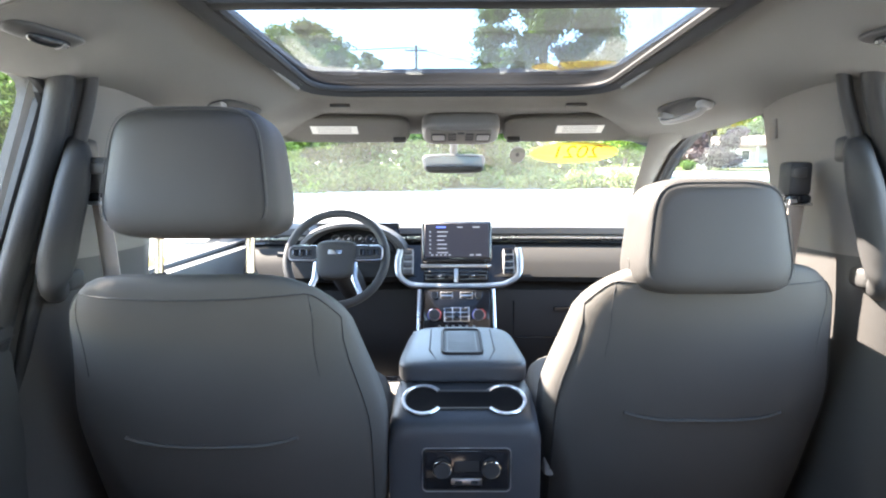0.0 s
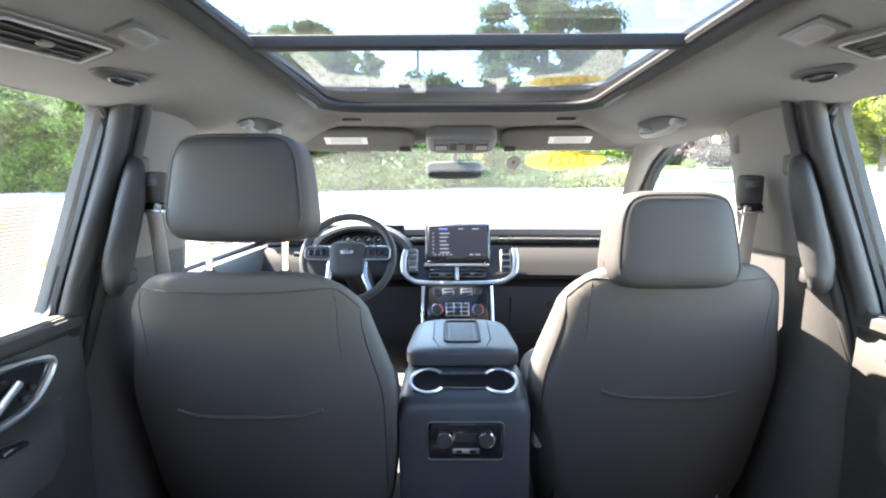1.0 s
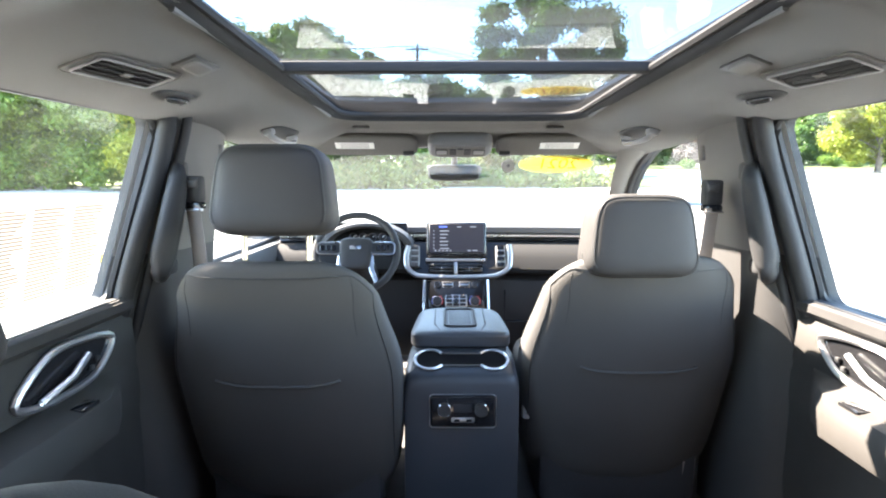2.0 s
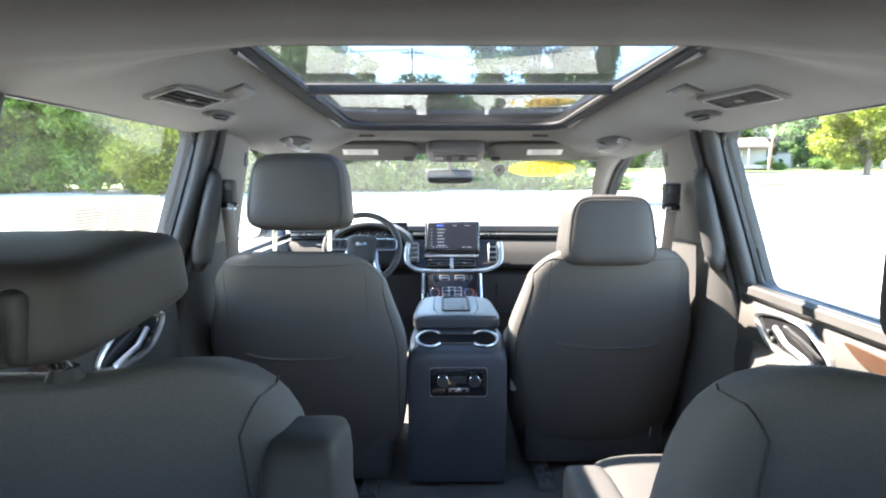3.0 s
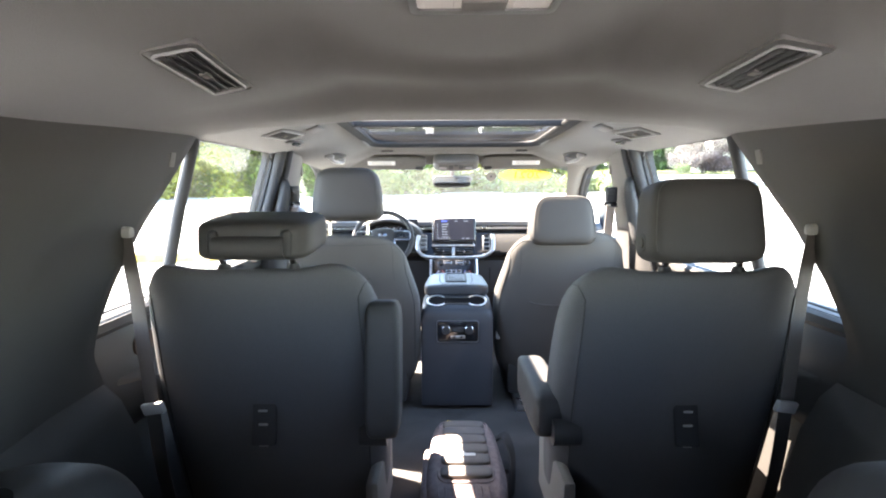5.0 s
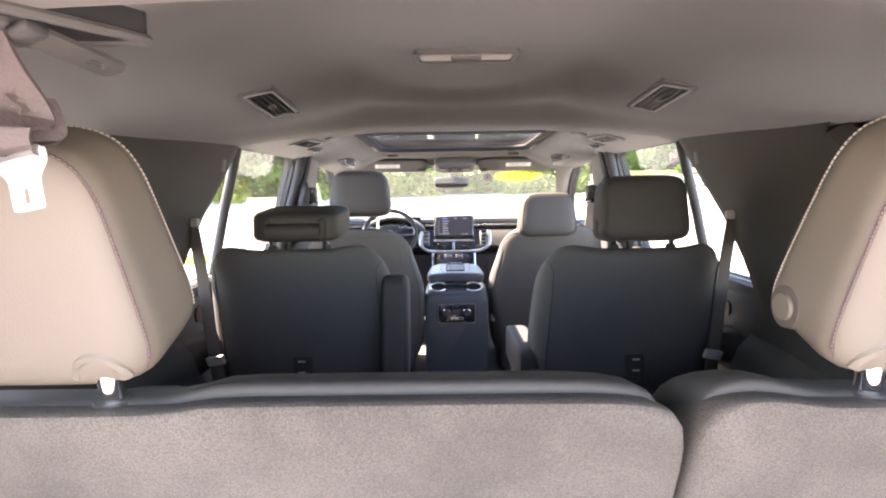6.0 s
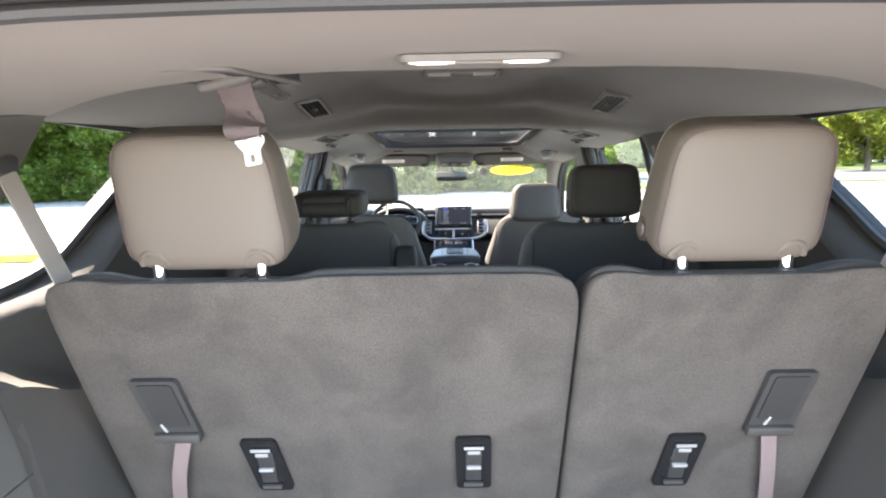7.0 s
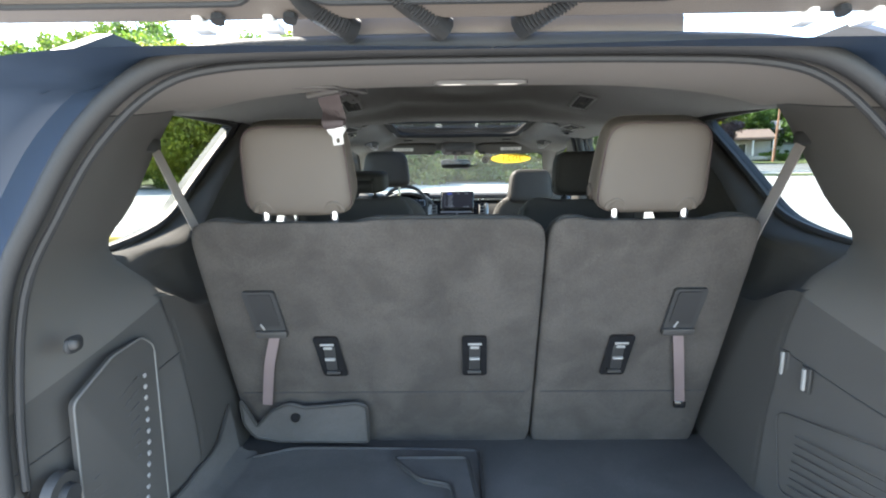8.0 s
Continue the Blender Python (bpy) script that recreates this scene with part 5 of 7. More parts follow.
part("slot_frame", tube([(u, v, 1.666 + 0.10 * max(0.0, v + 1.15)) for u, v in COVER], 0.0032, 8, True), REAR_TRIM, cb)
part("slot_lip", rbox((-0.287, -1.113, 1.667), (0.068, 0.018, 0.012), 0.005, 3, (0, -8, -14)), REAR_TRIM, cb)


def twisted_band(rows, thick):
    """A band through centres, each with its own half width vector."""
    C = curve_points([r[0] for r in rows], 4)
    W = curve_points([r[1] for r in rows], 4)
    rings = []
    for i, (p, w) in enumerate(zip(C, W)):
        d = (C[min(i + 1, len(C) - 1)] - C[max(i - 1, 0)]).normalized()
        nrm = d.cross(w).normalized() * thick / 2
        wave = nrm * 1.2 * math.sin(i * 1.9)
        rings.append([p - w - nrm + wave, p - nrm * 0.4 - wave, p + w - nrm, p + w + nrm, p + nrm * 1.6 - wave, p - w + nrm + wave])
    return loft(rings)


part("webbing", twisted_band([
    ((-0.281, -1.108, 1.666), (0.021, -0.004, 0.003)), ((-0.278, -1.102, 1.650), (0.021, -0.004, 0.001)),
    ((-0.274, -1.097, 1.636), (0.0205, 0.002, -0.003)), ((-0.272, -1.100, 1.625), (0.020, 0.007, -0.005)),
    ((-0.273, -1.113, 1.616), (0.019, 0.006, 0.001)), ((-0.272, -1.109, 1.606), (0.017, 0.003, 0.002)),
    ((-0.270, -1.096, 1.608), (0.013, 0.006, 0.002)), ((-0.264, -1.089, 1.617), (0.008, 0.010, 0.0)),
    ((-0.261, -1.090, 1.628), (0.004, 0.010, 0.0)), ((-0.264, -1.093, 1.636), (0.008, 0.008, 0.0))], 0.0022), WEBBING_MAUVE, cb)
TONGUE = rounded([(-0.019, 0.015), (-0.019, 0.007), (-0.011, -0.001), (-0.011, -0.018), (0.011, -0.018), (0.011, -0.001), (0.019, 0.007), (0.019, 0.015)], 0.003)
TM = pose(-0.268, -1.100, 1.592, 0, -7, -18)
tongue = part("tongue_plate", moved(plate(TONGUE, [[(x, y - 0.010) for x, y in rrect(0.007, 0.009, 0.002)]], lambda u, v, k: (u, 0.0025 * k, v)), TM), LATCH, cb, "bright metal latch plate")
part("tongue_bar", moved(tube([(-0.018, -0.001, 0.012), (0.018, -0.001, 0.012)], 0.0034, 8), TM), SATIN, tongue)
SM2 = pose(-0.247, -1.082, 1.661, -12, 10, 72)
stow = part("stowed_tongue", moved(plate(rrect(0.060, 0.019, 0.005), [[(x + 0.016, y) for x, y in rrect(0.012, 0.007, 0.002)]], lambda u, v, k: (u, v, 0.003 * k)), SM2), SATIN_DULL, cb, "grey metal stowed latch plate")
part("tongue_grip", moved(rbox((-0.024, 0, 0.001), (0.013, 0.021, 0.008), 0.003), SM2), PLASTIC_SOFT, stow)

# ---- rear doors ----
DOOR_TRIM = material("warm_black_door_trim", (0.031, 0.028, 0.025), 0.65, 0, 0.00018, 550, 0.15, 7, bump_kind="voronoi")


def rear_door(s):
    word = "left" if s < 0 else "right"
    d = thing("rear_door", "black rear door panel with bright handle surround", "car door", "rear doors", at=(s * 0.83, 0.55, 0.7))
    ys = [-0.02 + 1.0 * k / 14 for k in range(15)]
    def row(y, pts):
        return [(s * x, y, z) for x, z in pts]
    rings = []
    for y in ys:
        arm = lerp([(0.05, 0.0), (0.15, 1.0), (0.80, 1.0), (0.88, 0.0)], y)
        rings.append(row(y, [(0.838, 1.275), (0.805, 1.27), (0.792, 1.25), (0.788, 1.19), (0.786, 1.16), (0.79 - 0.075 * arm, 1.145), (0.785 - 0.085 * arm, 1.12), (0.785 - 0.08 * arm, 1.07), (0.79, 1.03), (0.79, 0.85), (0.81, 0.66)]))
    part("panel", loft(rings, False, False), DOOR_TRIM, d)
    part("sill_pad", loft([row(y, [(0.842, 1.302), (0.80, 1.306), (0.785, 1.298), (0.783, 1.28), (0.80, 1.265)]) for y in ys], False, False), LEATHER, d, "padded black window sill")
    part("sill_seam", tube([(s * 0.795, y, 1.3065) for y in ys], 0.0016, 5), STITCH, d)
    # bright surround and pull
    loop = curve_points([(s * 0.784, 0.888, 1.238), (s * 0.784, 0.80, 1.256), (s * 0.784, 0.705, 1.252), (s * 0.784, 0.62, 1.192), (s * 0.784, 0.68, 1.166), (s * 0.784, 0.80, 1.166), (s * 0.784, 0.862, 1.195)], 5, True)
    part("handle_surround", tube(loop, 0.0075, 8, True, up=(1, 0, 0)), BRIGHT, d, "bright silver handle surround")
    part("handle_cup", plate([(p.y, p.z) for p in loop], [], lambda u, v, k: (s * (0.786 + 0.004 * k), u, v)), GLOSS_BLACK, d)
    part("pull_lever", tube([(s * 0.775, 0.80, 1.225), (s * 0.765, 0.74, 1.20), (s * 0.772, 0.665, 1.178)], 0.007, 8), BRIGHT, d, "bright door lever")
    for k in range(2):
        part("lock_button", rbox((s * 0.780, 0.832 - 0.018 * k, 1.205 - 0.014 * k), (0.008, 0.012, 0.012), 0.003), PLASTIC, d)
    part("window_switch", rbox((s * 0.735, 0.72, 1.147), (0.03, 0.05, 0.012), 0.004), GLOSS_BLACK, d)
    part("wood_strip", plate(rounded([(0.12, 1.235), (0.60, 1.255), (0.55, 1.225), (0.44, 1.20), (0.12, 1.19)], 0.02), [], lambda u, v, k: (s * (0.783 + 0.006 * k), u, v)), WOOD_TRIM, d, "dark wood accent strip")
    spk = part("speaker", rod((s * 0.795, 0.70, 0.80), (s * 0.775, 0.70, 0.80), 0.085, 0.08, 28), PLASTIC, d)
    # black frame round the door opening, division bar in the window
    part("division_bar", tube([(s * (side_x(1.30) - 0.004), 0.335, 1.29), (s * (side_x(1.52) - 0.004), 0.34, 1.52), (s * (side_x(1.72) - 0.004), 0.358, 1.72)], 0.016, 10), RUBBER, d, "black window division bar")
    frame_path = [(s * (side_x(z) - 0.022), y, z) for y, z in ((0.955, 1.0), (0.965, 1.15), (0.978, 1.30), (1.005, 1.45), (1.035, 1.60), (1.045, 1.68), (1.045, 1.72), (1.04, 1.76))]
    part("door_frame", tube(curve_points(frame_path, 4), 0.022, 12), RUBBER, d, "black door frame")
    part("door_rubber", tube(curve_points([(x - s * 0.03, y + 0.035, z + 0.004) for x, y, z in frame_path], 4), 0.012, 10), RUBBER, d)
    return d


rear_door(-1)
rear_door(1)

for s in (-1, 1):
    fd = thing("front_door", "black front door panel below its window", "car door", "front doors", at=(s * 0.83, 1.9, 0.7))
    part("panel", loft([[(s * x, y, z) for x, z in ((0.84, 1.30), (0.79, 1.295), (0.775, 1.25), (0.775, 1.12), (0.71, 1.09), (0.72, 1.03), (0.78, 0.98), (0.80, 0.66))] for y in (1.40, 1.8, 2.2, 2.45)], False, False), PLASTIC_SOFT, fd)
    mir = thing("door_mirror", "dark painted door mirror outside the front window", "mirror", "door mirrors", at=(s * 1.03, 2.17, 1.36))
    part("shell", moved(pad((0.125, 0.07, 0.095), None, 3.2, 8), pose(s * 1.04, 2.19, 1.385)), PAINT, mir)
    part("mirror_glass", plate(rrect(0.20, 0.15, 0.04), [], lambda u, v, k: (s * 1.04 + u, 2.118 - 0.004 * (1 - k) - s * 0.10 * u * 0.3, 1.385 + v)), MIRROR, mir)
    part("arm", rbox((s * 0.90, 2.2, 1.32), (0.12, 0.06, 0.05), 0.02), PAINT, mir)

# ---- third row fittings ----
def back_face(x, z):
    """Rear face of the bench at a height."""
    t = (z - 0.80) / 0.628
    return -0.795 - 0.235 * t


BACK_TILT = math.degrees(math.atan(0.235 / 0.628))


def latch_box(cx, z, skew, s):
    y = back_face(cx, z)
    m = pose(cx, y - 0.002, z, BACK_TILT)
    t = thing("seat_latch_strap", "dark plastic latch box with a hanging grey pull strap", "latch", "seat latch straps", at=(cx, y, z))
    poly = rounded([(-0.036 - skew, 0.062), (0.036 - skew, 0.062), (0.035 + skew, -0.062), (-0.035 + skew, -0.062)], 0.008)
    part("bezel", moved(plate(poly, [], lambda u, v, k: (u, -0.007 + 0.011 * k, v)), m), PLASTIC, t)
    part("lip", moved(rbox((skew * 0.85, -0.010, -0.050), (0.072, 0.010, 0.018), 0.003), m), PLASTIC_SOFT, t)
    part("flap", moved(plate([(u * 0.72, v * 0.68 + 0.014) for u, v in poly], [], lambda u, v, k: (u, -0.0095 + 0.004 * k, v)), m), RUBBER, t)
    part("flap_lip", moved(rbox((skew * 0.2 - 0.012, -0.0095, -0.030), (0.004, 0.004, 0.018), 0.001, 1, (0, 20 * s, 0)), m), GREY_PLASTIC, t)
    part("flap_groove", moved(rbox((-skew * 0.8, -0.0072, 0.053), (0.052, 0.002, 0.003), 0.0006, 1), m), RUBBER, t)
    bx = cx + (skew * 0.9)
    low = bx + s * 0.048
    part("strap", strip(curve_points([(bx + 0.004, back_face(bx, z - 0.06) - 0.010, z - 0.060), (bx + (low - bx) * 0.38, back_face(bx, z - 0.13) - 0.016, z - 0.13), (bx + (low - bx) * 0.73, back_face(bx, z - 0.2) - 0.014, z - 0.20), (low, back_face(bx, z - 0.25) - 0.010, z - 0.255)], 4), 0.024, 0.002, (1, 0, -0.1)), STRAP, t)
    return t


latch_box(-0.476, 1.209, 0.008, -1)
lr = latch_box(0.462, 1.209, -0.006, 1)
strap_end = part("strap_end", rbox((0.505, back_face(0.48, 0.95) - 0.012, 0.950), (0.03, 0.012, 0.02), 0.005), GLOSS_BLACK, lr)


def seat_switch(cx, z, skew):
    y = back_face(cx, z)
    m = pose(cx, y - 0.001, z, BACK_TILT)
    t = thing("seat_release", "black seat release plate with a pale strap loop", "latch", "seat releases", at=(cx, y, z))
    poly = rounded([(-0.030 - skew, 0.058), (0.028 - skew, 0.058), (0.030 + skew, -0.058), (-0.028 + skew, -0.058)], 0.009)
    part("bezel", moved(plate(poly, [], lambda u, v, k: (u, -0.006 + 0.010 * k, v)), m), GLOSS_BLACK, t)
    part("well", moved(rbox((0, -0.0060, -0.004), (0.026, 0.003, 0.070), 0.002, 1), m), RUBBER, t)
    part("label_bar", moved(rbox((-skew * 0.5, -0.010, 0.040), (0.032, 0.002, 0.006), 0.0005, 1), m), GREY_PLASTIC, t)
    part("label_bar", moved(rbox((-skew * 0.4, -0.010, 0.030), (0.020, 0.002, 0.007), 0.0005, 1), m), GREY_PLASTIC, t)
    part("rocker", moved(rbox((0, -0.011, -0.002), (0.024, 0.007, 0.006), 0.002), m), GREY_PLASTIC, t)
    part("rocker", moved(rbox((skew * 0.5, -0.011, -0.042), (0.032, 0.007, 0.007), 0.002), m), PLASTIC_SOFT, t)
    return t


seat_switch(-0.343, 1.094, 0.007)
seat_switch(-0.003, 1.094, 0.0)
seat_switch(0.332, 1.094, -0.007)


# side armrests of the third row
for s in (-1, 1):
    ar = thing("wheel_arch_box", "black leather-topped third row armrest with a cup recess", "side box", "side boxes", at=(s * 0.63, -0.55, 0.8))
    part("body", pad((1, 1, 1), lambda u, v, w: (s * 0.64 + u * 0.11, -0.46 + v * 0.26, 0.92 + w * 0.28 - 0.07 * max(0, v) ** 2), 3.6, 12), LEATHER, ar)
    part("cup_recess", rod((s * 0.635, -0.48, 1.190), (s * 0.635, -0.48, 1.202), 0.040, 0.042, 24), GLOSS_BLACK, ar)

# ---- backpack on the floor ----
BAG = speckled("pinkish_grey_nylon", (0.20, 0.155, 0.152), (0.25, 0.20, 0.195), 60, 0.8, 0.001, 300)
BAG_DARK = material("grey_quilted_nylon", (0.155, 0.138, 0.128), 0.8, 0, 0.0008, 300, 0.12, 12)
bag = thing("backpack", "grey quilted backpack lying on the floor between the chairs", "backpack", at=(0.012, 0.52, 0.62))


def bag_place(u, v, w):
    """Thickest in the middle, sagging at the near end, narrower at the top of the bag."""
    h = 0.066 * (1 - 0.16 * max(0.0, v) ** 2) * (1 - 0.22 * max(0.0, -v - 0.4))
    return 0.012 + u * (0.116 - 0.012 * v), 0.52 + v * 0.265, 0.622 + h * (1 + w)


def bag_top(x, y, out=0.0):
    u, v = (x - 0.012) / 0.116, (y - 0.52) / 0.265
    w = max(0.0, 1 - abs(u) ** 4.5 - abs(v) ** 4.5) ** (1 / 4.5)
    p = bag_place(u, v, w)
    return x, y, p[2] + out


body = part("body", pad((1, 1, 1), bag_place, 4.5, 14), BAG, bag)
for k in range(6):
    y0 = 0.375 + 0.062 * k
    z0 = bag_top(0.012, y0)[2]
    part("quilt_panel", moved(pad((0.076 - 0.001 * k, 0.030, 0.009), None, 5, 6), pose(0.012, y0, z0 - 0.001, -2)), BAG_DARK, body)
part("panel_piping", tube([bag_top(0.012 + x, 0.53 + y, 0.001) for x, y in rrect(0.166, 0.40, 0.035)], 0.004, 6, True), BAG, body)
for k in range(9):
    x0 = -0.072 + 0.021 * k
    part("gather", tube([bag_top(x0, 0.318, -0.001), bag_top(x0 + 0.002, 0.290, 0.001), bag_top(x0 - 0.002, 0.268, -0.004)], 0.0035, 5), BAG, body)
part("top_zip", tube([bag_top(-0.065 + 0.0155 * k, 0.724, 0.001) for k in range(11)], 0.0035, 5), RUBBER, body, "black zip")
part("zip_pull", rbox(bag_top(-0.030, 0.715, 0.004), (0.034, 0.012, 0.007), 0.003, 2, (0, 0, -10)), material("yellow_tag", (0.7, 0.45, 0.03), 0.5), bag, "yellow zip pull")
part("emblem", rbox(bag_top(0.026, 0.452, 0.0085), (0.034, 0.016, 0.002), 0.0008), PAPER, bag, "small white printed emblem")
part("emblem", moved(pad((0.010, 0.013, 0.0012), None, 2.4, 5), pose(*bag_top(0.002, 0.458, 0.0085))), PAPER, bag)
part("side_pocket", moved(pad((0.02, 0.15, 0.045), None, 4, 8), pose(-0.105, 0.45, 0.672)), BAG, bag)
part("strap", strip(curve_points([(0.11, 0.68, 0.67), (0.15, 0.63, 0.735), (0.165, 0.52, 0.715), (0.15, 0.42, 0.64)], 5), 0.05, 0.008, (0.4, 0.9, 0)), LEATHER, bag, "black shoulder strap")
part("buckle", rbox((0.15, 0.56, 0.66), (0.03, 0.06, 0.02), 0.008), PLASTIC, bag)

# ---- boot ----
def left_wall(y, z, out=0.0):
    t = max(0.0, min(1.0, (y + 1.02) / (RING_Y + 1.02)))
    xi = lerp([(0.82, 0.60), (1.0, 0.615), (1.20, 0.66)], z)
    xr = lerp([(0.80, 0.72), (0.94, 0.72), (1.1, 0.71), (1.28, 0.685)], z)
    return Vector((-(xi + (xr - xi) * t - 0.008 * math.sin(math.pi * t)) + out, y, z))

mat_ = thing("boot_mat", "dark carpet boot mat folded up against the bench", "mat", at=(-0.3, -1.05, 0.83))
flat_poly = rounded([(-0.60, -1.36), (-0.02, -1.36), (0.005, -1.20), (0.01, -0.875), (-0.20, -0.865), (-0.46, -0.862), (-0.50, -0.885), (-0.56, -0.91)], 0.025)
part("sheet", plate(flat_poly, [], lambda u, v, k: (u, v, 0.836 - 0.009 * k)), CARPET, mat_)
part("hem", tube([(u, v, 0.836) for u, v in flat_poly], 0.005, 6, True), LEATHER, mat_)
turn_up = [(-0.58, 0.90), (-0.56, 0.86), (-0.50, 0.845), (-0.27, 0.842), (-0.268, 0.955), (-0.29, 0.965), (-0.42, 0.950), (-0.455, 0.965), (-0.50, 0.945), (-0.55, 0.89), (-0.575, 0.975)]
part("turned_up_flap", plate(rounded(turn_up, 0.012), [], lambda u, v, k: (u, back_face(u, v) - 0.022 - 0.05 * max(0, (0.90 - v)) - 0.007 * k, v)), CARPET, mat_)
part("flap_hem", tube([(u, back_face(u, v) - 0.026 - 0.05 * max(0, (0.90 - v)), v) for u, v in rounded(turn_up, 0.012)], 0.005, 6, True), LEATHER, mat_)
part("snap", rod((-0.445, back_face(0, 0.925) - 0.03, 0.925), (-0.445, back_face(0, 0.925) - 0.037, 0.925), 0.012, n=14), GLOSS_BLACK, mat_)
fold = rounded([(-0.20, -0.93), (-0.02, -0.93), (0.0, -1.16), (-0.03, -1.30), (-0.06, -1.04), (-0.13, -1.02), (-0.16, -0.98)], 0.02)
side_rows = []
for k in range(13):
    y = -1.37 + 0.49 * k / 12
    zt = lerp([(-1.37, 0.845), (-1.15, 0.865), (-0.98, 0.90), (-0.88, 0.955)], y) + 0.006 * math.sin(k * 1.7)
    w0, w1 = left_wall(y, 0.86, 0.012), left_wall(y, zt, 0.006)
    side_rows.append([(w0.x + 0.05, y, 0.8385), (w0.x + 0.02, y, 0.842), (w0.x + 0.004, y, 0.852), (w1.x, y, zt), (w1.x - 0.004, y, zt - 0.003)])
part("turned_up_side", loft(side_rows, False, False), CARPET, mat_)
part("side_hem", tube([r[3] for r in side_rows], 0.0045, 6), LEATHER, mat_)
part("folded_corner", plate(fold, [], lambda u, v, k: (u, v, 0.848 - 0.010 * k)), CARPET, mat_)
part("corner_hem", tube([(u, v, 0.848) for u, v in fold], 0.005, 6, True), LEATHER, mat_)
single("boot_sill", rbox((0, -1.385, 0.80), (1.32, 0.06, 0.07), 0.015), PLASTIC, "black ribbed boot sill plate", "sill", kind="structure")

# boot side wall fittings
jack = thing("jack_cover", "black moulded storage cover with a row of vent slots", "cover", at=(-0.66, -1.2, 1.0))
cover = [(-1.285, 0.86), (-1.13, 0.86), (-1.09, 1.185), (-1.12, 1.21), (-1.20, 1.20), (-1.285, 1.15)]
part("door", plate(rounded(cover, 0.012), [], lambda u, v, k: left_wall(u, v, 0.004 - 0.010 * k)), BOOT_TRIM, jack)
part("edge", tube([left_wall(u, v, 0.004) for u, v in rounded(cover, 0.012)], 0.0022, 6, True), VENT_GREY, jack)
for k in range(13):
    part("vent_slot", rbox(left_wall(-1.175 + 0.0035 * k, 0.885 + 0.021 * k, 0.005), (0.004, 0.008, 0.008), 0.001, 1, (20, 0, 0)), GREY_PLASTIC, jack)
for k in range(10):
    part("rib", tube([left_wall(-1.265, 0.90 + 0.020 * k, 0.0045), left_wall(-1.185 + 0.004 * k, 0.925 + 0.024 * k, 0.0045)], 0.0016, 5), PLASTIC_SOFT, jack)
lh = thing("cargo_hook", "round chrome cargo hook in the side trim", "hook", "cargo hooks", at=left_wall(-1.285, 1.25))
part("base", moved(pad((0.006, 0.020, 0.014), None, 3, 5), Matrix.Translation(left_wall(-1.285, 1.25, 0.006))), PLASTIC, lh)
part("knob", moved(pad((0.010, 0.007, 0.009), None, 2.4, 5), Matrix.Translation(left_wall(-1.295, 1.253, 0.014))), PLASTIC_SOFT, lh)
sp = thing("power_socket", "round capped power socket in the boot side trim", "socket", at=left_wall(-1.30, 0.95))
part("bezel", rod(left_wall(-1.315, 1.005, -0.004), left_wall(-1.315, 1.005, 0.012), 0.040, 0.037, 24), PLASTIC_SOFT, sp)
part("cap", rod(left_wall(-1.315, 1.005, 0.008), left_wall(-1.315, 1.005, 0.024), 0.022, 0.018, 20), PLASTIC, sp)
def right_wall(y, z, out=0.0):
    p = left_wall(y, z, out)
    return Vector((-p.x, y, z))
for y, z, h in ((-1.035, 1.118, 0.05), (-1.095, 1.105, 0.045)):
    rh = thing("bag_hook", "slim bright bag hook on the boot side trim", "hook", "bag hooks", at=right_wall(y, z))
    part("recess", rbox(right_wall(y, z, 0.002), (0.006, 0.026, h + 0.008), 0.003), BOOT_TRIM, rh)
    part("bar", rbox(right_wall(y, z, 0.007), (0.007, 0.009, h), 0.003), GREY_PLASTIC, rh)
cv = thing("side_cover", "black moulded cover on the boot side wall", "cover", at=right_wall(-1.2, 0.95))
cov2 = [(-1.33, 0.86), (-1.08, 0.86), (-1.05, 1.02), (-1.33, 1.05)]
part("edge", tube([right_wall(u, v, 0.001) for u, v in rounded(cov2, 0.02)], 0.0016, 6, True), PLASTIC_SOFT, cv)
for k in range(7):
    part("rib", tube([right_wall(-1.29, 0.88 + 0.018 * k, 0.001), right_wall(-1.10, 0.88 + 0.018 * k, 0.001)], 0.0014, 5), PLASTIC_SOFT, cv)

# ---- open tailgate overhead ----
gate = thing("tailgate", "open tailgate seen from below with grey inner trim and hinges", "tailgate", at=(0, -1.4, 1.8))
GM = pose(0, -1.385, 1.709, -21)       # leaning back and up from the hinge line
GATE_TRIM = material("warm_grey_gate_trim", (0.135, 0.115, 0.098), 0.65, 0, 0.0005, 400, 0.08, 5)
part("shell", moved(rbox((0, -0.55, 0.05), (1.50, 1.05, 0.05), 0.02), GM), PAINT, gate)
part("trim_panel", moved(rbox((0, -0.46, 0.012), (1.40, 0.90, 0.03), 0.012), GM), GATE_TRIM, gate, "warm grey moulded inner panel")
for x0, w in ((-0.46, 0.34), (0, 0.46), (0.46, 0.34)):
    part("panel_recess", moved(tube([(x0 + x, -0.16 + y, -0.004) for x, y in rrect(w, 0.22, 0.03)], 0.004, 6, True), GM), RUBBER, gate)
for x0 in (-0.375, -0.285, 0.395, 0.475):
    hinge = part("hinge", rbox((x0, -1.40, 1.733), (0.013, 0.026, 0.062), 0.004), WHITE, gate, "white hinge")
    part("hinge_foot", rbox((x0, -1.392, 1.706), (0.024, 0.034, 0.010), 0.003), WHITE, hinge)
    part("bolt", moved(rod((x0 + 0.03, -0.03, -0.006), (x0 + 0.03, -0.03, -0.014), 0.009, n=8), GM), RUBBER, gate)


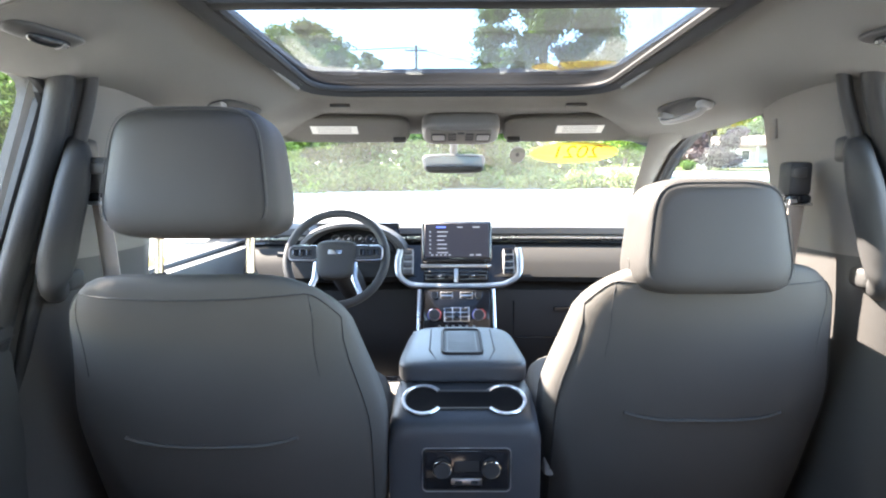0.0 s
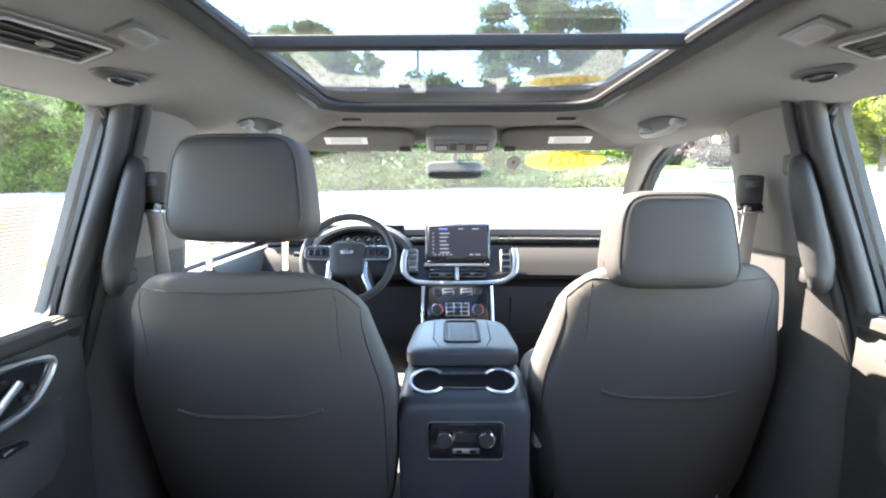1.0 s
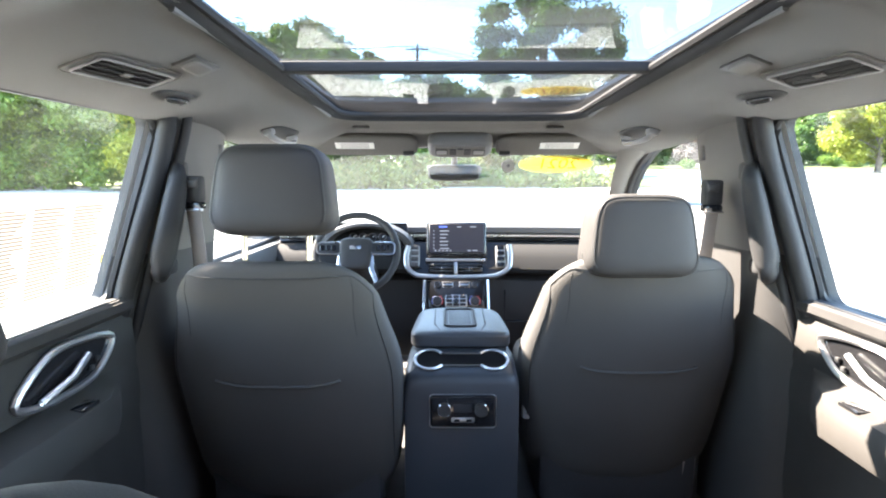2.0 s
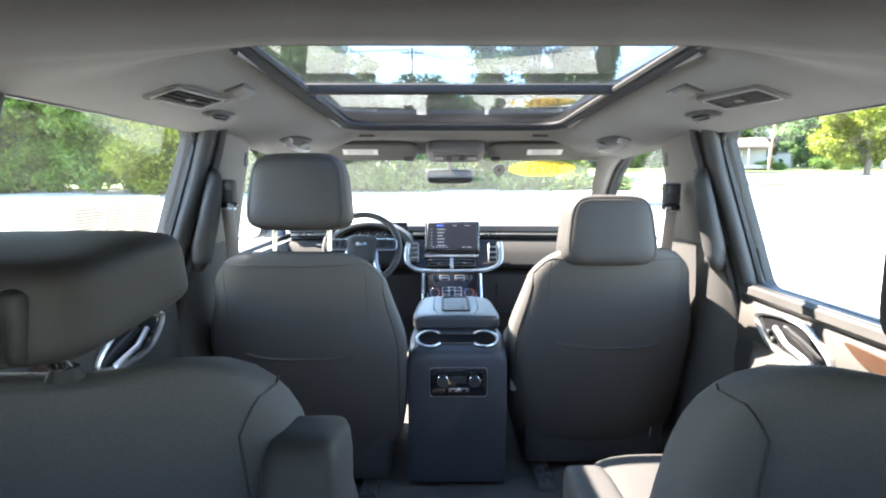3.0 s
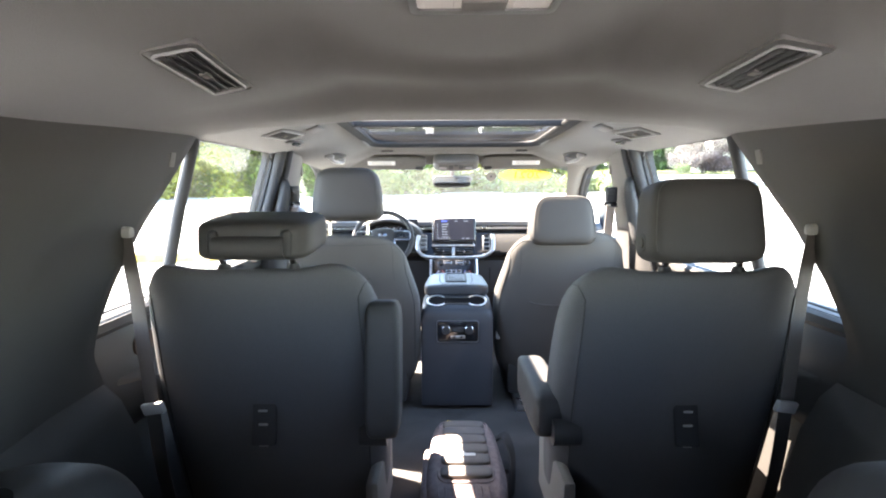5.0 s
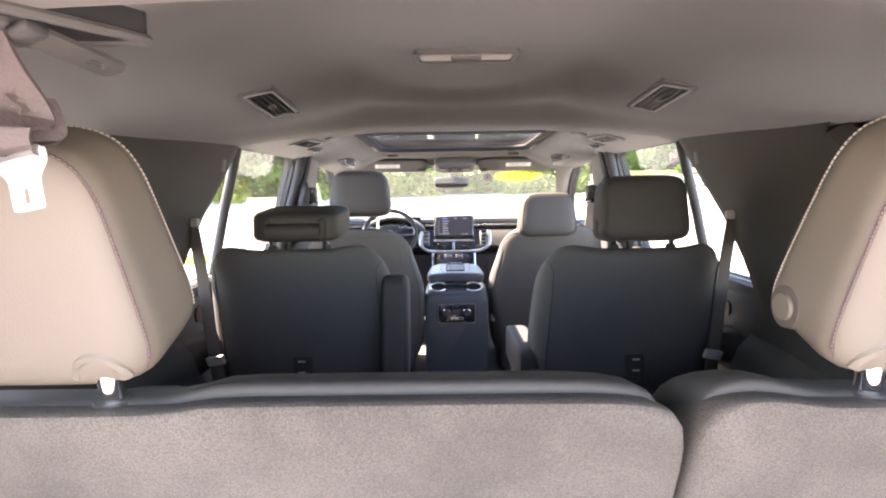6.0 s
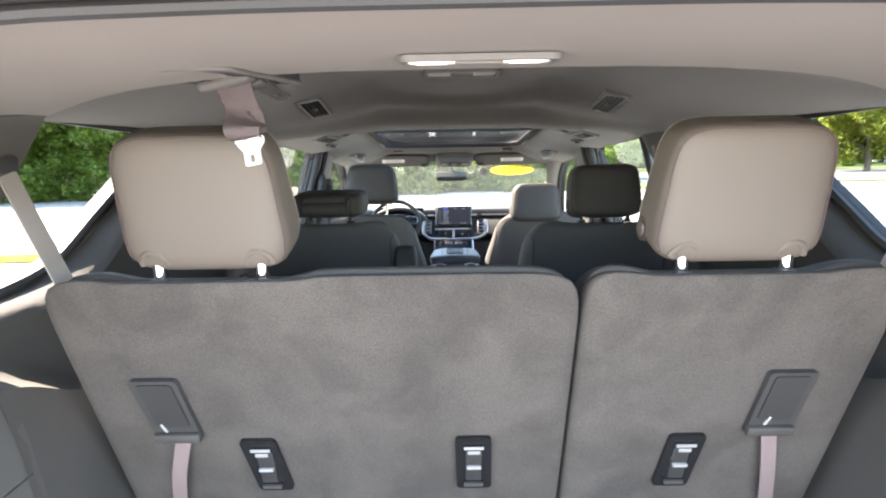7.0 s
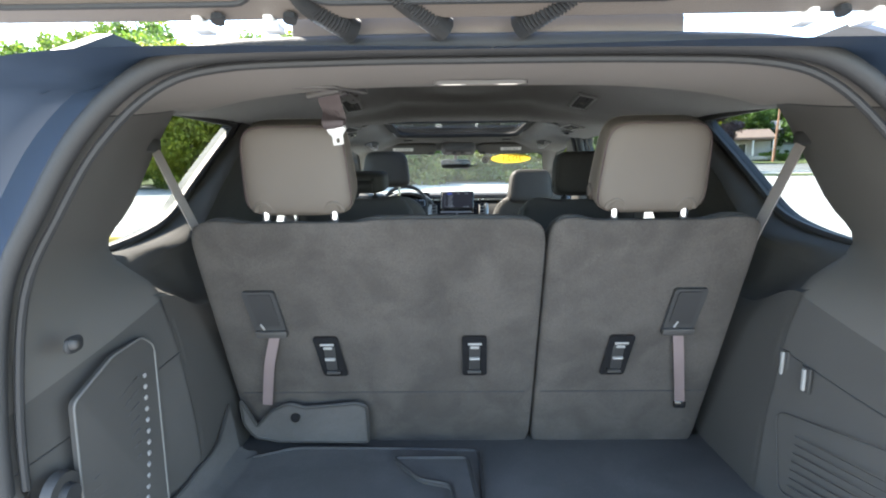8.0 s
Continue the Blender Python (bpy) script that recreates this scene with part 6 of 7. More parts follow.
def hose(pts, name):
    P = curve_points(pts, 14)
    rings = []
    for i, p in enumerate(P):
        d = (P[min(i + 1, len(P) - 1)] - P[max(i - 1, 0)]).normalized()
        sd = d.cross(Vector((0, 0, 1))).normalized()
        u = sd.cross(d)
        for off, r in ((0.0, 0.013), (0.35, 0.017)):
            q = p + d * off * 0.006
            rings.append([q + (sd * math.cos(k * math.pi / 5) + u * math.sin(k * math.pi / 5)) * r for k in range(10)])
    return part(name, loft(rings), RUBBER, gate, "ribbed black wiring hose")


hose([(-0.250, -1.50, 1.765), (-0.246, -1.46, 1.752), (-0.228, -1.42, 1.726), (-0.185, -1.378, 1.706)], "wiring_hose")
hose([(-0.170, -1.50, 1.768), (-0.148, -1.46, 1.752), (-0.108, -1.42, 1.728), (-0.065, -1.378, 1.707)], "wiring_hose")
hose([(0.165, -1.50, 1.770), (0.130, -1.46, 1.755), (0.085, -1.42, 1.730), (0.035, -1.378, 1.707)], "wiring_hose")
roof_lip = single("roof_lip", rbox((-0.006, -1.335, 1.708), (0.53, 0.05, 0.040), 0.006), GATE_TRIM, "dark roof edge above the tailgate seal", "roof edge", kind="structure")

# ---- stickers on the glass ----
def film(name, color, thin):
    """Printed film that lets daylight glow through."""
    m = material(name, color, 0.5, 0, 0, 1, 0.06, 10)
    nt = m.node_tree
    tl = nt.nodes.new("ShaderNodeBsdfTranslucent")
    tl.inputs[0].default_value = (*color, 1)
    ms = nt.nodes.new("ShaderNodeMixShader")
    ms.inputs[0].default_value = thin
    nt.links.new(nt.nodes["Principled BSDF"].outputs[0], ms.inputs[1])
    nt.links.new(tl.outputs[0], ms.inputs[2])
    nt.links.new(ms.outputs[0], nt.nodes["Material Output"].inputs[0])
    return m


stick = thing("window_sticker", "white printed price sheet stuck on the rear door glass", "sticker", at=(-0.77, 0.77, 1.45))
def on_left_glass(y, z, off):
    return (-(side_x(z) + 0.022 - off), y, z)
part("sheet", plate([(0.60, 1.345), (0.935, 1.345), (0.935, 1.545), (0.60, 1.55)], [], lambda u, v, k: on_left_glass(u, v, 0.0015 * (1 - k))), film("thin_paper", (0.80, 0.77, 0.72), 0.25), stick)
rng = random.Random(4)
for col in range(3):
    for k in range(26):
        y0 = 0.618 + col * 0.106
        ln = rng.uniform(0.06, 0.094)
        z = 1.352 + k * 0.0068
        part("print_line", plate([(y0, z), (y0 + ln, z), (y0 + ln, z + 0.0026), (y0, z + 0.0026)], [], lambda u, v, k2: on_left_glass(u, v, 0.0024 - 0.0007 * k2)), INK_PALE, stick)

YELLOW = film("yellow_film", (0.72, 0.60, 0.17), 0.6)
ORANGE = film("orange_ink", (0.50, 0.20, 0.01), 0.3)


def on_screen_glass(x, z):
    v = (z - WS_LOW[1]) / (WS_TOP[1] - WS_LOW[1])
    u = x / (0.83 - 0.155 * v)
    return ws_point(u, v)


year = thing("year_sticker", "yellow oval year sticker on the windscreen", "sticker", at=(0.47, 1.95, 1.66))
oval = [(0.44 + 0.158 * math.cos(a), 1.640 + 0.033 * math.sin(a)) for a in [2 * math.pi * k / 32 for k in range(32)]]
part("oval", plate(oval, [], lambda u, v, k: on_screen_glass(u, v) - Vector((0, 0.006 + 0.001 * k, 0))), YELLOW, year)
fc = bpy.data.curves.new("digits", 'FONT')
fc.body, fc.size, fc.align_x, fc.align_y = "2021", 0.066, 'CENTER', 'CENTER'
tmp = bpy.data.objects.new("digits", fc)
scene.collection.objects.link(tmp)
bpy.context.view_layer.update()
digits = bpy.data.meshes.new_from_object(tmp.evaluated_get(bpy.context.evaluated_depsgraph_get()))
bpy.data.objects.remove(tmp)
for v in digits.vertices:
    x, z = 0.45 - v.co.x * 1.35, 1.640 + v.co.y * 0.85
    q = on_screen_glass(x, z)
    v.co = (q.x, q.y - 0.011, q.z)
digits.materials.append(ORANGE)
dg = new("digits", digits)
dg.parent = year
dg.location = -year.location
tag = thing("round_tag", "small round grey sticker on the windscreen", "sticker", at=(0.24, 2.0, 1.64))
tg = on_screen_glass(0.235, 1.635)
part("disc", plate([(0.028 * math.cos(a), 0.028 * math.sin(a)) for a in [2 * math.pi * k / 24 for k in range(24)]], [], lambda u, v, k: (tg.x + u, tg.y - 0.008 - 0.8 * v - 0.0012 * k, tg.z + v)), GREY_PLASTIC, tag)
part("dot", plate([(0.007 * math.cos(a), 0.007 * math.sin(a)) for a in [2 * math.pi * k / 14 for k in range(14)]], [], lambda u, v, k: (tg.x + u, tg.y - 0.0105 - 0.8 * v - 0.001 * k, tg.z + v)), INK, tag)
# ---- outside ----
def ground_z(y):
    """The car park climbs gently ahead of the car."""
    return 0.042 * (y - 0.5)


def land(name, x0, y0, x1, y1, mat, label, lift=0.0, nx=8, ny=8):
    bm = bmesh.new()
    vs = [[bm.verts.new((x0 + (x1 - x0) * i / nx, y0 + (y1 - y0) * j / ny, ground_z(y0 + (y1 - y0) * j / ny) + lift)) for i in range(nx + 1)] for j in range(ny + 1)]
    for a, b in zip(vs, vs[1:]):
        for i in range(nx):
            bm.faces.new((a[i], a[i + 1], b[i + 1], b[i]))
    return single(name, bm, mat, label, name, kind="structure")


CONCRETE = speckled("pale_concrete", (0.285, 0.27, 0.245), (0.38, 0.36, 0.33), 0.9, 0.9, 0.003, 40, 10)
ASPHALT = speckled("worn_asphalt", (0.10, 0.098, 0.094), (0.15, 0.146, 0.137), 2.0, 0.95, 0.004, 30)
LAWN = speckled("lawn", (0.045, 0.07, 0.012), (0.10, 0.11, 0.025), 1.2, 1.0, 0.03, 12)
land("ground", -900, -900, 900, 900, CONCRETE, "pale sunlit concrete car park", 0, 60, 60)
land("road", 6, 37, 220, 58, ASPHALT, "worn grey asphalt road beyond the car park", 0.006)
land("lawn", 14, 58.5, 220, 135, LAWN, "mown lawn in front of the houses", 0.06)
verge = land("verge", 16, 30.8, 120, 33.2, LAWN, "narrow grass verge between car park and road", 0.05)
land("lawn", -60, 27, 13.5, 140, LAWN, "rough grass bank beyond the car park", 0.05)

YELLOW_PAINT = speckled("yellow_kerb_paint", (0.62, 0.40, 0.05), (0.45, 0.33, 0.10), 6, 0.8, 0.002, 60)
kerb = single("kerb", moved(rbox((0, 0, 0), (5.2, 0.20, 0.16), 0.03, 2), pose(-6.4, 7.6, ground_z(7.6) + 0.07, 0, 0, 4)), YELLOW_PAINT, "yellow painted concrete kerb in the car park", "kerb", kind="structure")
KERB = material("kerb_concrete", (0.42, 0.40, 0.37), 0.9, 0, 0.004, 40, 0.1, 3)
single("kerb", rbox((60, 36.0, ground_z(36) + 0.05), (108, 0.25, 0.14), 0.03), KERB, "long pale concrete kerb along the road", "kerb", kind="structure")


def leaf_material(name, a, b, thin=0.45):
    m = bpy.data.materials.new(name)
    m.use_nodes = True
    nt = m.node_tree
    geo = nt.nodes.new("ShaderNodeNewGeometry")
    mix = nt.nodes.new("ShaderNodeMixRGB")
    mix.inputs[1].default_value, mix.inputs[2].default_value = (*a, 1), (*b, 1)
    nt.links.new(geo.outputs["Random Per Island"], mix.inputs[0])
    pb = nt.nodes["Principled BSDF"]
    nt.links.new(mix.outputs[0], pb.inputs["Base Color"])
    pb.inputs["Roughness"].default_value = 0.5
    tl = nt.nodes.new("ShaderNodeBsdfTranslucent")
    nt.links.new(mix.outputs[0], tl.inputs[0])
    ms = nt.nodes.new("ShaderNodeMixShader")
    ms.inputs[0].default_value = thin
    nt.links.new(pb.outputs[0], ms.inputs[1])
    nt.links.new(tl.outputs[0], ms.inputs[2])
    nt.links.new(ms.outputs[0], nt.nodes["Material Output"].inputs[0])
    return m


GREEN = leaf_material("green_leaves", (0.065, 0.13, 0.016), (0.17, 0.25, 0.03), 0.5)
LIME = leaf_material("yellow_green_leaves", (0.13, 0.17, 0.012), (0.26, 0.275, 0.025), 0.5)
DEEP = leaf_material("deep_green_leaves", (0.045, 0.095, 0.016), (0.10, 0.175, 0.03), 0.5)
PURPLE = leaf_material("purple_leaves", (0.04, 0.022, 0.026), (0.08, 0.05, 0.05), 0.3)
WEED = leaf_material("weed_leaves", (0.08, 0.12, 0.02), (0.17, 0.19, 0.05))
BARK = material("bark", (0.12, 0.095, 0.075), 0.9, 0, 0.02, 14, 0.3, 5)


def leaf_cloud(name, clumps, count, size, mat, parent=None, seed=1, upright=0.0, **tags):
    """Leaves strewn over clumps (x, y, z, rx, ry, rz); uneven outlines with gaps."""
    rng = np.random.default_rng(seed)
    arr = np.array(clumps)
    vol = (arr[:, 3] * arr[:, 4] * arr[:, 5]) ** 0.67
    C = arr[rng.choice(len(clumps), count, p=vol / vol.sum())]
    d = rng.normal(size=(count, 3))
    d /= np.linalg.norm(d, axis=1)[:, None]
    rad = rng.random(count)[:, None] ** 0.45 * (0.75 + 0.45 * rng.random((count, 1)) ** 2)
    pos = C[:, :3] + d * C[:, 3:] * rad
    n = d * 0.8 + rng.normal(size=(count, 3)) * 0.6 + np.array((0, 0, 0.35))
    n /= np.linalg.norm(n, axis=1)[:, None]
    a = np.cross(n, rng.normal(size=(count, 3)))
    a[:, 2] += upright
    a /= np.linalg.norm(a, axis=1)[:, None]
    b = np.cross(n, a)
    s = size * (0.5 + rng.random((count, 1)))
    quad = np.stack([pos - a * s, pos + b * s * 0.5 + n * s * 0.12, pos + a * s, pos - b * s * 0.5 + n * s * 0.12], axis=1).reshape(-1, 3)
    me = bpy.data.meshes.new(name)
    me.from_pydata(quad.tolist(), [], np.arange(count * 4).reshape(-1, 4).tolist())
    me.materials.append(mat)
    ob = new(name, me)
    if parent:
        ob.parent = parent
        ob.location = -parent.location
    return tagged(ob, **tags)


def tree(x, y, height, width, mat, label, seed, leaves=6000, size=0.2, trunk=0.22, low=0.25, group="", clump=0.17, fill=1.0):
    rng = random.Random(seed)
    g = ground_z(y)
    t = thing("tree", label, "tree", group, at=(x, y, g))
    stem = curve_points([(x, y, g - 0.2), (x + 0.02 * height, y, g + height * 0.3), (x - 0.02 * height, y, g + height * 0.6), (x + rng.uniform(-0.3, 0.3), y, g + height * 0.88)], 4)
    rings = []
    for i, p in enumerate(stem):
        r = trunk * (1.15 - 0.95 * i / (len(stem) - 1))
        rings.append([p + Vector((math.cos(k * math.pi / 4) * r, math.sin(k * math.pi / 4) * r, 0)) for k in range(8)])
    limbs = [loft(rings)]
    clumps = []
    n = int((22 + width * 2) * fill)
    for k in range(n):
        a = rng.uniform(0, 6.28)
        hh = low + (1 - low) * (k + rng.random()) / n
        prof = math.sin(math.pi * (0.16 + 0.78 * (hh - low) / (1 - low))) ** 0.6
        rr = width / 2 * prof * rng.uniform(0.25, 0.92)
        c = Vector((x + rr * math.cos(a), y + rr * math.sin(a), g + height * hh * 0.94))
        s = width * clump * rng.uniform(0.55, 1.15)
        clumps.append((c.x, c.y, c.z, s, s, s * rng.uniform(0.55, 0.85)))
        if k % 2 == 0:
            b = Vector((x, y, g + height * max(0.12, hh * 0.6)))
            mid = (b + c) / 2 + Vector((0, 0, 0.04 * height))
            limbs.append(loft([[q + Vector((math.cos(j * 1.257) * r, math.sin(j * 1.257) * r, 0.3 * r * math.sin(j * 1.257))) for j in range(5)] for q, r in ((b, trunk * 0.4), (mid, trunk * 0.26), (c, trunk * 0.08))]))
    part("trunk", join(*limbs), BARK, t)
    leaf_cloud("crown", clumps, leaves, size, mat, t, seed)
    return t


def hedge(name, x0, y0, x1, y1, height, deep, mat, label, seed, count, size=0.14, ragged=0.35, category="hedge"):
    rng = random.Random(seed)
    ln = math.hypot(x1 - x0, y1 - y0)
    clumps = []
    for i in range(int(ln * height * 2.2)):
        t = rng.random()
        x, y = x0 + (x1 - x0) * t, y0 + (y1 - y0) * t + rng.uniform(-deep, deep) / 2
        top = height * (1 - ragged * (0.5 + 0.5 * math.sin(t * ln * 0.55 + seed) * math.cos(t * ln * 0.21)))
        h = top * rng.random() ** 0.8
        s = rng.uniform(0.5, 1.15)
        clumps.append((x, y, ground_z(y) + h, s, s, s * rng.uniform(0.6, 0.95)))
    return leaf_cloud(name, clumps, count, size, mat, None, seed, label=label, category=category, kind="stuff")


hedge("hedge", -44, 23.5, -6, 25.5, 8.2, 2.5, GREEN, "tall dense green hedge along the car park", 3, 230000, 0.11, 0.28)
hedge("hedge", -44, 26.0, -5, 27.5, 8.0, 2.0, DEEP, "darker shrubs behind the tall hedge", 8, 50000, 0.18, 0.25)
hedge("shrubs", -13.8, 22.8, -9.5, 23.4, 6.4, 1.2, LIME, "yellow green sunlit shrubs in front of the hedge", 4, 26000, 0.09, 0.25, "shrub")
hedge("bushes", -10, 27.5, 4, 29.5, 6.2, 3, DEEP, "wild green bushes along the far edge of the car park", 5, 60000, 0.15, 0.2, "bush")
hedge("bushes", 2, 31.5, 9, 33, 3.0, 2, WEED, "pale tall weeds and brush beyond the car park", 6, 16000, 0.12, 0.5, "bush")
hedge("weeds", -14, 24.6, 9.5, 27.4, 0.9, 1.2, WEED, "rough pale grass and weeds at the edge of the concrete", 7, 16000, 0.10, 0.5, "weeds")
hedge("bushes", 8, 84, 58, 88, 8.0, 4, DEEP, "dark green shrubs far beyond the lawn", 9, 40000, 0.30, 0.4, "bush")
hedge("woods", -90, 98, 190, 106, 15, 8, DEEP, "distant dark green trees behind the houses", 10, 110000, 0.6, 0.35, "woods")

tree(7.6, 42, 15.2, 13.5, GREEN, "large airy green tree behind the bushes", 11, 42000, 0.18, 0.34, 0.22, "", 0.13)
tree(12.0, 44, 11.5, 7.0, GREEN, "green tree beside a larger one", 14, 9000, 0.19, 0.22, 0.3, "", 0.15)
tree(-9.2, 34, 10.2, 7.0, LIME, "yellow green tree beyond the hedge", 12, 30000, 0.15, 0.22, 0.25, "", 0.14)
tree(-5.4, 36, 9.0, 4.6, LIME, "slim yellow green tree beyond the hedge", 13, 16000, 0.15, 0.18, 0.3, "", 0.16)
tree(30.6, 62, 7.0, 7.6, PURPLE, "round purple-leaved tree on the lawn", 15, 32000, 0.16, 0.22, 0.12, "", 0.16)
tree(41.5, 51, 9.0, 11.5, LIME, "bright yellow green tree beside the road", 16, 34000, 0.17, 0.26, 0.2, "", 0.14)
tree(52, 54, 9.5, 9.0, LIME, "leafy yellow green tree beside the road", 21, 18000, 0.18, 0.22, 0.2, "", 0.15)
tree(56.5, 80, 10.5, 10, DEEP, "dark green maple behind the houses", 17, 14000, 0.28, 0.4, 0.15, "", 0.16)
tree(44.0, 86, 13, 10, LIME, "tall green tree behind the porch house", 18, 16000, 0.26, 0.35, 0.2, "", 0.16)
tree(66, 78, 11, 11, GREEN, "broad green tree on the lawn", 19, 16000, 0.24, 0.3, 0.2, "", 0.16)
tree(38, 93, 15, 14, DEEP, "tall dark green tree behind the porch house", 25, 22000, 0.32, 0.4, 0.1, "", 0.17)
tree(50, 97, 15, 15, DEEP, "tall dark green tree behind the white house", 26, 22000, 0.32, 0.4, 0.1, "", 0.17)
tree(63, 96, 14, 14, GREEN, "tall green tree behind the gardens", 27, 20000, 0.32, 0.4, 0.1, "", 0.17)
tree(23.5, 70, 10, 9, GREEN, "broad green tree beyond the lawn", 24, 16000, 0.22, 0.3, 0.15, "", 0.16)
tree(-24, 40, 12, 9, GREEN, "tall green tree behind the hedge", 22, 10000, 0.24, 0.3, 0.3, "", 0.16)

for x, y, w, h in ((27.5, 60.5, 2.0, 1.3), (42.6, 69, 2.6, 1.7), (44.6, 69.5, 1.8, 1.2), (49.0, 68, 2.6, 1.9), (54.0, 70, 3.0, 2.0)):
    g = ground_z(y)
    rng2 = random.Random(int(x * 10))
    leaf_cloud("shrub", [(x + rng2.uniform(-w, w) * 0.35, y + rng2.uniform(-0.5, 0.5), g + h * rng2.uniform(0.3, 0.65), w * 0.32, w * 0.3, h * 0.38) for _ in range(7)], 2600, 0.10, DEEP if x < 30 else GREEN, None, int(x), label="rounded green garden shrub on the lawn", category="shrub", group="garden shrubs")

# utility poles and wires
POLE = material("weathered_pole", (0.16, 0.12, 0.09), 0.9, 0, 0.006, 40, 0.25, 4)


def utility_pole(x, y, top, lean=0.0, mat=POLE, label="weathered wooden utility pole with a cross arm"):
    g = ground_z(y)
    t = thing("utility_pole", label, "utility pole", "utility poles", at=(x, y, g))
    part("shaft", rod((x, y, g - 0.3), (x + lean, y, top), 0.16, 0.11, 12), mat, t)
    part("cross_arm", rbox((x + lean, y - 0.12, top - 0.5), (2.0, 0.10, 0.12), 0.01), mat, t)
    for k in (-0.9, -0.35, 0.35, 0.9):
        part("insulator", rod((x + lean + k, y - 0.12, top - 0.44), (x + lean + k, y - 0.12, top - 0.24), 0.05, 0.035, 10), GREY_PLASTIC, t)
    part("brace", rod((x + lean - 0.5, y - 0.12, top - 0.55), (x + lean, y - 0.12, top - 1.1), 0.03, n=6), mat, t)
    part("brace", rod((x + lean + 0.5, y - 0.12, top - 0.55), (x + lean, y - 0.12, top - 1.1), 0.03, n=6), mat, t)
    return t


utility_pole(-2.55, 47, 13.1)
RED_POLE = material("reddish_pole", (0.30, 0.15, 0.09), 0.9, 0, 0.006, 40, 0.2, 4)
utility_pole(41.5, 66.5, 10.9, 0.5, RED_POLE, "reddish wooden utility pole beside the road")
utility_pole(-44, 40, 14.0)
WIRE = material("wire", (0.06, 0.06, 0.065), 0.5)
for k in (-0.9, -0.35, 0.9):
    a, b = Vector((-2.55 + k, 46.9, 12.9)), Vector((-44 + k, 39.9, 13.8))
    pts = [a.lerp(b, t / 12) - Vector((0, 0, 1.4 * math.sin(math.pi * t / 12))) for t in range(13)]
    single("power_line", tube(pts, 0.022, 5), WIRE, "thin dark overhead power line", "wire", "power lines")
    b = Vector((42 + k, 66.4, 10.4))
    pts = [a.lerp(b, t / 12) - Vector((0, 0, 1.2 * math.sin(math.pi * t / 12))) for t in range(13)]
    single("power_line", tube(pts, 0.022, 5), WIRE, "thin dark overhead power line", "wire", "power lines")
single("guy_wire", tube([(-2.4, 47, 12.3), (4.5, 44, ground_z(44))], 0.02, 5), WIRE, "slanting guy wire of the utility pole", "wire", "power lines")

# houses
SIDING = material("white_siding", (0.36, 0.345, 0.32), 0.7, 0, 0.004, 20, 0.05, 2)
ROOF = material("brown_shingles", (0.16, 0.11, 0.085), 0.9, 0, 0.01, 18, 0.2, 3)
ROOF_G = material("grey_shingles", (0.22, 0.22, 0.225), 0.9, 0, 0.01, 18, 0.15, 3)
DARKWIN = material("dark_window", (0.03, 0.035, 0.04), 0.1, 0, 0, 1, 0.1, 2)


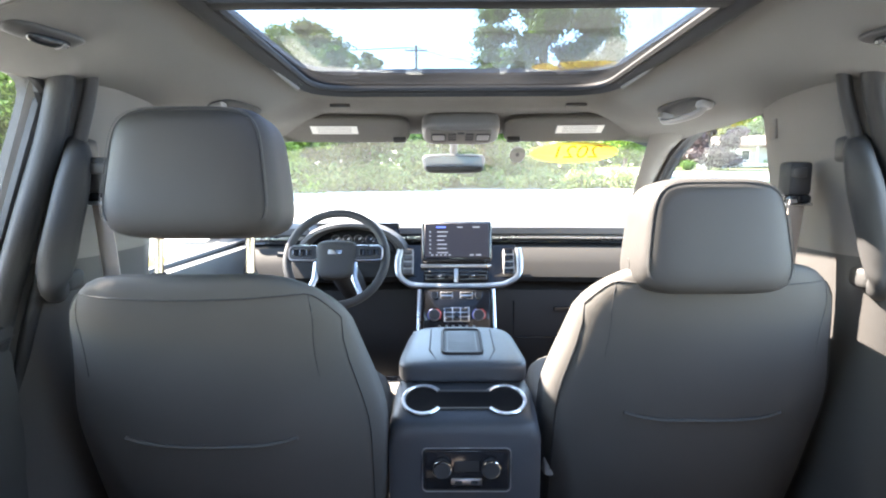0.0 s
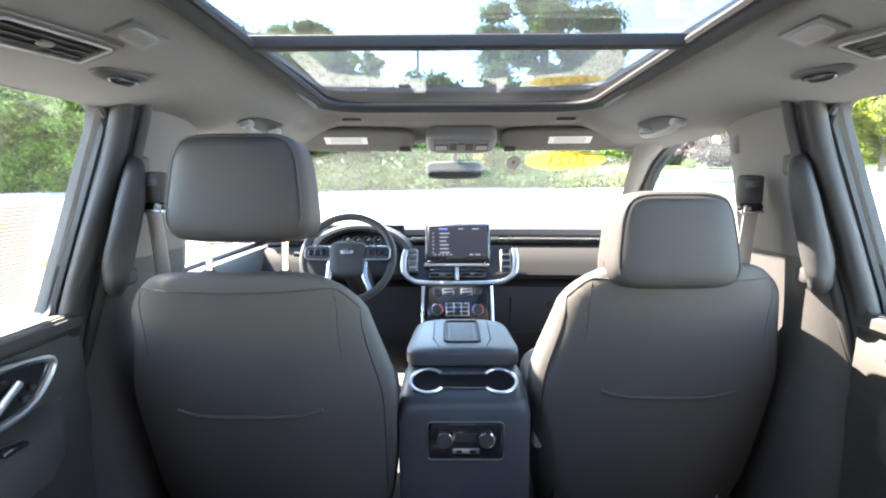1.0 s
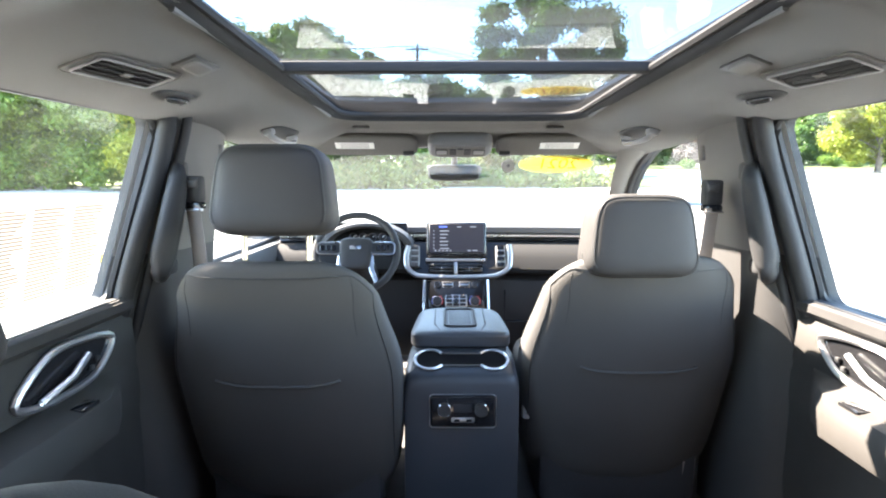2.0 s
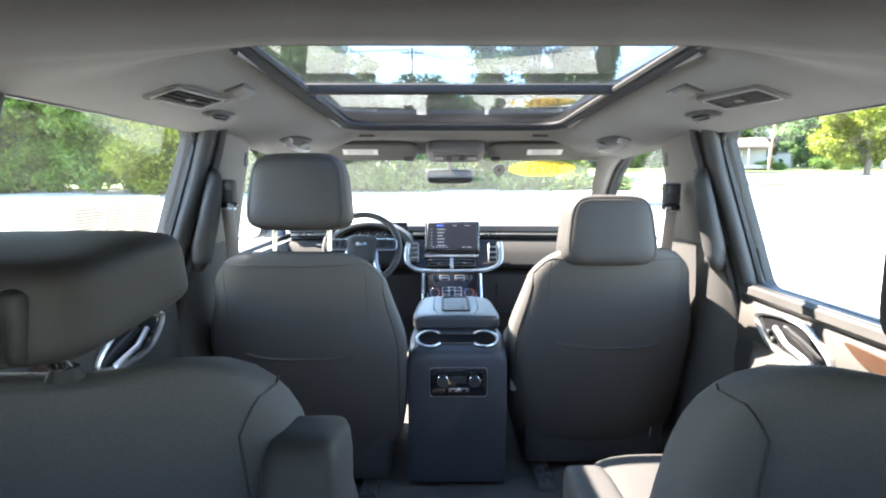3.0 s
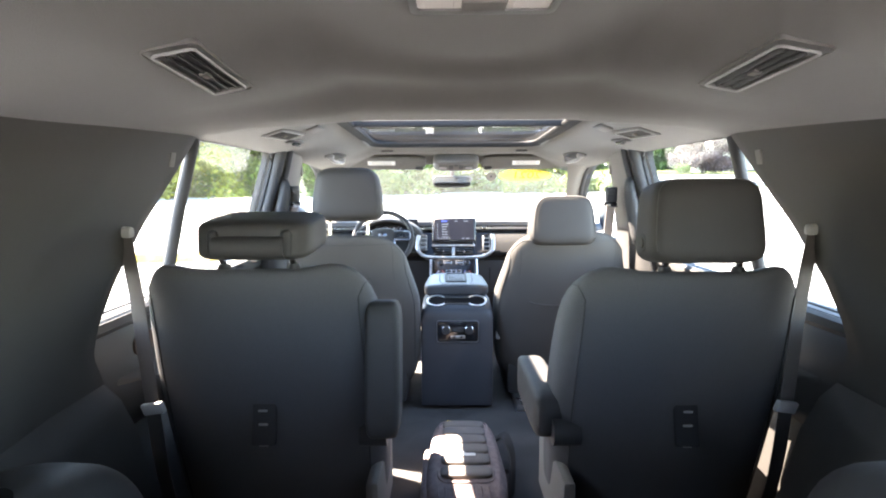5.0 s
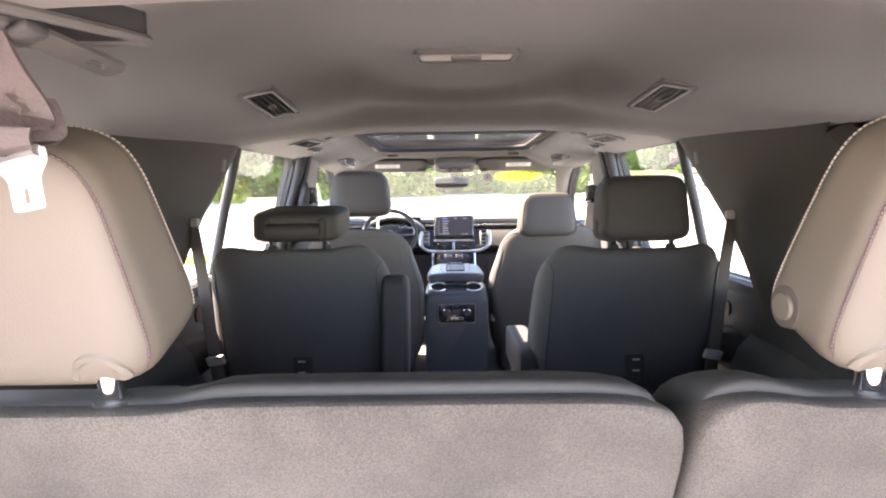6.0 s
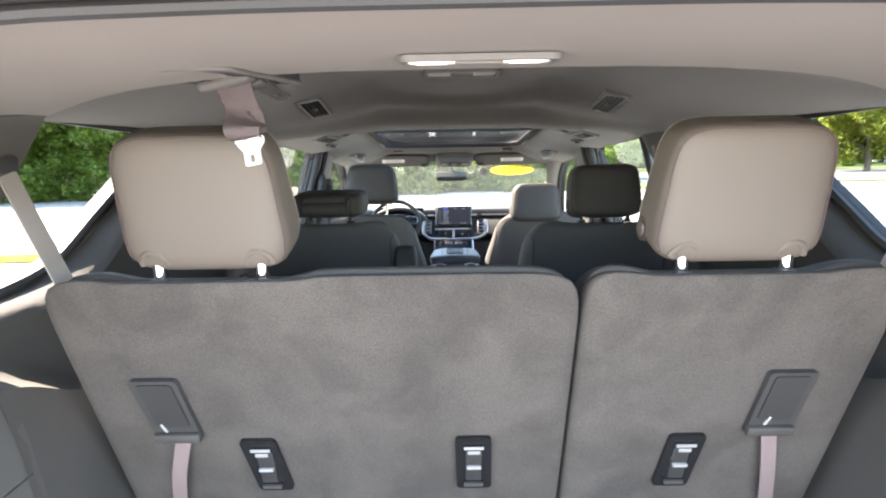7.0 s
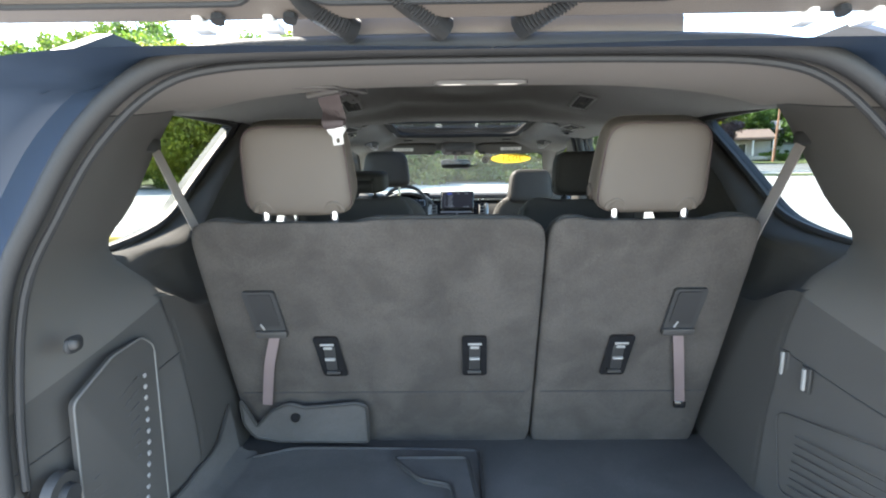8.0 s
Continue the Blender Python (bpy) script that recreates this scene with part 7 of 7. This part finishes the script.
def house(x, y, w, d, h, wall_mat, roof_mat, label, windows, turn=0.0, porch=False, rise=1.5, garage=None):
    g = ground_z(y)
    t = thing("house", label, "house", "houses", at=(x, y, g))
    m = pose(x, y, g, 0, 0, turn)
    part("wall", moved(rbox((0, 0, h / 2 - 0.3), (w, d, h + 0.6), 0.02), m), wall_mat, t)
    e = 0.5
    pts = [(-w / 2 - e, -d / 2 - e, h), (w / 2 + e, -d / 2 - e, h), (w / 2 + e, d / 2 + e, h), (-w / 2 - e, d / 2 + e, h)]
    bm = bmesh.new()
    low = [bm.verts.new(p) for p in pts]
    up = [bm.verts.new((p[0], p[1], h + 0.16)) for p in pts]
    r0, r1 = bm.verts.new((-w / 2 - e, 0, h + rise)), bm.verts.new((w / 2 + e, 0, h + rise))
    bm.faces.new(low[::-1])
    for i in range(4):
        j = (i + 1) % 4
        bm.faces.new((low[i], low[j], up[j], up[i]))
    bm.faces.new((up[0], up[1], r1, r0))
    bm.faces.new((up[2], up[3], r0, r1))
    bm.faces.new((up[1], up[2], r1))
    bm.faces.new((up[3], up[0], r0))
    part("roof", moved(bm, m), roof_mat, t, smooth=False)
    for wx, wz, ww, wh in windows:
        fr = part("window", moved(rbox((wx, -d / 2 - 0.03, wz), (ww + 0.2, 0.08, wh + 0.2), 0.01), m), WHITE, t)
        part("pane", moved(rbox((wx, -d / 2 - 0.07, wz), (ww, 0.04, wh), 0.005, 1), m), DARKWIN, fr)
    if porch:
        part("porch_roof", moved(rbox((w * 0.22, -d / 2 - 1.0, h - 0.15), (w * 0.56, 2.2, 0.22), 0.02), m), roof_mat, t)
        part("porch_floor", moved(rbox((w * 0.22, -d / 2 - 1.0, 0.25), (w * 0.56, 2.2, 0.5), 0.02), m), SIDING, t)
        for k in range(3):
            part("porch_post", moved(rbox((-0.04 * w + w * 0.26 * k, -d / 2 - 1.95, h / 2), (0.16, 0.16, h - 0.3), 0.01), m), WHITE, t)
    if garage:
        part("garage_door", moved(rbox((garage, -d / 2 - 0.04, 1.1), (2.8, 0.08, 2.2), 0.01), m), WHITE, t)
    return t


house(40.2, 75, 9.0, 7.0, 2.9, SIDING, ROOF, "white single-storey house with a front porch and brown roof", [(-2.4, 1.6, 1.4, 1.3), (1.0, 1.6, 0.9, 1.2)], -18, True)
house(55.0, 90.0, 7.5, 7.0, 4.6, SIDING, ROOF_G, "white two-storey house with a garage", [(-2.6, 3.9, 1.1, 1.3), (0.2, 3.9, 1.1, 1.3), (2.8, 3.9, 1.1, 1.3), (-2.6, 1.4, 1.2, 1.3)], -24, False, 1.8, 2.0)
house(-27, 45, 10, 8, 4.4, material("brick_red_wall", (0.30, 0.15, 0.11), 0.85, 0, 0.005, 25, 0.15, 3), ROOF, "brick house mostly hidden behind the hedge", [(-2, 2.6, 1.2, 1.3), (2, 2.6, 1.2, 1.3)], 6)
house(66, 72, 8, 6, 3.0, SIDING, ROOF, "small pale house among garden trees", [(-1.6, 1.6, 1.2, 1.3), (1.6, 1.6, 1.2, 1.3)], -30)
